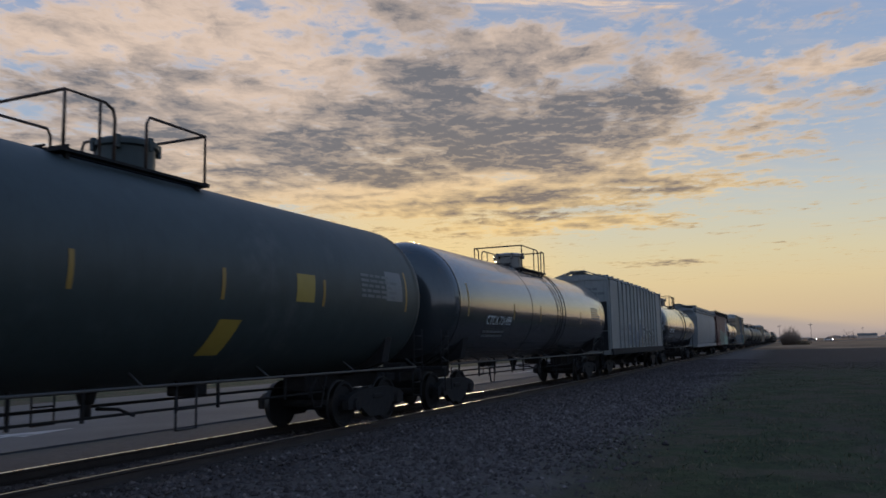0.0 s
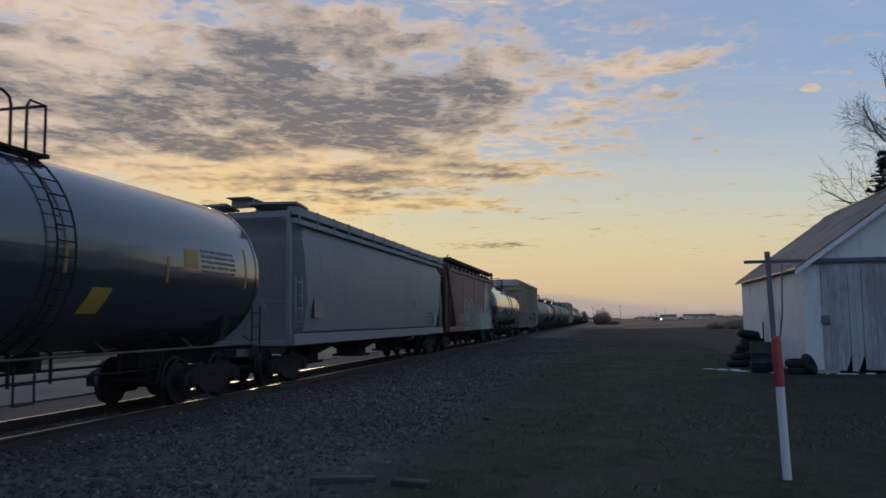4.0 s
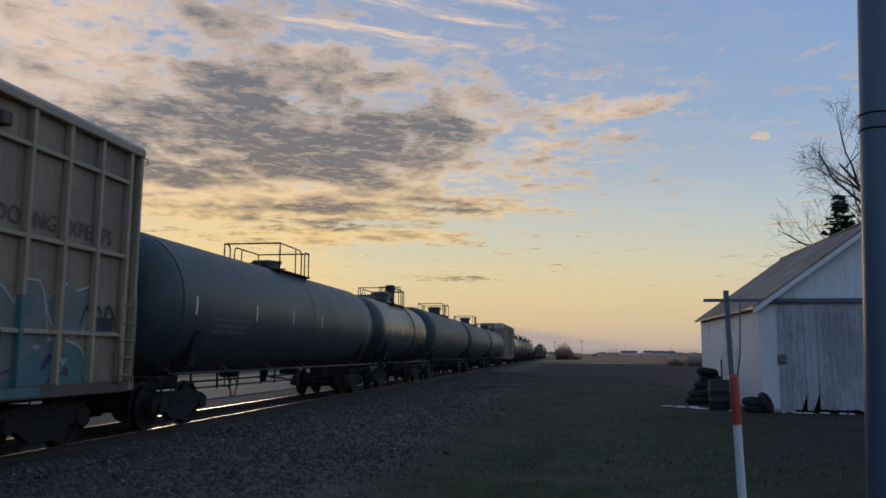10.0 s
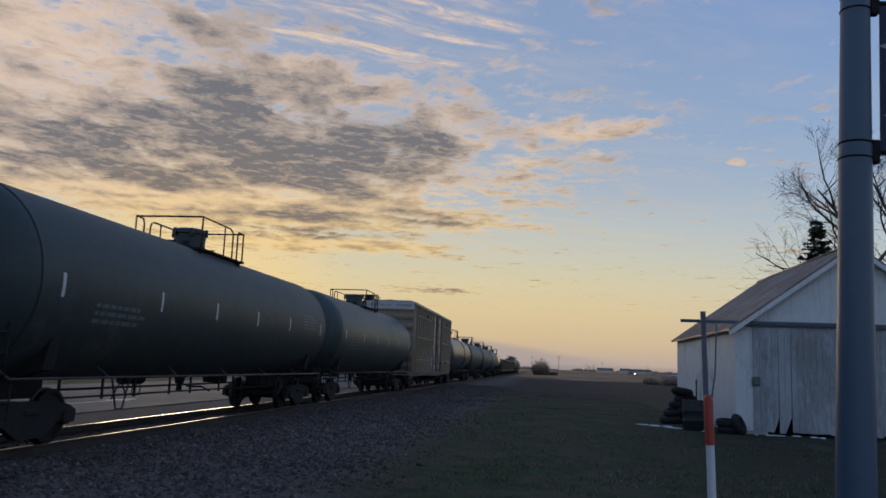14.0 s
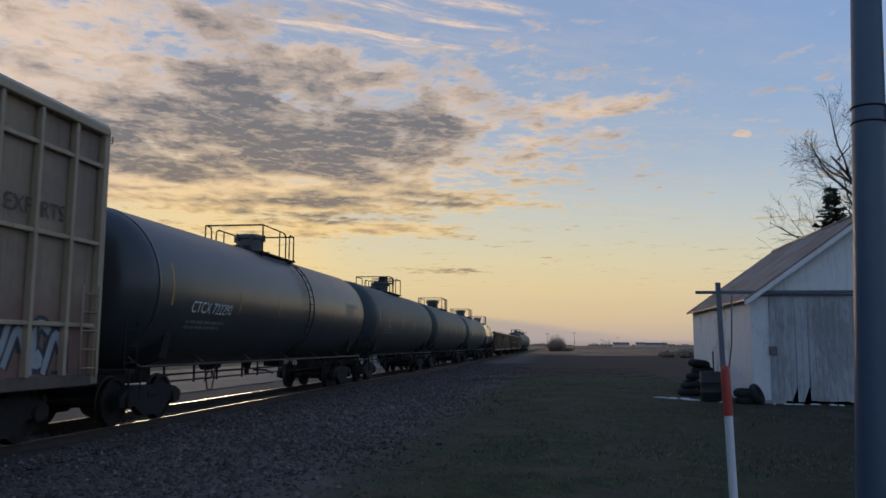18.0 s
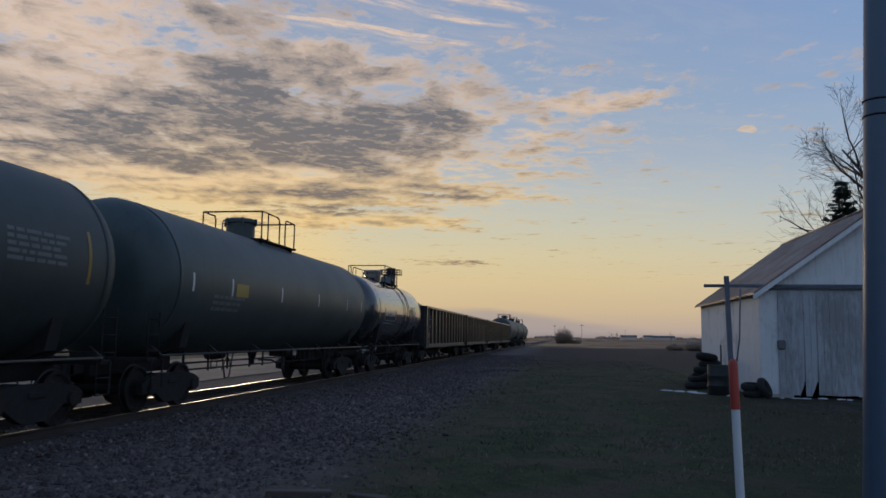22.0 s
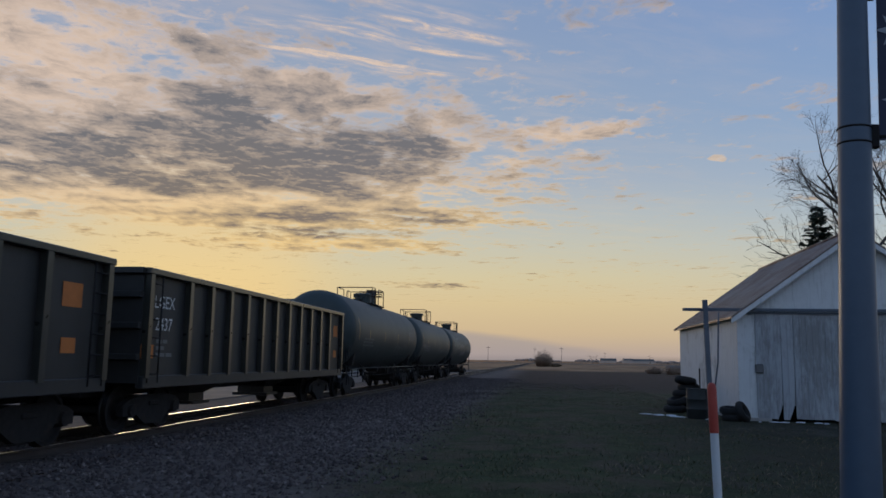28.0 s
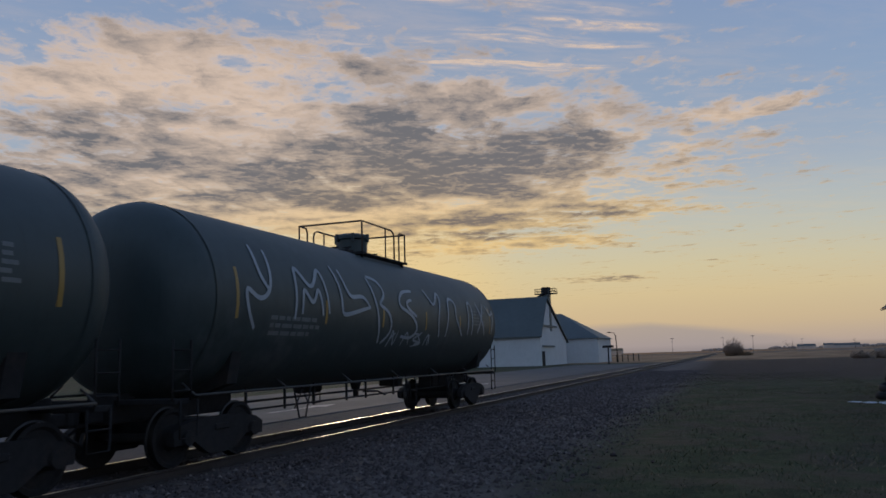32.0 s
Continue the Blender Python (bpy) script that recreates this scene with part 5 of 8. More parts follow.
def burner(seed, u0, u1, v0, v1, count, mats, label, pen=0.30, rim=0.09, slash=True, round_off=6):
    """Big interlocked sprayed shapes, no readable words: mats are outline, fill, accent. Each shape is a part."""
    def tag(car, wrap):
        rng = random.Random(seed)
        w = (u1 - u0) / count
        for i in range(count):
            bm = bmesh.new()
            g = GLYPHS[(rng.randrange(6) + i) % 6]
            sx, sy = w * rng.uniform(1.0, 1.4), (v1 - v0 - pen) * rng.uniform(0.78, 1.05)
            ox, oy, lean = u0 + i * w, v0 + pen / 2, rng.uniform(-0.1, 0.25)
            flip, tip = rng.random() < 0.5, rng.random() < 0.4
            g = [(1 - x if flip else x, 1 - y if tip else y) for x, y in g]
            pts = [(ox + (x + rng.uniform(-0.22, 0.22)) * sx + lean * y * sy * 0.3, oy + max(-0.05, min(1.1, y + rng.uniform(-0.16, 0.16))) * sy) for x, y in g]
            wide = pen * rng.uniform(0.85, 1.15)
            stroke(bm, pts, wide + 2 * rim, wrap, 0.004 + i * 0.0005, 0, 0.9, round_off)
            stroke(bm, pts, wide, wrap, 0.012 + i * 0.0005, 1, 0.9, round_off)
            if slash:
                a, b = rng.sample(pts, 2)
                stroke(bm, [(a[0] * 0.8 + b[0] * 0.2, a[1] * 0.8 + b[1] * 0.2), (a[0] * 0.35 + b[0] * 0.65, a[1] * 0.35 + b[1] * 0.65 + 0.04)], wide * 0.4, wrap, 0.020 + i * 0.0005, 2)
            part("graffiti_shape", bm, mats, car, label)
    return tag


def flames(seed, u0, u1, v0, v1, count, mats, label):
    """A row of sprayed tongues that run into one another, each with a dark inner line. mats: rim, fill, line."""
    def tag(car, wrap):
        rng = random.Random(seed)
        w = (u1 - u0) / count
        for i in range(count):
            bm = bmesh.new()
            x0, h, lean = u0 + (i + rng.uniform(-0.25, 0.25)) * w, (v1 - v0) * rng.uniform(0.45, 1.0), rng.uniform(-0.25, 0.45)
            fat, bow = rng.uniform(0.55, 0.95), rng.uniform(-0.25, 0.25)
            spine = lambda q: (x0 + w / 2 + lean * q * h + bow * w * math.sin(math.pi * q), v0 + q * h)
            for slot, grow_by, lift in ((0, 0.045, 0.005), (1, 0.0, 0.011)):
                rows = []
                for q in np.linspace(0, 1, 9):
                    half_w = w * fat * (1 - q ** 1.8) * (1 + 0.15 * math.sin(9 * q + i)) + 0.008 + grow_by
                    c, v = spine(q)
                    rows.append([bm.verts.new(wrap(c + e * half_w, v + grow_by * (2.4 * q - 1), lift + i * 0.0004)) for e in (-1, 1)])
                for r0, r1 in zip(rows, rows[1:]):
                    bm.faces.new((r0[0], r0[1], r1[1], r1[0])).material_index = slot
            stroke(bm, [(spine(q)[0] + 0.3 * w * math.sin(5 * q + i), spine(q)[1]) for q in np.linspace(0.0, 0.8, 7)], 0.04, wrap, 0.017 + i * 0.0004, 2)
            part("graffiti_flame", bm, mats, car, label)
    return tag


def loops(seed, u0, u1, v0, v1, count, mat, label, w=0.10):
    """One running line of tall narrow loops, sprayed in a single go."""
    def tag(car, wrap):
        rng = random.Random(seed)
        step = (u1 - u0) / count
        for i in range(count):
            h = (v1 - v0) * rng.uniform(0.75, 1.0)
            x = u0 + i * step
            kind = rng.randrange(3)
            if kind == 0:
                pts = [(x + step * (0.45 - 0.4 * math.cos(a)), v0 + h * (0.5 + 0.5 * math.sin(a))) for a in np.linspace(i, i + 5.2, 22)]
            elif kind == 1:
                pts = [(x + step * (0.08 + 0.9 * q + 0.12 * math.sin(7 * q + i)), v0 + h * (1 - abs(2 * q - 1) ** 3) * (1 - 0.25 * math.sin(5 * q + 2 * i) ** 2)) for q in np.linspace(0, 1, 18)]
            else:
                pts = [(x + step * (0.1 + 0.35 * q + 0.3 * math.sin(4.5 * q)), v0 + h * (1 - q)) for q in np.linspace(0, 1, 16)]
            bm = bmesh.new()
            stroke(bm, pts, w, wrap, 0.014 + i * 0.0004, 0, 0.6)
            part("graffiti_stroke", bm, mat, car, label)
    return tag


def outlines(strokes, mat, label, w):
    """Hand-sprayed open outlines, each stroke a part."""
    def tag(car, wrap):
        for i, pts in enumerate(strokes):
            bm = bmesh.new()
            stroke(bm, pts, w, wrap, 0.010 + 0.0006 * i, 0, 0.75)
            part("graffiti_stroke", bm, mat, car, label)
    return tag


def scrolls(strokes, mats, label, w, rim):
    """Thick sprayed scrolls with a rim round them, each stroke a part."""
    def tag(car, wrap):
        for i, pts in enumerate(strokes):
            bm = bmesh.new()
            stroke(bm, pts, w + 2 * rim, wrap, 0.008 + 0.0005 * i, 0, 0.95, 3)
            stroke(bm, pts, w, wrap, 0.018 + 0.0005 * i, 1, 0.9, 3)
            part("graffiti_scroll", bm, mats, car, label)
    return tag


def bars_tag(u, v, w, h, lines, seed, mat=None):
    return lambda car, wrap: small_print(car, u, v, w, h, lines, wrap, seed, mat)


def patch_tag(name, spec, mat, label):
    return lambda car, wrap: mark(car, name, spec, wrap, mat, label)


def on_plane(x, tag):
    """The same paint on a part that stands further out than the side sheet."""
    return lambda car, wrap: tag(car, flat_wrap(x))


def number_tag(text, size, u, v, mat=None):
    return lambda car, wrap: stencil(car, text, size, u, v, wrap, mat)


def disc_tag(u, v, r):
    """A small pale disc crossed by two dark bars."""
    def tag(car, wrap):
        bm = bmesh.new()
        c = bm.verts.new(wrap(u, v, 0.010))
        rim = [bm.verts.new(wrap(u + r * math.cos(2 * math.pi * i / 20), v + r * math.sin(2 * math.pi * i / 20), 0.010)) for i in range(20)]
        for i in range(20):
            bm.faces.new((c, rim[i], rim[(i + 1) % 20]))
        part("round_emblem", bm, SPRAY_GREY, car, "small pale round emblem")
        for e in (-1, 1):
            bm = bmesh.new()
            stroke(bm, [(u - 0.6 * r, v - e * 0.6 * r), (u + 0.6 * r, v + e * 0.6 * r)], r * 0.22, wrap, 0.014 + 0.002 * e, 0, 0.9)
            part("emblem_bar", bm, SPRAY_INK, car)
    return tag


def end_scrawl(strokes, half, mat, label, w, R=1.61, axis=2.64, head=0.75):
    """Sprayed strokes on the domed near end of a tank; u runs across the track."""
    def cap(u, v, lift=0.004):
        r = min(R * 0.99, math.hypot(u, v - axis))
        a = math.acos((r / R) ** (1 / 0.55))
        return (u, -(half - head + head * math.sin(a)) - lift - 0.012, v)
    return lambda car, wrap: outlines(strokes, mat, label, w)(car, cap)


def round_logo(u, v, r):
    """A round white emblem as plain shapes: lettered ring, inner cross and crossbar."""
    def tag(car, wrap):
        k = 36
        spot = lambda q, a: wrap(u + q * math.cos(a), v + q * math.sin(a), 0.012)

        def sector(bm, q0, q1, a0, a1, cuts):
            rows = [[bm.verts.new(spot(q, a0 + (a1 - a0) * i / cuts)) for q in (q0, q1)] for i in range(cuts + 1)]
            for c, d in zip(rows, rows[1:]):
                bm.faces.new((c[0], c[1], d[1], d[0]))
        bm = bmesh.new()
        sector(bm, r * 0.93, r, 0, 2 * math.pi, k)
        sector(bm, r * 0.60, r * 0.66, 0, 2 * math.pi, k)
        for i in range(22):     # print too small to read
            a = 2 * math.pi * i / 22
            sector(bm, r * 0.71, r * 0.88, a, a + 0.17, 2)
        for a in (45, 135, 225, 315):
            sector(bm, r * 0.16, r * 0.56, radians(a - 27), radians(a + 27), 6)
        quad_mark(bm, u - 0.55 * r, u + 0.55 * r, v - 0.10 * r, v + 0.10 * r, wrap, 0.014, cuts=1)
        part("emblem", bm, SPRAY_WHITE, car, "round white painted emblem")
    return tag


def cross_logo(u, v, r):
    """Two red and two blue arms that meet in an X, painted over panels and posts alike."""
    def tag(car, wrap):
        arms = ((SPRAY_RED, ((-1.0, 0.72), (-0.1, 0.05)), "red arm of the emblem"), (SPRAY_RED, ((-1.05, -0.45), (-0.15, -0.02)), "red arm of the emblem"), (SPRAY_RED, ((1.0, 0.55), (0.1, 0.0)), "red arm of the emblem"),
                (SPRAY_RED, ((1.0, -0.62), (0.15, -0.05)), "red arm of the emblem"), (SPRAY_BLUE, ((-0.75, 1.0), (-0.1, 0.15), (0.3, -0.25), (0.75, -1.0)), "blue bar of the emblem"), (SPRAY_BLUE, ((0.9, 0.85), (0.15, 0.12), (-0.9, -0.78)), "blue bar of the emblem"))
        for i, (mat, pts, label) in enumerate(arms):
            bm = bmesh.new()
            stroke(bm, [(u + x * r * 0.95, v + y * r) for x, y in pts], r * 0.36, wrap, 0.006 + 0.002 * i, 0, 0.95)
            part("emblem_bar", bm, mat, car, label)
    return tag


surface("satin_black_tank_paint", (0.034, 0.038, 0.041), 0.24, 0, 0.25, 3.0, 0.5, 0.01, streak=0.2, gloss_vary=0.04, coat=0.8, spec=0.6)
surface("dull_black_tank_paint", (0.038, 0.043, 0.046), 0.38, 0, 0.25, 3.0, 0.5, 0.02, streak=0.3, gloss_vary=0.05, coat=0.08)
YELLOW_PANEL = surface("yellow_panel_paint", (0.33, 0.23, 0.04), 0.5, 0, 0.15, 6, 1, 0.02)
GREY_PANEL = surface("pale_notice_panel", (0.16, 0.165, 0.17), 0.5, 0, 0.15, 6, 1, 0.02)

# couplings lie at these places along the track at 0 s
tank_car(-2.0, 16.2, seed=1, dome_r=0.85, dome_at=0.56, dome_h=0.96, post_at=-0.75, bend_at=-0.50, hoop_at=0.08, label="black tank car with yellow panels and tape strips", tags=[
    patch_tag("yellow_panel", (3.2, 3.75, 2.35, 2.82), YELLOW_PANEL, "square yellow panel"),
    patch_tag("yellow_panel", (1.25, 1.75, 1.5, 2.02, 0.3), YELLOW_PANEL, "slanted yellow panel"),
    patch_tag("notice_panel", (6.4, 7.1, 2.5, 3.1), GREY_PANEL, "pale data panel")])
tank_car(16.2, 35.2, "satin_black_tank_paint", seed=2, dome_r=0.95, number=("CTCX 731499", -5.31, 2.23), band=(-2.2,), label="glossy black tank car with a white number on its side")
covered_hopper(35.2, 52.1, "ribbed", "weathered grey covered hopper with upright ribs and dark scrolled graffiti", [
    burner(11, -3.4, 0.2, 1.2, 2.5, 6, [SPRAY_GREY, SPRAY_SLATE, SPRAY_SLATE], "slate-blue spray-painted shape with a pale outline", 0.36, 0.05),
    scrolls((((-0.33, 1.18), (-0.23, 2.12), (0.04, 2.42), (0.41, 2.20), (0.45, 1.56), (0.46, 1.16)),), [SPRAY_GREY, SPRAY_SLATE], "slate-blue spray-painted arch with a pale outline", 0.46, 0.04),
    scrolls((((0.77, 1.98), (0.73, 2.21), (0.99, 2.31), (1.24, 2.21), (1.61, 2.28), (1.29, 2.00), (1.12, 1.74), (0.91, 1.69)),
             ((1.41, 1.74), (1.06, 1.56), (0.93, 1.37), (0.60, 1.28), (0.90, 1.16), (1.32, 1.17), (1.60, 1.28), (1.52, 1.47), (1.37, 1.39)),
             ((1.89, 1.92), (1.80, 2.16), (2.10, 2.19), (2.36, 1.98), (2.59, 2.14), (2.52, 2.29)),
             ((2.10, 2.15), (2.25, 2.00), (2.27, 1.43)),
             ((2.04, 1.44), (1.83, 1.40), (1.85, 1.17), (2.26, 1.29), (2.71, 1.19)),
             ((2.84, 1.90), (2.80, 2.18), (3.13, 2.21), (3.39, 1.94), (3.62, 2.06), (3.48, 2.28)),
             ((3.09, 2.16), (3.19, 1.91), (3.14, 1.31)),
             ((3.33, 1.44), (3.48, 1.25), (3.21, 1.15)),
             ((4.05, 2.30), (4.47, 2.16), (4.83, 2.29), (4.75, 2.06)),
             ((4.08, 1.83), (4.54, 1.91), (4.91, 1.77)),
             ((4.11, 1.66), (4.39, 1.53), (4.21, 1.29), (4.65, 1.33), (4.88, 1.46)),
             ((4.08, 1.16), (4.50, 1.22), (4.88, 1.20))), [SPRAY_WHITE, SPRAY_INK], "thick black spray-painted scroll with a pale rim", 0.16, 0.030),
    patch_tag("pale_patch", (-0.10, 0.51, 2.80, 3.39), SPRAY_GREY, "square patch of cleaner pale paint"),
    patch_tag("notice_placard", (5.84, 6.20, 1.35, 1.67), SPRAY_MID, "framed placard with faded print"), patch_tag("notice_print", (5.89, 6.15, 1.41, 1.61), SPRAY_INK, "dark print on the placard"),
    patch_tag("yellow_tape", (-7.75, -7.66, 1.3, 2.2), STRIPE_YELLOW, "upright yellow tape"),
    on_plane(1.486, patch_tag("yellow_tape", (0.26, 0.38, 1.28, 1.82), STRIPE_YELLOW, "upright yellow tape")),
    patch_tag("yellow_tape", (3.58, 3.66, 1.38, 1.85), STRIPE_YELLOW, "upright yellow tape"),
    patch_tag("yellow_tape", (7.48, 7.56, 1.58, 2.0), STRIPE_YELLOW, "upright yellow tape"),
    number_tag("GA", 0.42, -5.28, 2.22, SPRAY_INK), number_tag("CX", 0.42, -4.30, 2.22, SPRAY_INK), number_tag("78", 0.42, -5.28, 1.72, SPRAY_INK), number_tag("56", 0.42, -4.30, 1.72, SPRAY_INK)])
tank_car(52.1, 70.0, "satin_black_tank_paint", seed=4, number=("CTCX 736651", -5.53, 2.27), label="glossy black tank car with a white number on its side", tags=[
    end_scrawl((((1.00, 3.05), (1.05, 3.45), (1.17, 3.18), (1.28, 3.42), (1.32, 3.05)), ((1.27, 2.99), (1.17, 2.85), (1.25, 2.69), (1.38, 2.82), (1.30, 2.99)), ((1.48, 2.68), (1.34, 2.66), (1.31, 2.50), (1.47, 2.41), (1.41, 2.25), (1.28, 2.28))), 8.43, SPRAY_MID, "white spray-painted scrawl on the tank end", 0.09),
    patch_tag("yellow_panel", (4.6, 5.1, 2.6, 2.95), YELLOW_PANEL, "square yellow panel"), patch_tag("yellow_panel", (1.9, 2.4, 1.75, 2.15, 0.4), YELLOW_PANEL, "slanted yellow panel")])
covered_hopper(70.0, 90.7, "curved", "pale grey covered hopper with bulging smooth sides", [
    patch_tag("notice_panel", (-8.0, -7.3, 1.7, 2.2), GREY_PANEL, "pale data panel"),
    patch_tag("notice_placard", (7.24, 7.60, 1.45, 1.9), SPRAY_GREY, "white placard with faded print"), bars_tag(5.9, 1.95, 0.7, 0.3, 2, 33, SPRAY_INK),
    disc_tag(3.55, 2.29, 0.17)])
covered_hopper(90.7, 107.8, "sloped", "rust-red covered hopper with pale green graffiti and a round emblem", [
    on_plane(1.561, patch_tag("graffiti_sill", (2.0, 6.75, 1.03, 1.26), SPRAY_PALE_GREEN, "pale green paint on the side sill")),
    on_plane(1.561, patch_tag("graffiti_sill", (-4.0, 1.98, 1.03, 1.26), SPRAY_GREEN, "moss-green paint on the side sill")),
    on_plane(1.563, loops(27, -3.9, 6.5, 1.03, 1.26, 16, SPRAY_PALE_GREEN, "pale outline on the painted sill", 0.05)),
    patch_tag("graffiti_ground", (2.0, 6.7, 1.30, 1.62), SPRAY_PALE_GREEN, "pale green sprayed band along the sill"),
    patch_tag("graffiti_ground", (-3.9, 2.0, 1.30, 1.55), SPRAY_GREEN, "pale green sprayed band along the sill"),
    flames(22, 1.4, 6.9, 1.30, 2.75, 13, [SPRAY_GREEN, SPRAY_PALE_GREEN, SPRAY_TEAL], "pale green spray-painted flame with a dark rim"),
    burner(21, -3.6, 2.0, 1.25, 2.75, 6, [SPRAY_PALE_GREEN, SPRAY_GREEN, SPRAY_PALE_GREEN], "moss-green spray-painted shape with a pale outline", 0.34, 0.05, True, 2),
    spray(23, -5.4, -3.7, 1.45, 1.95, 4, SPRAY_PALE_GREEN, 0.05, "small pale green scrawl"),
    round_logo(4.9, 3.15, 0.90),
    burner(24, 2.2, 6.6, 1.15, 2.2, 6, [SPRAY_TEAL, SPRAY_PALE_GREEN, SPRAY_TEAL], "pale green spray-painted shape with a dark outline", 0.34, 0.04)])
tank_car(107.8, 125.3, "satin_black_tank_paint", seed=7, number=("TILX 196719", -5.35, 2.30), label="glossy black tank car with a white number on its side", tags=[
    loops(31, -0.5, 2.0, 2.05, 2.85, 4, SPRAY_GREY, "thin white spray-painted loops", 0.05),
    loops(33, -0.2, 2.2, 2.1, 2.7, 3, SPRAY_GREY, "thin white spray-painted loops", 0.045),
    patch_tag("yellow_panel", (4.3, 4.9, 2.1, 2.62), YELLOW_PANEL, "small yellow panel")])
boxcar(125.3, 146.0, "faded yellow high-cube boxcar with dark doors and graffiti", [
    cross_logo(-6.30, 3.85, 0.60),
    burner(41, -8.6, -2.3, 1.0, 2.45, 12, [SPRAY_INK, SPRAY_MID, SPRAY_GREY], "grey spray-painted shape with a dark outline", 0.24, 0.075),
    burner(46, -8.4, -2.6, 1.05, 1.75, 10, [SPRAY_INK, SPRAY_GREY, SPRAY_INK], "small pale spray-painted shape with a dark outline", 0.15, 0.05),
    patch_tag("orange_patch", (-7.9, -7.72, 1.2, 1.62), SPRAY_ORANGE, "upright orange tape patch"),
    patch_tag("graffiti_ground", (3.30, 7.45, 1.07, 1.80), SPRAY_TEAL_DULL, "dull teal sprayed band along the sill"),
    burner(42, 3.32, 7.3, 1.02, 2.75, 5, [SPRAY_WHITE, SPRAY_DOVE, SPRAY_TEAL_DULL], "tall grey spray-painted shape with a thin white outline", 0.44, 0.035),
    burner(48, 3.40, 7.3, 1.02, 1.95, 6, [SPRAY_TEAL, SPRAY_TEAL_DULL, SPRAY_GREY], "dull teal spray-painted shape", 0.36, 0.03),
    burner(53, 7.2, 8.5, 1.75, 2.75, 2, [SPRAY_WHITE, SPRAY_DOVE, SPRAY_MID], "grey spray-painted shape with a thin white outline", 0.30, 0.035),
    burner(59, 7.3, 8.3, 1.02, 1.75, 2, [SPRAY_WHITE, SPRAY_TEAL_DULL, SPRAY_VIOLET], "teal spray-painted shape with a white outline", 0.30, 0.04),
    flames(49, 3.4, 8.0, 1.02, 1.60, 5, [SPRAY_WHITE, SPRAY_TEAL_DULL, SPRAY_VIOLET], "teal spray-painted spike with a pale rim"),
    loops(50, 8.2, 9.2, 1.95, 2.35, 3, SPRAY_INK, "small dark spray-painted scrawl", 0.05),
    on_plane(1.47, patch_tag("graffiti_sill", (3.25, 7.3, 0.90, 1.04), SPRAY_TEAL_DULL, "dull teal paint on the side sill")),
    patch_tag("notice_panel", (8.55, 9.15, 1.86, 2.12), SPRAY_INK, "dark data panel with worn print"),
    number_tag("RAILCAR", 0.36, 4.55, 3.46, BOX_SILL), number_tag("POOLING EXPERTS", 0.36, 7.45, 3.46, BOX_SILL),
    on_plane(1.490, bars_tag(1.36, 4.81, 1.0, 0.72, 7, 145)), on_plane(1.490, bars_tag(-1.05, 4.84, 1.0, 0.72, 7, 146)), on_plane(1.490, bars_tag(1.85, 2.98, 0.62, 0.16, 2, 147)), on_plane(1.490, bars_tag(0.85, 3.30, 0.3, 0.3, 3, 148)),
    on_plane(1.490, patch_tag("orange_patch", (0.93, 1.03, 1.57, 2.03), SPRAY_ORANGE, "upright orange tape patch")), on_plane(1.490, patch_tag("notice_sticker", (1.76, 1.94, 1.90, 2.10), SPRAY_GREY, "small pale sticker")),
    on_plane(1.490, patch_tag("notice_sticker", (2.31, 2.37, 1.42, 1.56), SPRAY_GREY, "small pale sticker")),
    bars_tag(-4.75, 3.6, 0.7, 0.42, 2, 44, STENCIL_DIM),
    on_plane(1.490, burner(47, -2.0, 0.25, 1.15, 2.1, 5, [SPRAY_INK, BOX_DOOR, SPRAY_GREY], "dark spray-painted shape across the door", 0.18, 0.06))], 1)
for i, (a, b) in enumerate(((146.0, 164.3), (164.3, 177.0), (177.0, 195.2), (195.2, 213.5), (213.5, 231.6))):
    short = b - a < 14
    tank_car(a, b, "dull_black_tank_paint" if short else "tank_dark_grey_paint" if i in (0, 4) else "tank_black_paint", 1.46 if short else 1.51 if i == 0 else 1.61, 2.58 if short else 2.57 if i == 0 else 2.64,
             "white" if i != 2 else "yellow", 40 + i, (0.6,) if i == 0 else None, dome_at=0.40 if i == 2 else -0.15, dome_h=0.97 if i == 2 else 0.5 if i == 0 else 1.0, mid=0.90 if i == 2 else 0.45, post_at=-0.75 if i == 2 else 0.05, bend_at=-0.50 if i == 2 else 0.60, hoop_at=0.08 if i == 2 else 0.92, label="short dull black tank car with a top platform" if short else "dark grey tank car with white tape dashes",
             tags=[patch_tag("yellow_panel", (3.1, 3.6, 2.1, 2.45), YELLOW_PANEL, "small yellow panel"), patch_tag("notice_panel", (0.0, 0.6, 1.8, 2.3, 0.5), GREY_PANEL, "slanted pale placard")] if short else ())
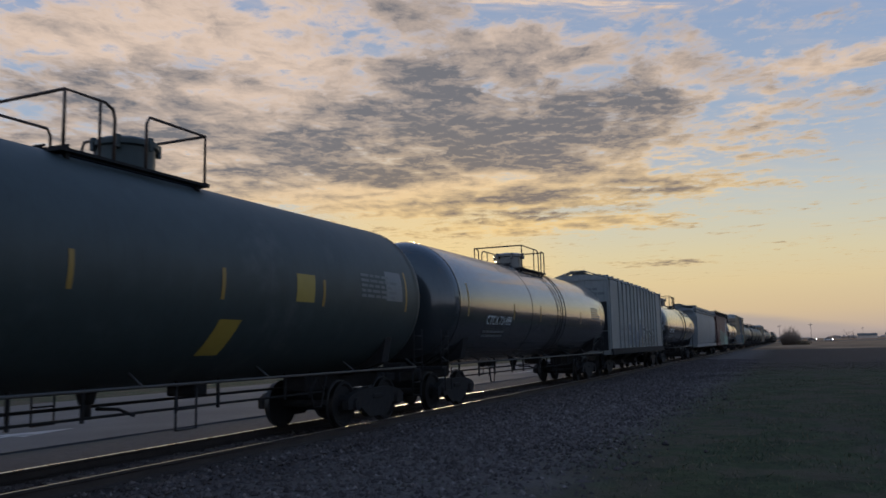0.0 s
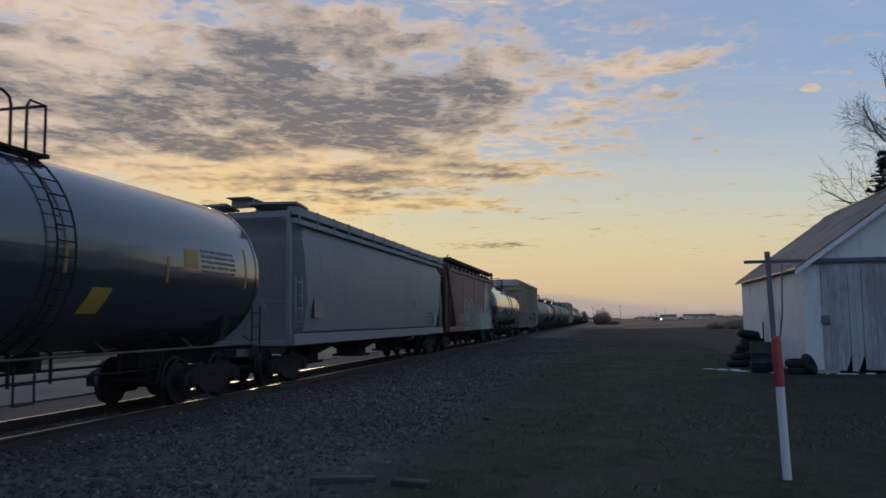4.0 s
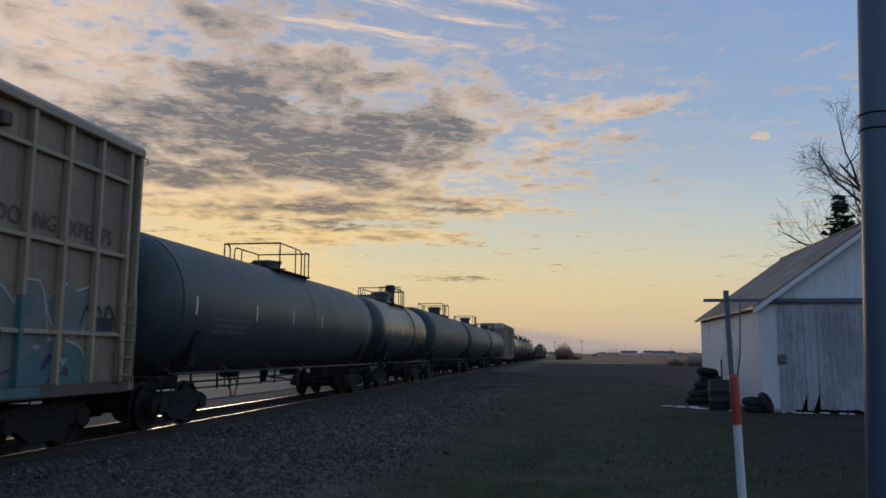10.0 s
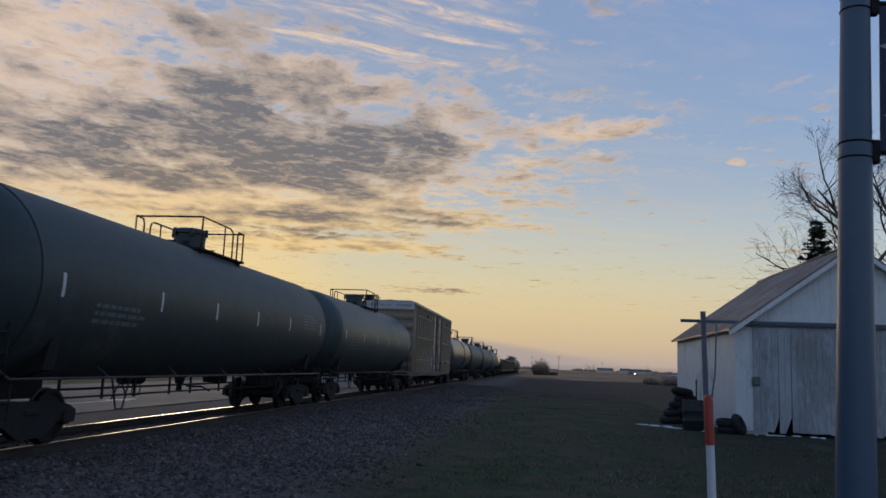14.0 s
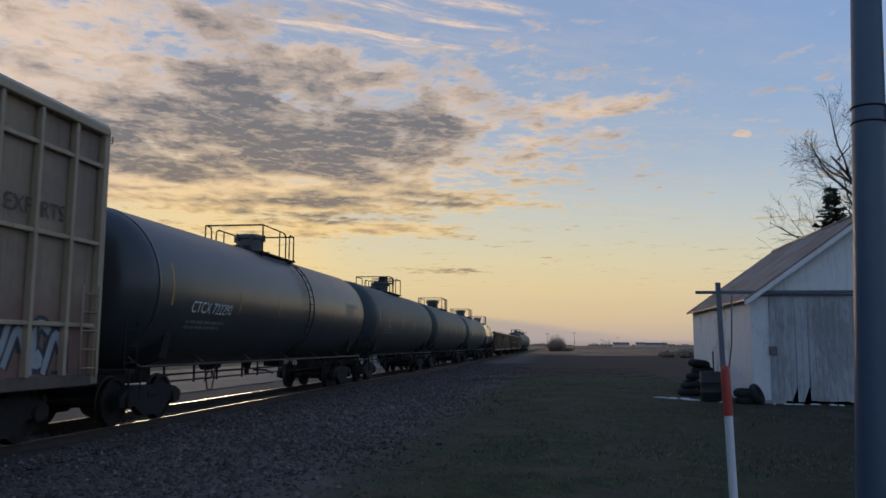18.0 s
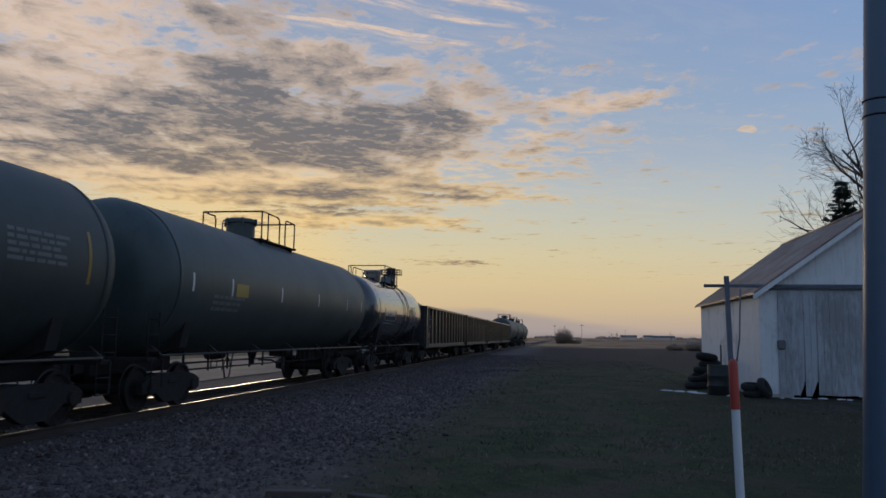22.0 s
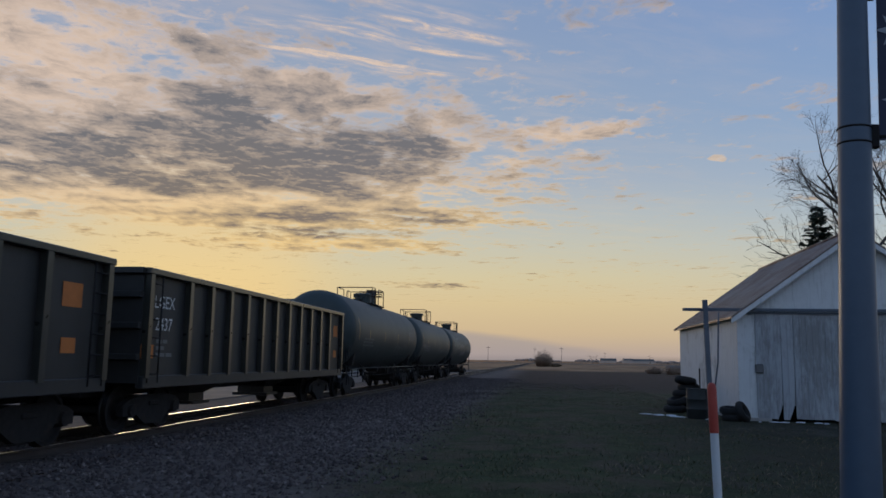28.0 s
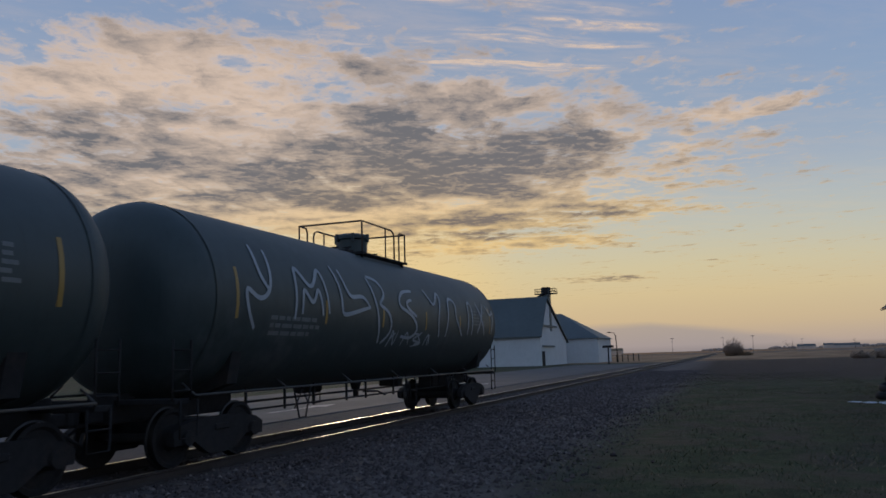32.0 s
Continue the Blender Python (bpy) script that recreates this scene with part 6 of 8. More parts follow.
boxcar(231.6, 251.5, "faded yellow high-cube boxcar with dark doors and white graffiti", [
    cross_logo(-6.30, 3.85, 0.60),
    burner(51, -5.9, -2.0, 1.0, 2.45, 6, [SPRAY_INK, SPRAY_GREY, SPRAY_SLATE], "pale spray-painted shape with a dark outline", 0.30, 0.06),
    burner(54, -5.6, 0.2, 1.05, 2.1, 9, [SPRAY_INK, SPRAY_GREY, SPRAY_RED], "small pale spray-painted shape with a dark outline", 0.16, 0.045),
    number_tag("TB  OX", 0.40, -7.35, 2.86, SPRAY_INK), number_tag("63  84  81", 0.40, -6.95, 2.38, SPRAY_INK),
    bars_tag(-4.75, 3.6, 0.7, 0.42, 2, 45, STENCIL_DIM),
    burner(52, 3.0, 8.6, 1.05, 2.0, 12, [SPRAY_INK, SPRAY_GREY, SPRAY_INK], "dark and grey spray-painted shape", 0.13, 0.07),
    on_plane(1.490, burner(55, -2.0, 0.25, 1.1, 2.25, 4, [SPRAY_INK, SPRAY_GREY, SPRAY_SLATE], "pale spray-painted shape across the door", 0.24, 0.05)),
    number_tag("POOLING EXPERTS", 0.36, 6.85, 3.54, BOX_SILL),
    on_plane(1.490, bars_tag(-1.15, 4.72, 1.1, 0.36, 3, 56)), on_plane(1.490, bars_tag(-1.15, 4.20, 1.1, 0.36, 3, 57)), on_plane(1.490, bars_tag(1.3, 4.66, 0.9, 0.7, 6, 58)),
    on_plane(1.490, patch_tag("notice_sticker", (-0.55, -0.35, 2.95, 3.15), SPRAY_GREY, "small pale sticker")), on_plane(1.490, patch_tag("notice_sticker", (-0.22, -0.02, 2.92, 3.2), SPRAY_GREY, "small pale sticker"))], 2)
tank_car(251.5, 270.0, "dull_black_tank_paint", seed=60, number=("CTCX 722290", -5.58, 2.31), label="dull black tank car with a white number on its side")
tank_car(270.0, 287.0, "tank_black_paint", seed=61, mid=-0.08, dome_at=0.3, dome_h=0.96, post_at=-0.75, bend_at=-0.50, hoop_at=0.08, label="black tank car with yellow tape strips")
tank_car(287.0, 305.2, "tank_black_paint", seed=62, tapes="yellow", mid=0.15, label="black tank car with yellow tape strips and a faint number", tags=[number_tag("CRGX", 0.34, -6.35, 2.42, STENCIL_DIM), bars_tag(-5.66, 2.54, 1.15, 0.42, 1, 62)])
tank_car(305.2, 322.3, "tank_dark_grey_paint", seed=63, tapes="white", mid=-0.05, dome_at=-0.75, post_at=-0.85, bend_at=0.05, hoop_at=0.52, label="dark grey tank car with white tape dashes", tags=[
    patch_tag("yellow_panel", (-4.6, -3.9, 2.4, 2.7), YELLOW_PANEL, "small yellow panel")])
tank_car(322.3, 334.4, "satin_black_tank_paint", 1.50, 2.61, "yellow", 64, number=("GATX 223409", -2.3, 2.5), label="short glossy black tank car with a white number", tags=[
    patch_tag("yellow_panel", (2.1, 2.85, 2.5, 2.85), YELLOW_PANEL, "yellow panel with faded print")])
for i, (a, b) in enumerate(((334.4, 352.6), (352.6, 369.4), (369.4, 386.2), (386.2, 402.4))):
    gondola(a, b, "black high-sided coal gondola with outside ribs", [
        number_tag("LGEX", 0.36, -6.6, 2.58), number_tag(("2438", "2433", "2439", "2437")[i], 0.36, -6.6, 2.14), bars_tag(-6.85, 1.85, 0.5, 0.4, 3, 90 + i),
        patch_tag("orange_panel", (6.45, 7.0, 2.3, 2.7), SPRAY_ORANGE, "square orange panel"),
        patch_tag("orange_panel", (6.5, 6.9, 1.55, 1.8), SPRAY_ORANGE, "small orange panel"),
        patch_tag("orange_panel", (-7.45, -6.95, 1.48, 1.74), SPRAY_ORANGE, "small orange panel")])
tank_car(402.4, 419.8, "tank_black_paint", seed=70, mid=-0.1, dome_at=0.42, dome_h=0.955, post_at=-0.75, bend_at=-0.50, hoop_at=0.08, label="black tank car with yellow tape strips and faint scrawl", tags=[
    loops(70, 1.3, 4.6, 1.75, 2.3, 6, SPRAY_MID, "faint white spray-painted scrawl", 0.05)])
tank_car(419.8, 436.3, "tank_black_paint", seed=71, mid=-0.12, dome_at=0.42, dome_h=0.955, post_at=-0.75, bend_at=-0.50, hoop_at=0.08, label="black tank car with yellow tape strips", tags=[bars_tag(-6.4, 2.46, 1.5, 0.42, 1, 71), loops(171, 1.8, 3.3, 2.05, 2.25, 4, SPRAY_MID, "faint white spray-painted scrawl", 0.035)])
tank_car(436.3, 454.0, "tank_black_paint", seed=72, label="last black tank car with tall white spray-painted outlines", tags=[
    outlines((((-5.95, 3.55), (-6.05, 2.75), (-6.45, 2.55), (-6.85, 2.95), (-6.80, 2.45), (-6.50, 2.15)), ((-6.35, 3.60), (-6.40, 3.0), (-6.15, 2.85)), ((-5.25, 2.35), (-5.15, 3.45), (-4.65, 2.85), (-4.15, 3.50), (-3.95, 2.50)),
              ((-5.0, 2.45), (-4.95, 3.05), (-4.6, 2.55), (-4.35, 3.10), (-4.2, 2.45)), ((-3.55, 3.50), (-3.35, 2.75), (-3.50, 2.45), (-2.05, 2.72)), ((-3.25, 3.45), (-3.1, 2.85), (-2.25, 2.98), (-2.1, 2.72)),
              ((-1.9, 3.42), (-1.35, 3.40), (-1.1, 3.05), (-1.7, 2.80), (-1.0, 2.70), (-0.8, 2.2), (-1.3, 1.95)), ((-1.95, 3.40), (-1.65, 2.55), (-1.45, 1.95)), ((0.55, 3.25), (-0.2, 3.20), (-0.55, 2.85), (0.35, 2.65), (0.85, 2.30), (0.45, 2.05), (-0.25, 2.12)),
              ((0.40, 3.02), (-0.05, 2.98), (0.0, 2.82), (0.65, 2.62)), ((1.45, 3.35), (1.95, 2.85), (2.35, 3.40), (2.65, 3.35), (2.15, 2.6), (2.35, 2.15)), ((2.85, 2.15), (3.15, 3.30), (3.85, 3.15), (3.55, 2.75), (4.25, 2.20)),
              ((4.75, 2.25), (4.85, 3.25), (5.25, 3.25), (5.15, 2.25)), ((5.75, 3.25), (6.45, 2.25)), ((6.45, 3.25), (5.70, 2.30)), ((6.75, 3.2), (7.10, 2.75), (7.45, 3.2), (7.15, 2.3))), SPRAY_GREY, "tall white spray-painted outline", 0.085),
    spray(83, -1.0, 2.0, 1.9, 2.2, 4, SPRAY_GREY, 0.05, "small white scrawl")])

# ---- barn, post and poles ----
WHITEWASH = surface("weathered_white_barn_paint", (0.62, 0.635, 0.64), 0.85, 0, 0.12, 6, 0.9, 0.25, second=(0.34, 0.34, 0.33), spread=(0.62, 0.82), streak=0.35)


def peeling_boards():
    """Grey boards under old white paint that comes off in upright flakes."""
    m = bpy.data.materials.new("peeling_grey_white_boards")
    m.use_nodes = True
    n = Nodes(m.node_tree)
    co = n.add("ShaderNodeTexCoord").outputs["Object"]
    flake = n.noise(n.scaled(co, 6.5, 6.5, 1.3), 2.0, 8, 0.74, 0.2)
    cloud = n.noise(n.scaled(co, 1.0, 1.0, 0.55), 0.9, 4, 0.55)
    grain = n.noise(n.scaled(co, 30, 30, 1.6), 1.5, 5, 0.6)
    bare = n.mix(grain, (0.17, 0.175, 0.18, 1), (0.31, 0.315, 0.32, 1))
    old_paint = n.mix(grain, (0.31, 0.33, 0.355, 1), (0.45, 0.475, 0.50, 1))
    r = n.add("ShaderNodeObjectInfo").outputs["Random"]
    worn = n.math("ADD", n.math("MULTIPLY_ADD", flake, 0.9, n.math("MULTIPLY", cloud, 0.7)), n.math("MULTIPLY_ADD", r, 0.10, -0.05))
    worn = n.smooth(worn, 0.66, 0.98)
    col = n.mix(worn, old_paint, bare)
    b = n.add("ShaderNodeBsdfPrincipled", i0=col, Roughness=0.88)
    bp = n.add("ShaderNodeBump", Strength=0.35, Distance=0.01, Height=n.math("ADD", worn, grain))
    n.put(b.inputs["Normal"], bp.outputs[0])
    n.add("ShaderNodeOutputMaterial", i0=b)
    return m


DOOR_WOOD = peeling_boards()
ROOF_TIN = surface("rusty_tin_roof", (0.20, 0.17, 0.155), 0.55, 0.4, 0.25, 5, 0.7, 0.15, second=(0.14, 0.085, 0.06), spread=(0.5, 0.7), streak=0.4)
POST_WOOD = surface("blue_grey_weathered_timber", (0.11, 0.13, 0.16), 0.85, 0, 0.3, 9, 1, 0.3)
POLE_STEEL = surface("grey_painted_pole_steel", (0.070, 0.105, 0.155), 0.42, 0.1, 0.12, 12, 1.2, 0.06)
BLACK_RUBBER = surface("black_rubber", (0.012, 0.012, 0.012), 0.85, 0, 0.3, 9, 2, 0.2)
MARKER_WHITE = surface("white_marker_plastic", (0.62, 0.64, 0.66), 0.5, 0, 0.08, 9, 2, 0.03)
MARKER_RED = surface("orange_red_marker_plastic", (0.36, 0.042, 0.026), 0.5, 0, 0.15, 9, 2, 0.03)


def barn():
    x0, x1, y0, y1, eave, ridge = 6.03, 13.3, 26.3, 37.2, 3.1, 5.72
    xm, g = (x0 + x1) / 2, GROUND - 0.1
    b = thing("barn", "old whitewashed barn with peeling boards and a rusty tin roof", "barn")
    t = 0.12
    door0, door1, door_h = x0 + 0.95, x1 - 0.5, 3.0
    # walls as pieces round the door opening
    for nm, a, c, ya, yb, z0, z1 in (("front_wall", x0, door0, y0, y0 + t, g, eave), ("front_wall", door1, x1, y0, y0 + t, g, eave), ("lintel", door0, door1, y0, y0 + t, door_h, eave),
                                     ("rear_wall", x0, x1, y1 - t, y1, g, eave), ("side_wall", x0, x0 + t, y0 + t, y1 - t, g, eave), ("side_wall", x1 - t, x1, y0 + t, y1 - t, g, eave)):
        bm = bmesh.new()
        box(bm, a, c, ya, yb, z0, z1)
        part(nm, bm, WHITEWASH, b)
    for ya, yb in ((y0, y0 + t), (y1 - t, y1)):
        bm = bmesh.new()
        loft(bm, [[(x0, q, eave), (x1, q, eave), (xm, q, ridge)] for q in (ya, yb)])
        part("gable", bm, WHITEWASH, b)
    # roof slopes, overhanging
    slope = (ridge - eave) / (xm - x0)
    over, front = 0.22, 0.28
    for s, name in ((-1, "roof_slope"), (1, "roof_slope")):
        bm = bmesh.new()
        xe, ze = xm + s * (xm - x0 + over), eave - slope * over
        loft(bm, [[(xm, y, ridge + 0.03), (xe, y, ze + 0.03), (xe, y, ze + 0.10), (xm, y, ridge + 0.10)] for y in (y0 - front, y1 + front)])
        slope_part = part(name, bm, ROOF_TIN, b)
        bm = bmesh.new()
        tube(bm, [(xm, 0, ridge + 0.10), (xe, 0, ze + 0.10)], 0.016, 4)
        seam = mesh_of(bm, ROOF_TIN, "roof_seam")
        for y in np.arange(y0 - front + 0.3, y1 + front, 0.62):
            part("roof_seam", seam, None, slope_part, at=(0, y, 0))
        bm = bmesh.new()
        loft(bm, [[(xm, y, ridge - 0.14), (xe, y, ze - 0.14), (xe, y, ze + 0.028), (xm, y, ridge + 0.028)] for y in (y0 - front, y0 - front + 0.03)])
        part("rake_board", bm, WHITEWASH, b)
    bm = bmesh.new()
    tube(bm, [(xm, y0 - front, ridge + 0.11), (xm, y1 + front, ridge + 0.11)], 0.06, 8)
    part("ridge_cap", bm, ROOF_TIN, b)
    # boards of the two sliding leaves
    rng = random.Random(3)
    w = 0.19
    k = int((door1 + 0.35 - door0) / w)
    for i in range(k + 1):
        xa = door0 - 0.40 + i * w
        z0 = GROUND + 0.05 + rng.uniform(0, 0.07) + 0
        bm = bmesh.new()
        box(bm, xa, xa + w - 0.005, y0 - 0.05 - rng.uniform(0, 0.006), y0 - 0.015, z0, 3.16, 0.004)
        if i in (3, 5, 14, 25):      # rotted away at one lower corner
            for v in bm.verts:
                if v.co.z < 1 and v.co.x > xa + w / 2:
                    v.co.z += 0.42
                    v.co.x -= 0.02
        part("door_board", bm, DOOR_WOOD, b)
    bm = bmesh.new()
    box(bm, 4.35, x1 - 0.1, y0 - 0.17, y0 - 0.10, 3.20, 3.30, 0.01)
    box(bm, x0, x1 - 0.1, y0 - 0.10, y0 - 0.02, 3.13, 3.19)
    part("door_track", bm, POST_WOOD, b, "long timber door track that runs past the corner")
    bm = bmesh.new()
    box(bm, x0 - 0.03, x0 + 0.005, 32.6, 32.75, 0.55, 1.35)
    part("vent_slot", bm, BLACK_RUBBER, b, "dark narrow vent")
    bm = bmesh.new()
    box(bm, x0 + 0.50, x0 + 0.74, y0 - 0.14, y0 - 0.02, 1.28, 1.56, 0.03)
    part("meter_box", bm, surface("grey_meter_box", (0.12, 0.125, 0.13), 0.6, 0.2, 0.2, 9, 2, 0.1), b)
    bm = bmesh.new()
    box(bm, 9.5, 9.72, y0 - 0.13, y0 - 0.05, 1.30, 1.54, 0.02)
    part("door_latch", bm, BLACK_RUBBER, b, "dark latch box on the door")
    # foundation
    bm = bmesh.new()
    box(bm, x0 - 0.06, door0, y0 - 0.06, y0 + 0.2, GROUND - 0.1, GROUND + 0.12, 0.02)
    box(bm, x0 - 0.06, x0 + 0.14, y0 + 0.2, y1, GROUND - 0.1, GROUND + 0.10, 0.02)
    part("footing", bm, surface("rough_concrete", (0.34, 0.33, 0.31), 0.9, 0, 0.2, 7, 1, 0.4), b)


barn()


def track_post():
    p = thing("track_post", "leaning blue-grey timber post that carries the barn's door track", "post")
    bm = bmesh.new()
    loft(bm, [[(x + dx, 26.05 + dy, z) for dx, dy in ((-0.07, -0.07), (0.07, -0.07), (0.07, 0.07), (-0.07, 0.07))] for x, z in ((5.12, GROUND - 0.3), (5.07, 1.5), (5.02, 3.55))])
    part("upright", bm, POST_WOOD, p)
    bm = bmesh.new()
    tube(bm, [(5.42, 26.0, 3.15), (5.36, 26.0, 1.6), (5.20, 26.0, 0.5)], 0.025, 6)
    part("hanging_pole", bm, POST_WOOD, p)


track_post()


def lamp_pole():
    p = thing("street_lamp", "tall tapered grey steel street lamp pole with a dark banner", "street lamp", at=pose(1.66, 4.70, GROUND, 0, 2.0, 0))
    bm = bmesh.new()
    loft(bm, [[(r * math.cos(2 * math.pi * k / 28), r * math.sin(2 * math.pi * k / 28), z) for k in range(28)] for z, r in ((0, 0.118), (1.2, 0.104), (4.2, 0.078), (7.5, 0.05))])
    part("pole", bm, POLE_STEEL, p)
    bm = bmesh.new()
    box(bm, -0.2, 0.2, -0.2, 0.2, 0, 0.03, 0.005)
    for x in (-0.15, 0.15):
        for y in (-0.15, 0.15):
            cyl(bm, (x, y, 0.02), (x, y, 0.09), 0.018, sides=6)
    part("base_plate", bm, POLE_STEEL, p)
    bm = bmesh.new()
    tube(bm, [(0, 0, 7.4), (0.15, 0, 7.9), (0.8, 0, 8.1), (1.6, 0, 8.12)], [0.05, 0.045, 0.04, 0.035], 10)
    part("arm", bm, POLE_STEEL, p)
    bm = bmesh.new()
    box(bm, 1.5, 2.1, -0.14, 0.14, 8.06, 8.2, 0.04)
    part("lamp_head", bm, POLE_STEEL, p)
    cloth = surface("dark_navy_banner_cloth", (0.035, 0.04, 0.075), 0.8, 0, 0.15, 30, 2, 0.05)
    pale = surface("pale_banner_print", (0.30, 0.32, 0.36), 0.8, 0, 0.15, 20, 2, 0.02)
    for z in (3.08, 3.98):
        bm = bmesh.new()
        for dz in (-0.045, 0.045):
            r = 0.093 - (z - 2.6) * 0.009
            tube(bm, [(r * math.cos(2 * math.pi * k / 20), r * math.sin(2 * math.pi * k / 20), z + dz) for k in range(20)], 0.006, 5, closed=True)
        box(bm, 0.075, 0.13, -0.025, 0.025, z - 0.07, z + 0.07, 0.008)
        tube(bm, [(0.1, 0, z), (0.62, 0, z + 0.01)], 0.012, 6)
        part("banner_bracket", bm, STEEL_DARK, p)
    bm = bmesh.new()
    box(bm, 0.135, 0.60, -0.004, 0.004, 3.06, 4.0)
    ban = part("banner", bm, cloth, p, "navy cloth banner with pale leaf shapes")
    rng = random.Random(8)
    for x, z, s in ((0.24, 3.72, 0.12), (0.36, 3.55, 0.1), (0.22, 3.3, 0.07), (0.45, 3.85, 0.1), (0.5, 3.35, 0.06)):
        bm = bmesh.new()
        k = 14
        c = bm.verts.new((x, -0.007, z))
        rim = [bm.verts.new((x + s * (1 if i % 2 else 0.45) * math.cos(2 * math.pi * i / k), -0.007, z + s * (1 if i % 2 else 0.45) * math.sin(2 * math.pi * i / k))) for i in range(k)]
        for i in range(k):
            bm.faces.new((c, rim[i], rim[(i + 1) % k]))
        part("leaf_print", bm, pale, ban)
    for i, (a, b) in enumerate(((0.18, 0.55), (0.24, 0.5))):
        bm = bmesh.new()
        box(bm, a, b, -0.007, -0.005, 3.40 - i * 0.09, 3.44 - i * 0.09)
        part("print_bar", bm, pale, ban)


lamp_pole()


MARKER_AT, MARKER_H, MARKER_LEAN = (1.88, 9.30), 1.57, -1.5


def marker_post():
    x, y = MARKER_AT
    p = thing("marker_post", "round white marker post with an orange-red top", "marker post", at=pose(x, y, ground_height(x, y) - 0.03, 0, MARKER_LEAN, 0))
    rings = lambda zs: [[(r * math.cos(2 * math.pi * k / 18), r * math.sin(2 * math.pi * k / 18), z) for k in range(18)] for z, r in zs]
    bm = bmesh.new()
    loft(bm, rings(((0, 0.047), (MARKER_H - 0.545, 0.046))))
    part("post", bm, MARKER_WHITE, p)
    bm = bmesh.new()
    loft(bm, rings(((MARKER_H - 0.55, 0.051), (MARKER_H - 0.06, 0.050), (MARKER_H - 0.02, 0.040), (MARKER_H, 0.020))))
    part("cap_sleeve", bm, MARKER_RED, p, "orange-red plastic sleeve")


marker_post()

# ---- trees, clutter and distance ----
BARK = surface("grey_brown_bark", (0.075, 0.062, 0.052), 0.9, 0, 0.3, 12, 1.5, 0.4)
TWIG = surface("thin_winter_twigs", (0.06, 0.05, 0.045), 0.9, 0, 0.2, 12, 1.5, 0.0)
NEEDLES = surface("dark_spruce_needles", (0.022, 0.034, 0.024), 0.85, 0, 0.35, 6, 1, 0.0)


def bare_tree(name, x, y, height, seed, lean=(0, 0), label="", trunk_r=0.32, limbs=7, low=0.42, extra=(), depth=3, spread=1.0):
    """Tapered trunk with long bowed limbs that carry shoots, twigs and fine sprays. extra: limbs set by hand (height, dx, dy, dz, length)."""
    rng = random.Random(seed)
    t = thing(name, label, "tree", at=(x, y, GROUND))
    segs = []

    def limb(p, d, length, r, level):
        steps = (12, 10, 7, 4, 3)[level]
        pts, rad = [p.copy()], [r]
        side = 1
        bow = Vector((rng.gauss(0, 0.05), rng.gauss(0, 0.05), 0.045 if level < 3 else 0.0))
        kink = (0.03, 0.10, 0.09, 0.05, 0.04)[level]
        for i in range(steps):
            d = (d + bow + Vector((rng.gauss(0, kink), rng.gauss(0, kink), rng.gauss(0, kink)))).normalized()
            p = p + d * length / steps
            pts.append(p.copy())
            f = (i + 1) / steps
            rad.append(r * (1 - 0.88 * f))
            if level == 0 or level > depth or f < (0.22, 0.22, 0.15, 0.1, 0)[level]:
                continue
            for _ in range((0, 1, 1, 1)[level] if f < 0.9 and rng.random() < (0, 1, 0.95, 0.85)[level] else 0):
                side = -side
                cross = d.cross(Vector((rng.gauss(0, 1), rng.gauss(0, 1), rng.gauss(0, 1)))).normalized()
                nd = (d * rng.uniform(0.5, 1.0) + cross * rng.uniform(0.5, 0.9) + Vector((0, 0, 0.10))).normalized()
                limb(p, nd, length * (1.08 - f * 0.75) * rng.uniform(0.45, 0.70) + 0.25, max(rad[-1] * 0.55, 0.010), level + 1)
        segs.append((level, pts, rad))
        return pts, rad

    pts, rad = limb(Vector((0, 0, -0.2)), Vector((lean[0], lean[1], 1)).normalized(), height * 0.86, trunk_r, 0)
    for i in range(limbs):
        f = low + (0.97 - low) * i / (limbs - 1)
        k = min(len(pts) - 2, int(f * (len(pts) - 1)))
        p = pts[k].lerp(pts[k + 1], f * (len(pts) - 1) - k)
        a = i * 2.4 + rng.uniform(-0.5, 0.5)
        up = 0.35 + 0.9 * (f - low) / (1 - low)
        d = Vector((math.cos(a) * spread, math.sin(a) * spread, up)).normalized()
        limb(p, d, height * (0.50 - 0.26 * f) * rng.uniform(0.85, 1.15), rad[k] * 0.6, 1)
    for h, dx, dy, dz, length in extra:
        k = min(range(len(pts)), key=lambda q: abs(pts[q].z - h))
        limb(pts[k], Vector((dx, dy, dz)).normalized(), length, rad[k] * 0.55, 1)
    for lo, hi, nm, mat, sides in ((0, 0, "trunk", BARK, 10), (1, 1, "branch_work", BARK, 6), (2, 5, "twig_crown", TWIG, 3)):
        bm = bmesh.new()
        for level, p, r in segs:
            if lo <= level <= hi:
                tube(bm, p, [max(q, 0.0065) for q in r], sides)
        ob = part(nm, bm, mat, t)
        if nm == "twig_crown":
            ob["kind"] = "stuff"
    return t


bare_tree("bare_tree", 21.4, 48.5, 17.0, 12, (0.0, 0), "tall leafless broad tree with a long low limb behind the barn", 0.42, 9, 0.40, ((5.6, -1.0, 0.0, 0.10, 8.6), (6.4, -0.95, -0.1, 0.34, 7.6), (4.6, -1.0, 0.1, 0.10, 5.6), (9.5, -0.5, -0.3, 0.9, 6.0), (7.2, -0.7, 0.4, 0.8, 7.0), (8.2, -0.8, 0.1, 0.6, 6.0)))
bare_tree("bare_tree", 24.0, 52.0, 17.5, 9, (0.03, 0), "tall leafless broad tree behind the barn", 0.4, 9, 0.38)


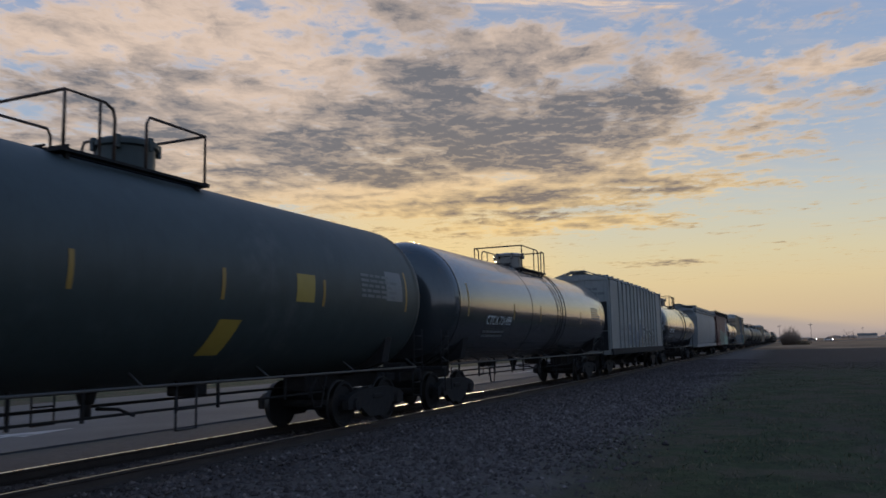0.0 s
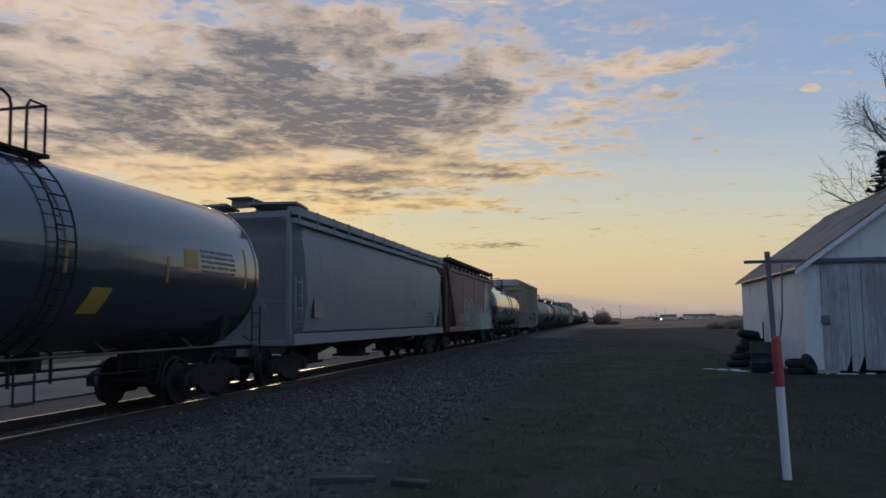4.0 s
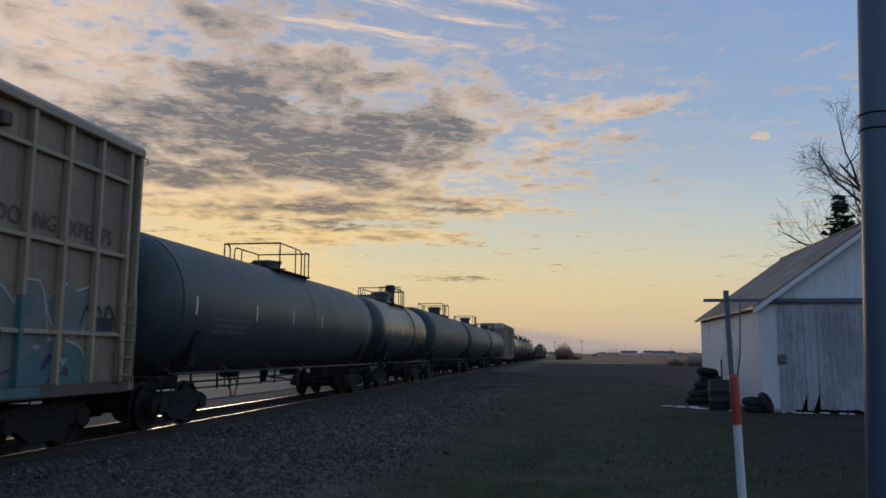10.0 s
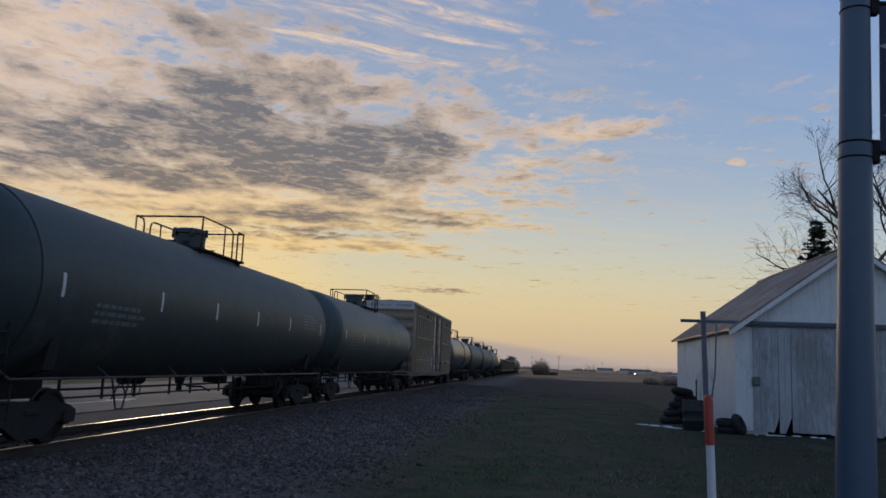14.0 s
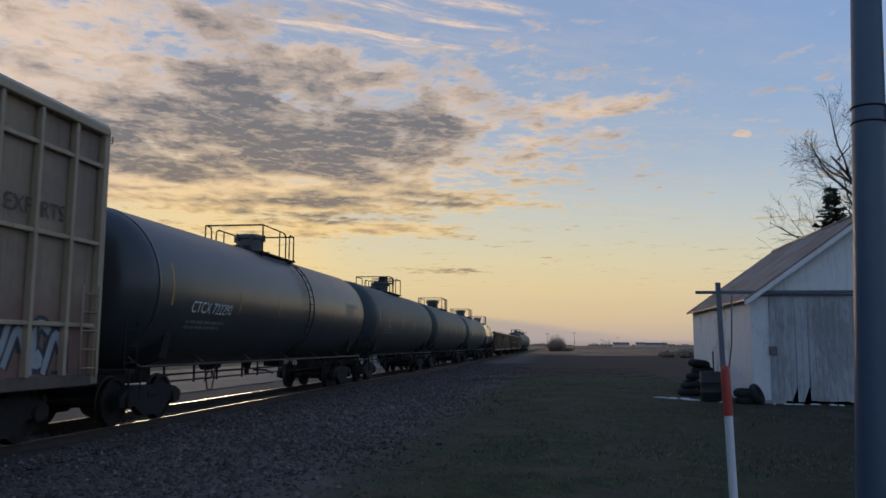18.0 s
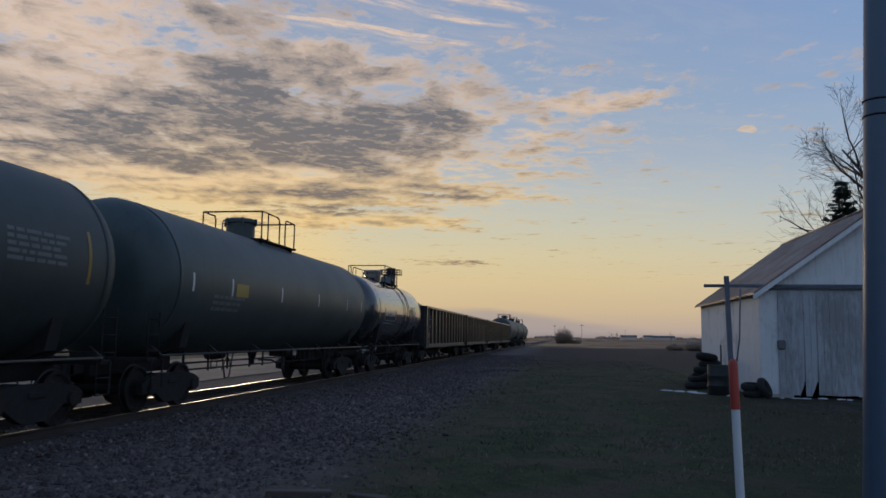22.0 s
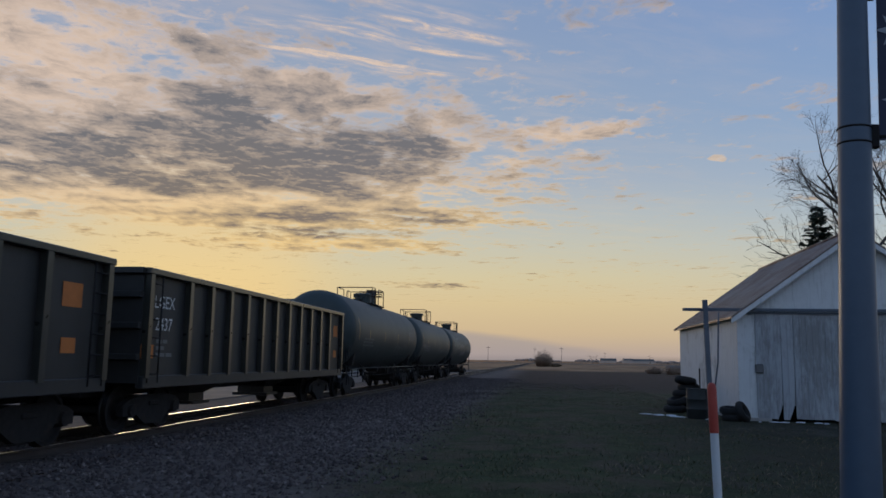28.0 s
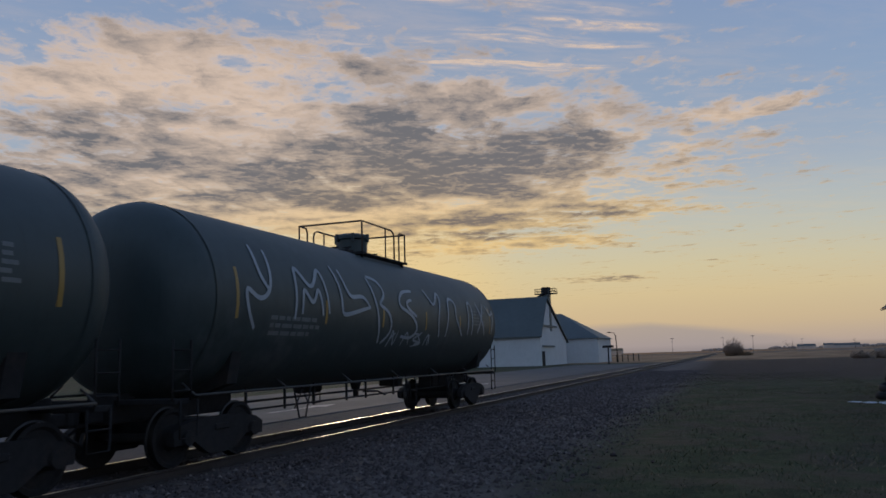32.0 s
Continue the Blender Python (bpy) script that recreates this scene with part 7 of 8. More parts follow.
def spruce(x, y, height, width):
    t = thing("spruce_tree", "dark pointed spruce behind the barn roof", "tree", at=(x, y, GROUND))
    bm = bmesh.new()
    cyl(bm, (0, 0, -0.2), (0, 0, height), 0.16, 0.02, 8)
    part("trunk", bm, BARK, t)
    rng = random.Random(4)
    bm = bmesh.new()
    for i in range(170):
        # one bough: a drooping spine with short needle sprays on both sides
        z = height * (0.10 + 0.88 * (i + rng.random()) / 170)
        r = width * (1 - z / height) ** 0.75 * rng.uniform(0.45, 1.15) + 0.15
        a = rng.uniform(0, 6.28)
        out = Vector((math.cos(a), math.sin(a), 0))
        across = Vector((-out.y, out.x, 0))
        droop = rng.uniform(0.05, 0.30)
        for q in range(5):
            f0, f1 = q / 5, (q + 1) / 5
            p0, p1 = (out * (r * f) + Vector((0, 0, z - droop * r * f + 0.25 * r * f * f)) for f in (f0, f1))
            for side in (-1, 1):
                w = (0.40 - 0.22 * f0) * rng.uniform(0.6, 1.25)
                tip = p1 + across * (side * w) + Vector((0, 0, rng.uniform(-0.16, 0.04)))
                v = [bm.verts.new(p) for p in (p0, p1, tip, p0.lerp(tip, 0.55) - Vector((0, 0, 0.10)))]
                bm.faces.new((v[0], v[1], v[2]))
                bm.faces.new((v[0], v[2], v[3]))
    part("crown", bm, NEEDLES, t)["kind"] = "stuff"


spruce(14.6, 44.5, 10.5, 2.5)


def tyre_mesh(r, w):
    bm = bmesh.new()
    rings = []
    k = 26
    for a in range(0, 360, 36):
        rr, z = r - 0.28 * r + 0.28 * r * math.cos(radians(a)), w / 2 * math.sin(radians(a))
        rings.append([(rr * math.cos(2 * math.pi * i / k), rr * math.sin(2 * math.pi * i / k), z) for i in range(k)])
    rings.append(rings[0])
    loft(bm, rings, cap=False)
    bmesh.ops.remove_doubles(bm, verts=bm.verts[:], dist=1e-5)
    return mesh_of(bm, BLACK_RUBBER, "tyre")


def tyres():
    big, small = tyre_mesh(0.40, 0.26), tyre_mesh(0.34, 0.22)
    spots = [(5.10 + (0, 0.10, -0.06, 0.14, 0.02)[i], 30.6 + (0, -0.08, 0.06, 0.1, -0.04)[i], 0.13 + 0.25 * i, (0, 4, -5, 7, -6)[i], (1, -4, 6, -3, 9)[i], 0) for i in range(5)]
    spots += [(4.62, 30.0, 0.13, 2, -2, 0), (4.78, 30.3, 0.40, 10, -14, 0)]
    for i, (x, y, z, a, b, c) in enumerate(spots):
        tagged(new("tyre", big), "worn black tyre in a heap beside the barn", "tyre", "heaped tyres").matrix_basis = pose(x, y, GROUND + z, a, b, c)
    for x, y, z, a, b, c in ((5.75, 26.0, 0.11, 0, 3, 0), (5.7, 26.05, 0.33, 8, 0, 0), (6.0, 25.75, 0.32, 65, 0, 60)):
        tagged(new("tyre", small), "small black tyre leaning at the barn corner", "tyre", "heaped tyres").matrix_basis = pose(x, y, GROUND + z, a, b, c)


tyres()


def drum(x, y, h=0.95, r=0.33):
    t = thing("steel_drum", "dark upright steel drum beside the barn", "drum", at=(x, y, GROUND))
    dark = surface("dark_green_black_drum_paint", (0.022, 0.026, 0.026), 0.55, 0.2, 0.3, 9, 2, 0.1)
    bm = bmesh.new()
    prof = [(0, 0.94), (0.03, 1.0), (0.30, 1.0), (0.33, 1.04), (0.36, 1.0), (0.63, 1.0), (0.66, 1.04), (0.69, 1.0), (0.97, 1.0), (1.0, 0.97)]
    loft(bm, [[(r * q * math.cos(2 * math.pi * k / 28), r * q * math.sin(2 * math.pi * k / 28), h * z) for k in range(28)] for z, q in prof])
    part("barrel", bm, dark, t)
    bm = bmesh.new()
    tube(bm, [(r * 0.98 * math.cos(2 * math.pi * k / 28), r * 0.98 * math.sin(2 * math.pi * k / 28), h) for k in range(28)], 0.015, 6, closed=True)
    part("rim", bm, dark, t)


drum(4.85, 26.9)


def snow_patches():
    snow = surface("old_crusted_snow", (0.62, 0.65, 0.70), 0.8, 0, 0.1, 8, 2, 0.3)
    rng = random.Random(6)
    for i in range(34):
        f = rng.random()
        x, y = (3.3 + 1.9 * f + rng.gauss(0, 0.12), 28.7 - 2.0 * f + rng.gauss(0, 0.22)) if i < 26 else (6.0 + 2.6 * f, 25.95 + rng.gauss(0, 0.08))
        a, b = rng.uniform(0.06, 0.24), rng.uniform(0.05, 0.16)
        bm = bmesh.new()
        k = 18
        rim = [(a * rng.uniform(0.55, 1.1) * math.cos(2 * math.pi * j / k), b * rng.uniform(0.55, 1.1) * math.sin(2 * math.pi * j / k)) for j in range(k)]
        loft(bm, [[(q * u, q * v, z) for u, v in rim] for q, z in ((1.0, -0.03), (0.85, 0.012), (0.45, 0.025))])
        ob = new("snow_patch", mesh_of(bm, snow, "snow_patch"))
        ob.location = (x, y, GROUND + 0.01)
        tagged(ob, "thin leftover patch of dirty snow beside the barn", "snow patch", "snow patches")


snow_patches()


def timbers():
    for x, y, l, rz in ((-2.9, 8.6, 0.7, 22), (-2.1, 8.5, 0.45, -8)):
        bm = bmesh.new()
        box(bm, -l / 2, l / 2, -0.07, 0.07, -0.04, 0.045, 0.012)
        bmesh.ops.subdivide_edges(bm, edges=bm.edges[:], cuts=3, use_grid_fill=True)
        for v in bm.verts:
            v.co += Vector((noise.noise(v.co * 7), noise.noise(v.co * 7 + Vector((5, 0, 0))), 0)) * 0.03
        ob = new("old_sleeper", mesh_of(bm, SLEEPER, "old_sleeper"))
        ob.matrix_basis = pose(x, y, GROUND + 0.03, 0, 2, rz)
        tagged(ob, "broken end of an old sleeper lying in the grass", "timber", "lying timbers")


timbers()


def shrub(name, x, y, w, h, seed, n, label, mat):
    t = thing(name, label, "bush", at=(x, y, ground_height(x, y) - 0.05))
    rng = random.Random(seed)
    bm = bmesh.new()
    for i in range(n):
        a = rng.uniform(0, 6.28)
        r = w * rng.random() ** 0.5 * 0.5
        top = h * rng.uniform(0.55, 1.0) * (1 - 0.5 * (r / (w / 2)) ** 2) * rng.uniform(0.6, 1.08)
        p = Vector((0.62 * r * math.cos(a) + rng.gauss(0, w * 0.06), 0.62 * r * math.sin(a) + rng.gauss(0, w * 0.06), 0))
        q = Vector((r * math.cos(a), r * math.sin(a), top))
        m = p.lerp(q, 0.5) + Vector((rng.gauss(0, w * 0.04), rng.gauss(0, w * 0.04), h * 0.08))
        tube(bm, [p, m, q], [0.05, 0.03, 0.012], 3)
        for j in range(4):
            b = m.lerp(q, rng.random())
            tube(bm, [b, b + Vector((rng.gauss(0, 0.14), rng.gauss(0, 0.14), rng.uniform(0.0, 0.22))) * w * 0.4], [0.025, 0.010], 3)
    part("branch_mass", bm, mat, t)["kind"] = "stuff"


# the brush is paler than dry twigs, distance haze mixed into its brown
BRUSH = surface("hazed_dry_brown_brush", (0.34, 0.25, 0.185), 0.9, 0, 0.3, 6, 1, 0.0)
STRAW = surface("dry_straw_grass", (0.24, 0.17, 0.10), 0.9, 0, 0.25, 6, 1, 0.0)
shrub("trackside_bush", -0.6, 250.0, 6.4, 6.0, 3, 420, "bare round bush beside the track", BRUSH)
shrub("trackside_bush", 2.8, 246.0, 4.5, 1.6, 4, 150, "low dry grass clump beside the bush", STRAW)
for i, (x, y, w, h) in enumerate(((19.5, 125, 4, 1.9), (22.5, 128, 3.4, 2.5), (25.5, 126, 5, 2.2), (17.0, 130, 3, 1.4))):
    shrub("field_edge_bush", x, y, w, h, 20 + i, 160, "dry brown scrub at the field's edge", BRUSH)


# the grain store across the track
STORE_WHITE = surface("dull_white_store_siding", (0.50, 0.51, 0.51), 0.8, 0, 0.12, 1.2, 0.25, 0.1, streak=0.25)
STORE_ROOF = surface("dark_grey_green_roof_sheet", (0.085, 0.10, 0.10), 0.6, 0.2, 0.2, 1.5, 0.2, 0.1)


def grain_store():
    g = GROUND - 0.3
    t = thing("grain_store", "white grain store with a steep dark roof and a spout tower", "building")
    x1, x0, y0, ym, y1 = -32.0, -52.0, 137.0, 142.5, 160.0
    e0, e1, r = 5.3, 4.2, 12.0
    bm = bmesh.new()
    loft(bm, [[(x, y0, g), (x, y1, g), (x, y1, e1), (x, ym, r - 0.2), (x, y0, e0)] for x in (x0, x1)])
    part("wall_shell", bm, STORE_WHITE, t)
    for (ya, za), (yb, zb) in (((y0 - 0.5, e0 - 0.6), (ym, r)), ((y1 + 0.5, e1 - 0.25), (ym, r))):
        bm = bmesh.new()
        loft(bm, [[(x, ya, za), (x, yb, zb), (x, yb, zb + 0.25), (x, ya, za + 0.25)] for x in (x0 - 0.4, x1 + 0.4)])
        part("roof_slope", bm, STORE_ROOF, t)
    for z, a, b in ((6.7, 139.0, 150.5), (3.0, 138.5, 148.0)):
        bm = bmesh.new()
        box(bm, x1, x1 + 0.25, a, b, z, z + 0.35)
        part("wall_ledge", bm, STORE_ROOF, t)
    bm = bmesh.new()
    box(bm, x1 - 0.02, x1 + 0.06, 138.0, 140.2, g, 2.3)
    part("door", bm, STEEL_DARK, t, "dark doorway")
    # tower
    bm = bmesh.new()
    box(bm, -33.3, -31.9, 145.5, 147.0, 6.0, 14.0, 0.05)
    part("tower", bm, STORE_ROOF, t)
    bm = bmesh.new()
    cyl(bm, (-32.6, 146.2, 12.9), (-32.6, 146.2, 14.2), 0.95, 0.85, 14)
    box(bm, -34.6, -30.6, 145.3, 147.1, 12.9, 13.05)
    for x in (-34.5, -30.7):
        for y in (145.4, 147.0):
            cyl(bm, (x, y, 12.9), (x, y, 13.9), 0.06, sides=5)
    for z in (13.45, 13.88):
        for y in (145.4, 147.0):
            cyl(bm, (-34.5, y, z), (-30.7, y, z), 0.05, sides=5)
    part("tower_head", bm, STEEL_DARK, t, "railed head of the spout tower")
    bm = bmesh.new()
    cyl(bm, (-32.9, 145.2, 13.0), (-34.6, 142.8, 11.4), 0.22, sides=8)
    part("spout", bm, STEEL_DARK, t)


grain_store()


def hip_shed():
    g = GROUND - 0.3
    t = thing("storage_shed", "long white shed with a dark hipped roof", "building")
    x0, x1, y0, y1, e, r = -46.0, -26.6, 166.0, 184.0, 4.9, 10.6
    bm = bmesh.new()
    box(bm, x0, x1, y0, y1, g, e)
    part("wall_shell", bm, STORE_WHITE, t)
    bm = bmesh.new()
    o = 0.5
    base = [(x0 - o, y0 - o, e - 0.1), (x1 + o, y0 - o, e - 0.1), (x1 + o, y1 + o, e - 0.1), (x0 - o, y1 + o, e - 0.1)]
    top = [(x0 + 4, 174.5, r), (x1 - 9.2, 174.5, r), (x1 - 9.2, 175.5, r), (x0 + 4, 175.5, r)]
    loft(bm, [base, top])
    part("roof", bm, STORE_ROOF, t)


hip_shed()


def yard_lamp(x, y, h):
    t = thing("yard_lamp", "thin far street lamp with a short arm", "street lamp", at=(x, y, GROUND))
    bm = bmesh.new()
    tube(bm, [(0, 0, 0), (-0.2, 0, h - 0.6), (-0.5, 0, h), (-1.3, 0, h + 0.15)], [0.12, 0.09, 0.07, 0.05], 8)
    part("pole", bm, STEEL_DARK, t)
    bm = bmesh.new()
    box(bm, -1.9, -1.2, -0.15, 0.15, h + 0.05, h + 0.25, 0.05)
    part("lamp_head", bm, STEEL_DARK, t)


yard_lamp(-22.6, 165.0, 5.9)


def trackside_sign(x, y):
    t = thing("trackside_sign", "dark post with a short crossboard beside the track", "sign", at=(x, y, GROUND))
    bm = bmesh.new()
    cyl(bm, (0, 0, -0.2), (0, 0, 3.0), 0.12, sides=8)
    part("post", bm, STEEL_DARK, t)
    bm = bmesh.new()
    box(bm, -0.95, 0.95, -0.06, 0.06, 2.75, 3.15, 0.03)
    part("crossboard", bm, STEEL_DARK, t)


trackside_sign(-20.3, 137.0)
for dx in range(5):
    t = thing("fence_post", "dark fence post near the far lamp", "post", "fence posts", at=(-23.5 + dx * 0.9, 170.0 + dx * 2, GROUND))
    bm = bmesh.new()
    cyl(bm, (0, 0, -0.2), (0, 0, 1.5 + 0.2 * (dx % 2)), 0.1, sides=6)
    part("post", bm, STEEL_DARK, t)


# pole wood lightened to carry the haze of distance
POLE_WOOD = surface("hazed_pole_wood", (0.20, 0.18, 0.165), 0.9, 0, 0.2, 6, 1, 0.0)


def utility_pole(x, y, h):
    t = thing("utility_pole", "far wooden utility pole with a crossarm", "utility pole", "utility poles along the far road", at=(x, y, GROUND - 0.3))
    bm = bmesh.new()
    cyl(bm, (0, 0, 0), (0, 0, h), 0.16, 0.10, 8)
    part("pole", bm, POLE_WOOD, t)
    bm = bmesh.new()
    box(bm, -1.3, 1.3, -0.1, 0.1, h - 0.9, h - 0.65)
    part("crossarm", bm, POLE_WOOD, t)


for x, y in ((11.0, 560), (-8.0, 600), (-40.0, 560), (62.0, 860)):
    utility_pole(x, y, 11.5)


def far_farm(x, y, w, d, h, mat):
    t = thing("far_farm_building", "low farm building far across the fields", "building", "far farm buildings", at=(x, y, GROUND - 0.4))
    bm = bmesh.new()
    box(bm, -w / 2, w / 2, -d / 2, d / 2, 0, h)
    part("wall_shell", bm, mat, t)
    bm = bmesh.new()
    loft(bm, [[(xx, -d / 2 - 0.3, h), (xx, d / 2 + 0.3, h), (xx, 0, h + d * 0.28)] for xx in (-w / 2 - 0.3, w / 2 + 0.3)])
    part("roof", bm, STORE_ROOF, t)


# siding kept pale so that horizon haze is in its colour
FARM_GREY = surface("hazed_far_siding", (0.50, 0.45, 0.41), 0.9, 0, 0.15, 0.3, 0.05, 0.0)
for x, y, w, d, h in ((95, 1250, 24, 12, 4), (150, 1300, 40, 12, 4), (128, 1290, 14, 10, 5), (23.5, 150, 3.0, 2.2, 1.0), (-190, 1300, 40, 15, 6)):
    far_farm(x, y, w, d, h, FARM_GREY)


def far_woods():
    """Low bare woods along the horizon."""
    rng = random.Random(17)
    woods = surface("hazy_far_woods", (0.34, 0.29, 0.255), 0.95, 0, 0.25, 0.05, 0.01, 0.0)
    for name, spans in (("far_woods", ((-900, -300), (60, 260), (300, 420), (-60, 30), (430, 1100))),):
        for a, b in spans:
            verts, faces = [], []
            y0 = 1500 + rng.uniform(-150, 350)
            n = int((b - a) / 1.6)
            for i in range(n):
                x, y = a + (b - a) * rng.random(), y0 + rng.uniform(-40, 40)
                base = ground_height(x, y) - 1
                h = 7 * (0.55 + 0.45 * noise.noise(Vector((x * 0.02, a, 0)))) * rng.uniform(0.6, 1.15) + 2
                w = rng.uniform(2, 5)
                o = len(verts)
                ring = [(x + w * math.cos(q), y + w * math.sin(q)) for q in (0, 1.26, 2.51, 3.77, 5.03)]
                verts += [(*p, base) for p in ring] + [(p[0] * 1 + rng.uniform(-1, 1), p[1], base + h * rng.uniform(0.5, 0.85)) for p in ring] + [(x + rng.uniform(-1, 1), y, base + h)]
                faces += [(o + k, o + (k + 1) % 5, o + 5 + (k + 1) % 5, o + 5 + k) for k in range(5)] + [(o + 5 + k, o + 5 + (k + 1) % 5, o + 10) for k in range(5)]
            tagged(new("far_woods", sheet(verts, faces, woods, "far_woods")), "low bare woods on the horizon", "woods", kind="stuff")


far_woods()
for i, (x, y, h) in enumerate(((52, 900, 11), (57, 905, 9), (120, 950, 10))):
    bare_tree("field_tree", x, y, h, 40 + i, (0, 0), "lone bare tree far out in the fields", 0.3, 6, 0.25, (), 2)


# cars on the far road
def far_car(colour):
    t = thing("car", "small far car with its headlights on", "car", "cars on the far road")
    bodyp = surface("car_paint_%d" % int(colour[0] * 100), colour, 0.35, 0.2, 0.1, 5, 1, 0.0)
    bm = bmesh.new()
    extr = [(-2.2, 0.35), (2.2, 0.35), (2.25, 0.75), (1.3, 0.92), (-1.9, 0.95), (-2.25, 0.8)]
    loft(bm, [[(x, y, z) for x, z in extr] for y in (-0.85, 0.85)])
    part("body", bm, bodyp, t)
    bm = bmesh.new()
    loft(bm, [[(x, y, z) for x, z in ((-1.6, 0.93), (1.0, 0.93), (0.35, 1.42), (-1.2, 1.45))] for y in (-0.75, 0.75)])
    part("cabin", bm, surface("dark_car_glass", (0.02, 0.022, 0.025), 0.12, 0, 0.1, 4, 1, 0.0), t)
    for x in (-1.4, 1.4):
        for y in (-0.8, 0.8):
            bm = bmesh.new()
            cyl(bm, (x, y - 0.1, 0.33), (x, y + 0.1, 0.33), 0.33, sides=14)
            part("wheel", bm, BLACK_RUBBER, t)
    for y in (-0.6, 0.6):
        bm = bmesh.new()
        box(bm, 2.18, 2.32, y - 0.32, y + 0.32, 0.5, 0.8, 0.05)
        for v in bm.verts:
            v.co.y += -0.10 if v.co.x > 2.25 else 0
        part("headlight", bm, HEADLIGHT, t, "lit white headlight")
    return t


HEADLIGHT = glowing("headlight_glow", (1.0, 0.9, 0.75), 60.0)
ROAD_Y = 480.0
FAR_CARS = [(far_car(c), -ROAD_Y * math.tan(radians(az))) for c, az in (((0.5, 0.5, 0.5), -2.1), ((0.08, 0.08, 0.1), -1.15), ((0.35, 0.05, 0.05), 0.5), ((0.6, 0.6, 0.6), 5.2), ((0.1, 0.12, 0.2), 8.2))]


def far_road():
    gravel = surface("pale_far_road", (0.22, 0.2, 0.18), 0.9, 0, 0.15, 1.5, 0.1, 0.0)
    xs = list(range(-700, 701, 20))
    verts, faces = [], []
    for x in xs:
        z = max(ground_height(x, 470), ground_height(x, 480), ground_height(x, 490)) + 0.25
        verts += [(x, ROAD_Y - 4, z), (x, ROAD_Y + 4, z), (x, ROAD_Y - 5, z - 1.5), (x, ROAD_Y + 5, z - 1.5)]
    for j in range(len(xs) - 1):
        a, b = j * 4, j * 4 + 4
        faces += [(a, b, b + 1, a + 1), (a, a + 2, b + 2, b), (a + 1, b + 1, b + 3, a + 3)]
    tagged(new("far_road", sheet(verts, faces, gravel, "far_road")), "pale road across the far fields", "road", kind="structure")
    return lambda x: max(ground_height(x, 470), ground_height(x, 480), ground_height(x, 490)) + 0.25


road_level = far_road()

# ---- stones and grass near the camera ----
def scatter_stones():
    rng = np.random.default_rng(3)
    n = 64000
    y = -5 + 83 * rng.random(n) ** 1.7
    x = TX - 1.6 + (7.6 + rng.normal(0, 0.6, n)) * rng.random(n) ** 0.9
    keep = np.abs(np.abs(x - TX) - 0.753) > 0.1
    x, y = x[keep], y[keep]
    n = len(x)
    size = rng.uniform(0.018, 0.048, n) * np.where(rng.random(n) < 0.06, 1.6, 1.0)
    base = np.array([(1, 0, 0), (-1, 0, 0), (0, 1, 0), (0, -1, 0), (0, 0, 0.8), (0, 0, -0.8)], float)
    tris = np.array([(0, 2, 4), (2, 1, 4), (1, 3, 4), (3, 0, 4), (2, 0, 5), (1, 2, 5), (3, 1, 5), (0, 3, 5)])
    xr = x - TX
    top = np.where(np.abs(xr) < 1.9, -0.175, -0.20 + (np.abs(xr) - 1.9) * (GROUND - 0.1 + 0.20) / 2.0)
    z = np.maximum(top, GROUND + 0.0) + size * 0.15
    ang = rng.uniform(0, 6.28, n)
    pts = base[None] * rng.uniform(0.6, 1.3, (n, 6, 3)) * size[:, None, None]
    c, s = np.cos(ang)[:, None], np.sin(ang)[:, None]
    px = pts[:, :, 0] * c - pts[:, :, 1] * s + x[:, None]
    py = pts[:, :, 0] * s + pts[:, :, 1] * c + y[:, None]
    verts = np.stack([px, py, pts[:, :, 2] + z[:, None]], -1).reshape(-1, 3)
    faces = (tris[None] + 6 * np.arange(n)[:, None, None]).reshape(-1, 3)
    m = bpy.data.materials.new("loose_ballast_stones")
    m.use_nodes = True
    nd = Nodes(m.node_tree)
    r = nd.add("ShaderNodeNewGeometry").outputs["Random Per Island"]
    col = nd.ramp(r, [(0.0, (0.046, 0.037, 0.036)), (0.5, (0.086, 0.070, 0.066)), (0.9, (0.13, 0.106, 0.098)), (1.0, (0.22, 0.185, 0.17))])
    b = nd.add("ShaderNodeBsdfPrincipled", i0=col, Roughness=0.95)
    b.inputs["Specular IOR Level"].default_value = 0.15
    nd.add("ShaderNodeOutputMaterial", i0=b)
    me = bpy.data.meshes.new("ballast_stones")
    me.from_pydata(verts.tolist(), [], faces.tolist())
    me.materials.append(m)
    tagged(new("ballast_stones", me), "loose crushed stones on the ballast shoulder", "stones", kind="stuff")


scatter_stones()


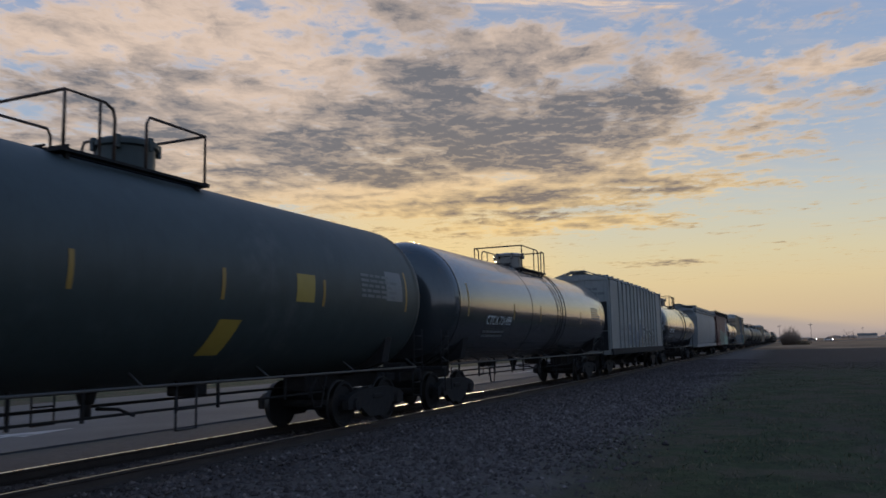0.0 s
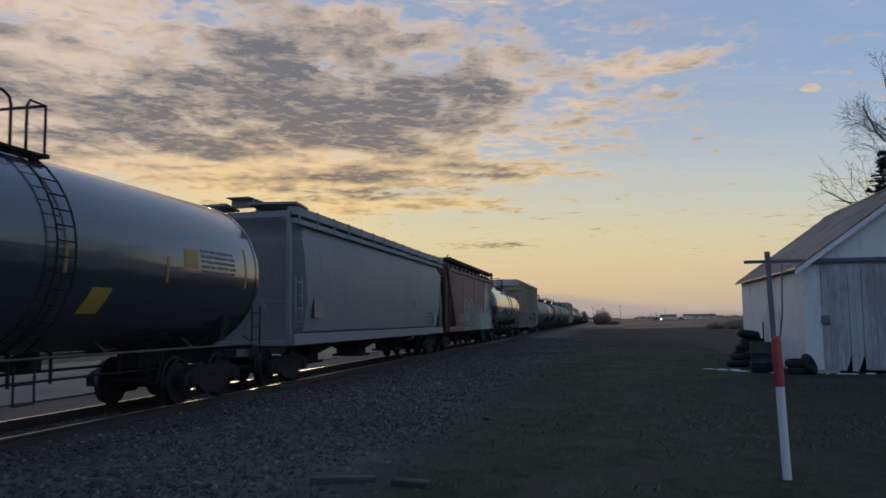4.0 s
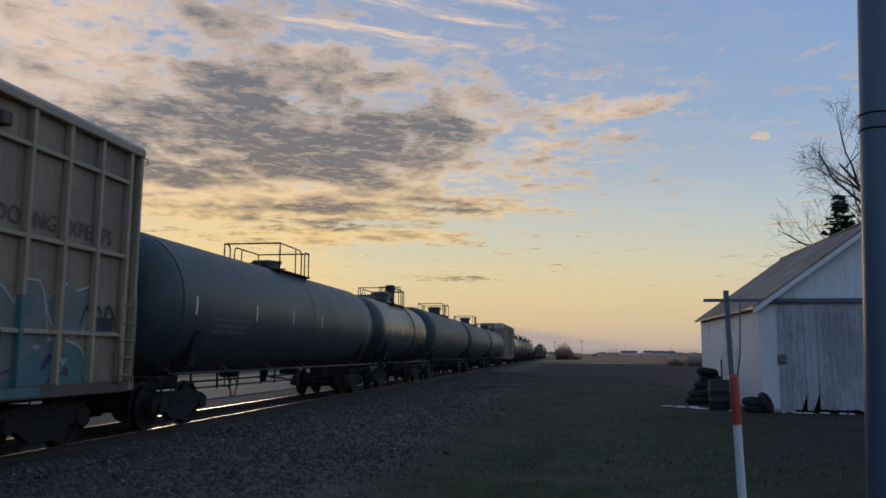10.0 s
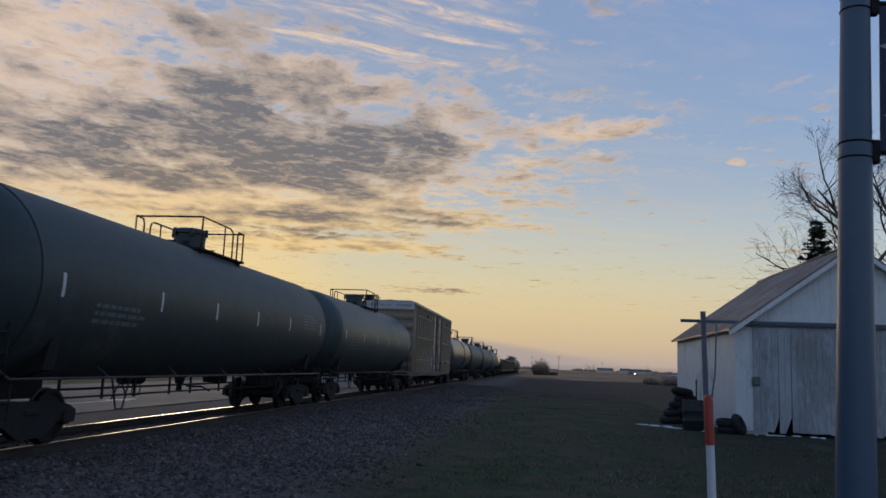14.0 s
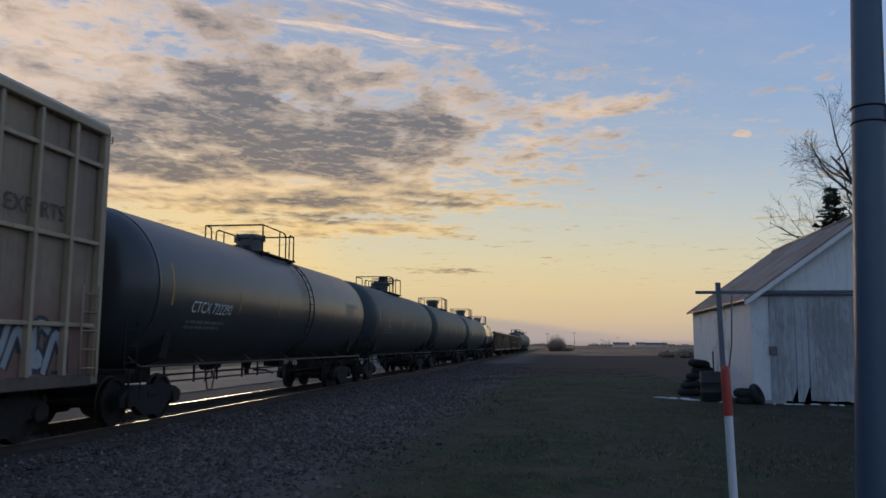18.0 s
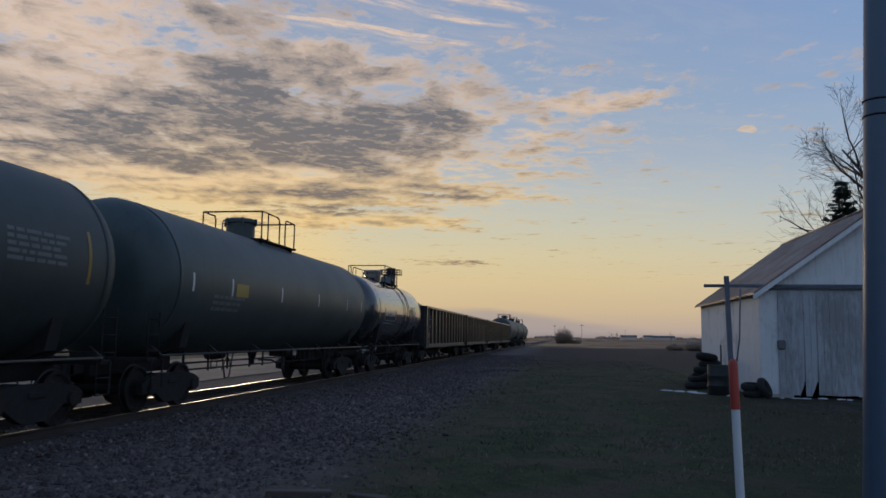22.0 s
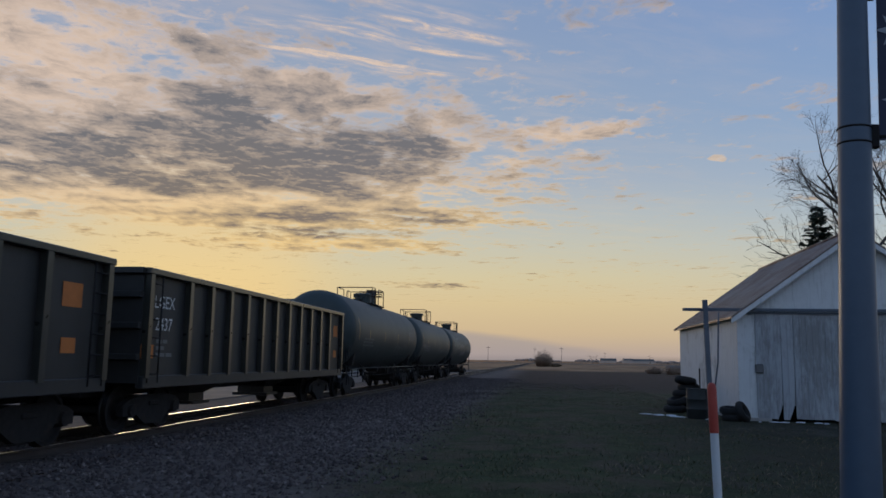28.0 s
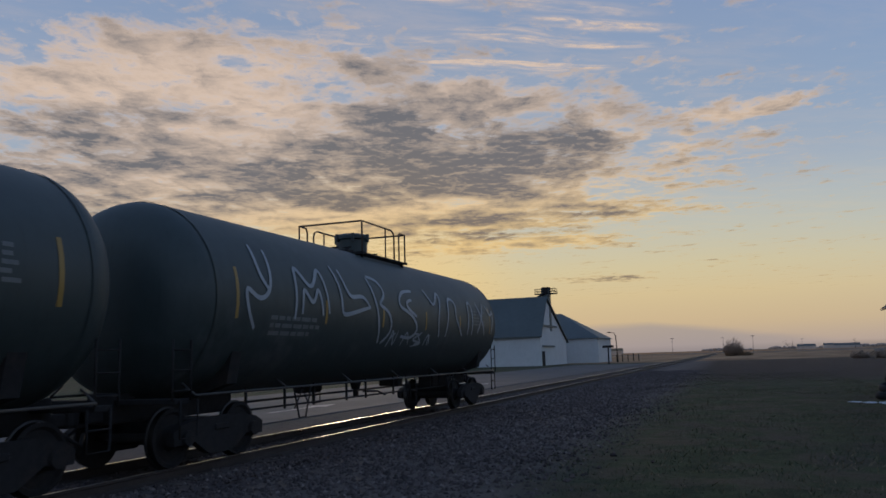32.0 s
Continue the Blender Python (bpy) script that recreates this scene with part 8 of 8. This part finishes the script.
def scatter_grass():
    rng = np.random.default_rng(9)
    n = 170000
    y = -6 + 70 * rng.random(n) ** 1.5
    x = -3.6 + 19 * rng.random(n) * np.clip(np.abs(y) / 22 + 0.35, 0, 1) + rng.normal(0, 0.9, n)
    clump = np.array([noise.noise(Vector((a * 0.9, b * 0.9, 2))) for a, b in zip(x, y)])
    keep = (clump + rng.normal(0, 0.25, n) > -0.05) & ~((x > 5.9) & (y > 25.9))
    x, y = x[keep], y[keep]
    n = len(x)
    h = rng.uniform(0.015, 0.06, n) * np.where(rng.random(n) < 0.06, 2.2, 1.0)
    a = rng.uniform(0, 6.28, n)
    w = rng.uniform(0.006, 0.014, n)
    lean = rng.normal(0, 0.06, (n, 2))
    p0 = np.stack([x - w * np.cos(a), y - w * np.sin(a), np.full(n, GROUND - 0.03)], -1)
    p1 = np.stack([x + w * np.cos(a), y + w * np.sin(a), np.full(n, GROUND - 0.03)], -1)
    p2 = np.stack([x + lean[:, 0], y + lean[:, 1], GROUND + h], -1)
    verts = np.stack([p0, p1, p2], 1).reshape(-1, 3)
    faces = np.arange(3 * n).reshape(-1, 3)
    m = bpy.data.materials.new("short_winter_grass")
    m.use_nodes = True
    nd = Nodes(m.node_tree)
    r = nd.add("ShaderNodeNewGeometry").outputs["Random Per Island"]
    col = nd.ramp(r, [(0.0, (0.030, 0.044, 0.019)), (0.55, (0.070, 0.082, 0.036)), (0.85, (0.13, 0.11, 0.06)), (1.0, (0.24, 0.19, 0.115))])
    b = nd.add("ShaderNodeBsdfPrincipled", i0=col, Roughness=0.8)
    nd.add("ShaderNodeOutputMaterial", i0=b)
    me = bpy.data.meshes.new("grass_blades")
    me.from_pydata(verts.tolist(), [], faces.tolist())
    me.materials.append(m)
    tagged(new("grass_blades", me), "short brownish winter grass", "grass", kind="stuff")


scatter_grass()


# ---- what moves ----
def travelled(t):
    """Metres that the train has come by t seconds; it gains a little towards the end."""
    return 13.3 * t + (2.4 * ((t - 24) / 8) ** 1.5 if t > 24 else 0)


def motions():
    times = (0, 4, 8, 12, 16, 20, 22, 24, 25, 26, 27, 28, 29, 30, 31, 32)
    for car, middle in CARS:
        walk(car, [(t, pose(TX, middle + 0.8 - travelled(t), 0)) for t in times])
    # all wheels turn alike, so they share one set of keys
    first = WHEELSETS[0]
    walk(first, [(f / FPS, Matrix.Rotation(travelled(f / FPS) / WHEEL_R, 4, "X")) for f in range(32 * FPS + 1)])
    for w in WHEELSETS[1:]:
        w.rotation_mode = "QUATERNION"
        keys = w.animation_data_create()
        keys.action = first.animation_data.action
        keys.action_slot = first.animation_data.action_slot
    for car, x in FAR_CARS:
        walk(car, [(t, pose(x + 8.6 * t, ROAD_Y - 1.5, road_level(x + 8.6 * t))) for t in (0, 8, 16, 24, 32)])
    walk(clouds, [(t, pose(-0.116 * CLOUD_H * (t / 32 - 0.5), 0.346 * CLOUD_H * (t / 32 - 0.5), CLOUD_H)) for t in (0, 16, 32)])


motions()
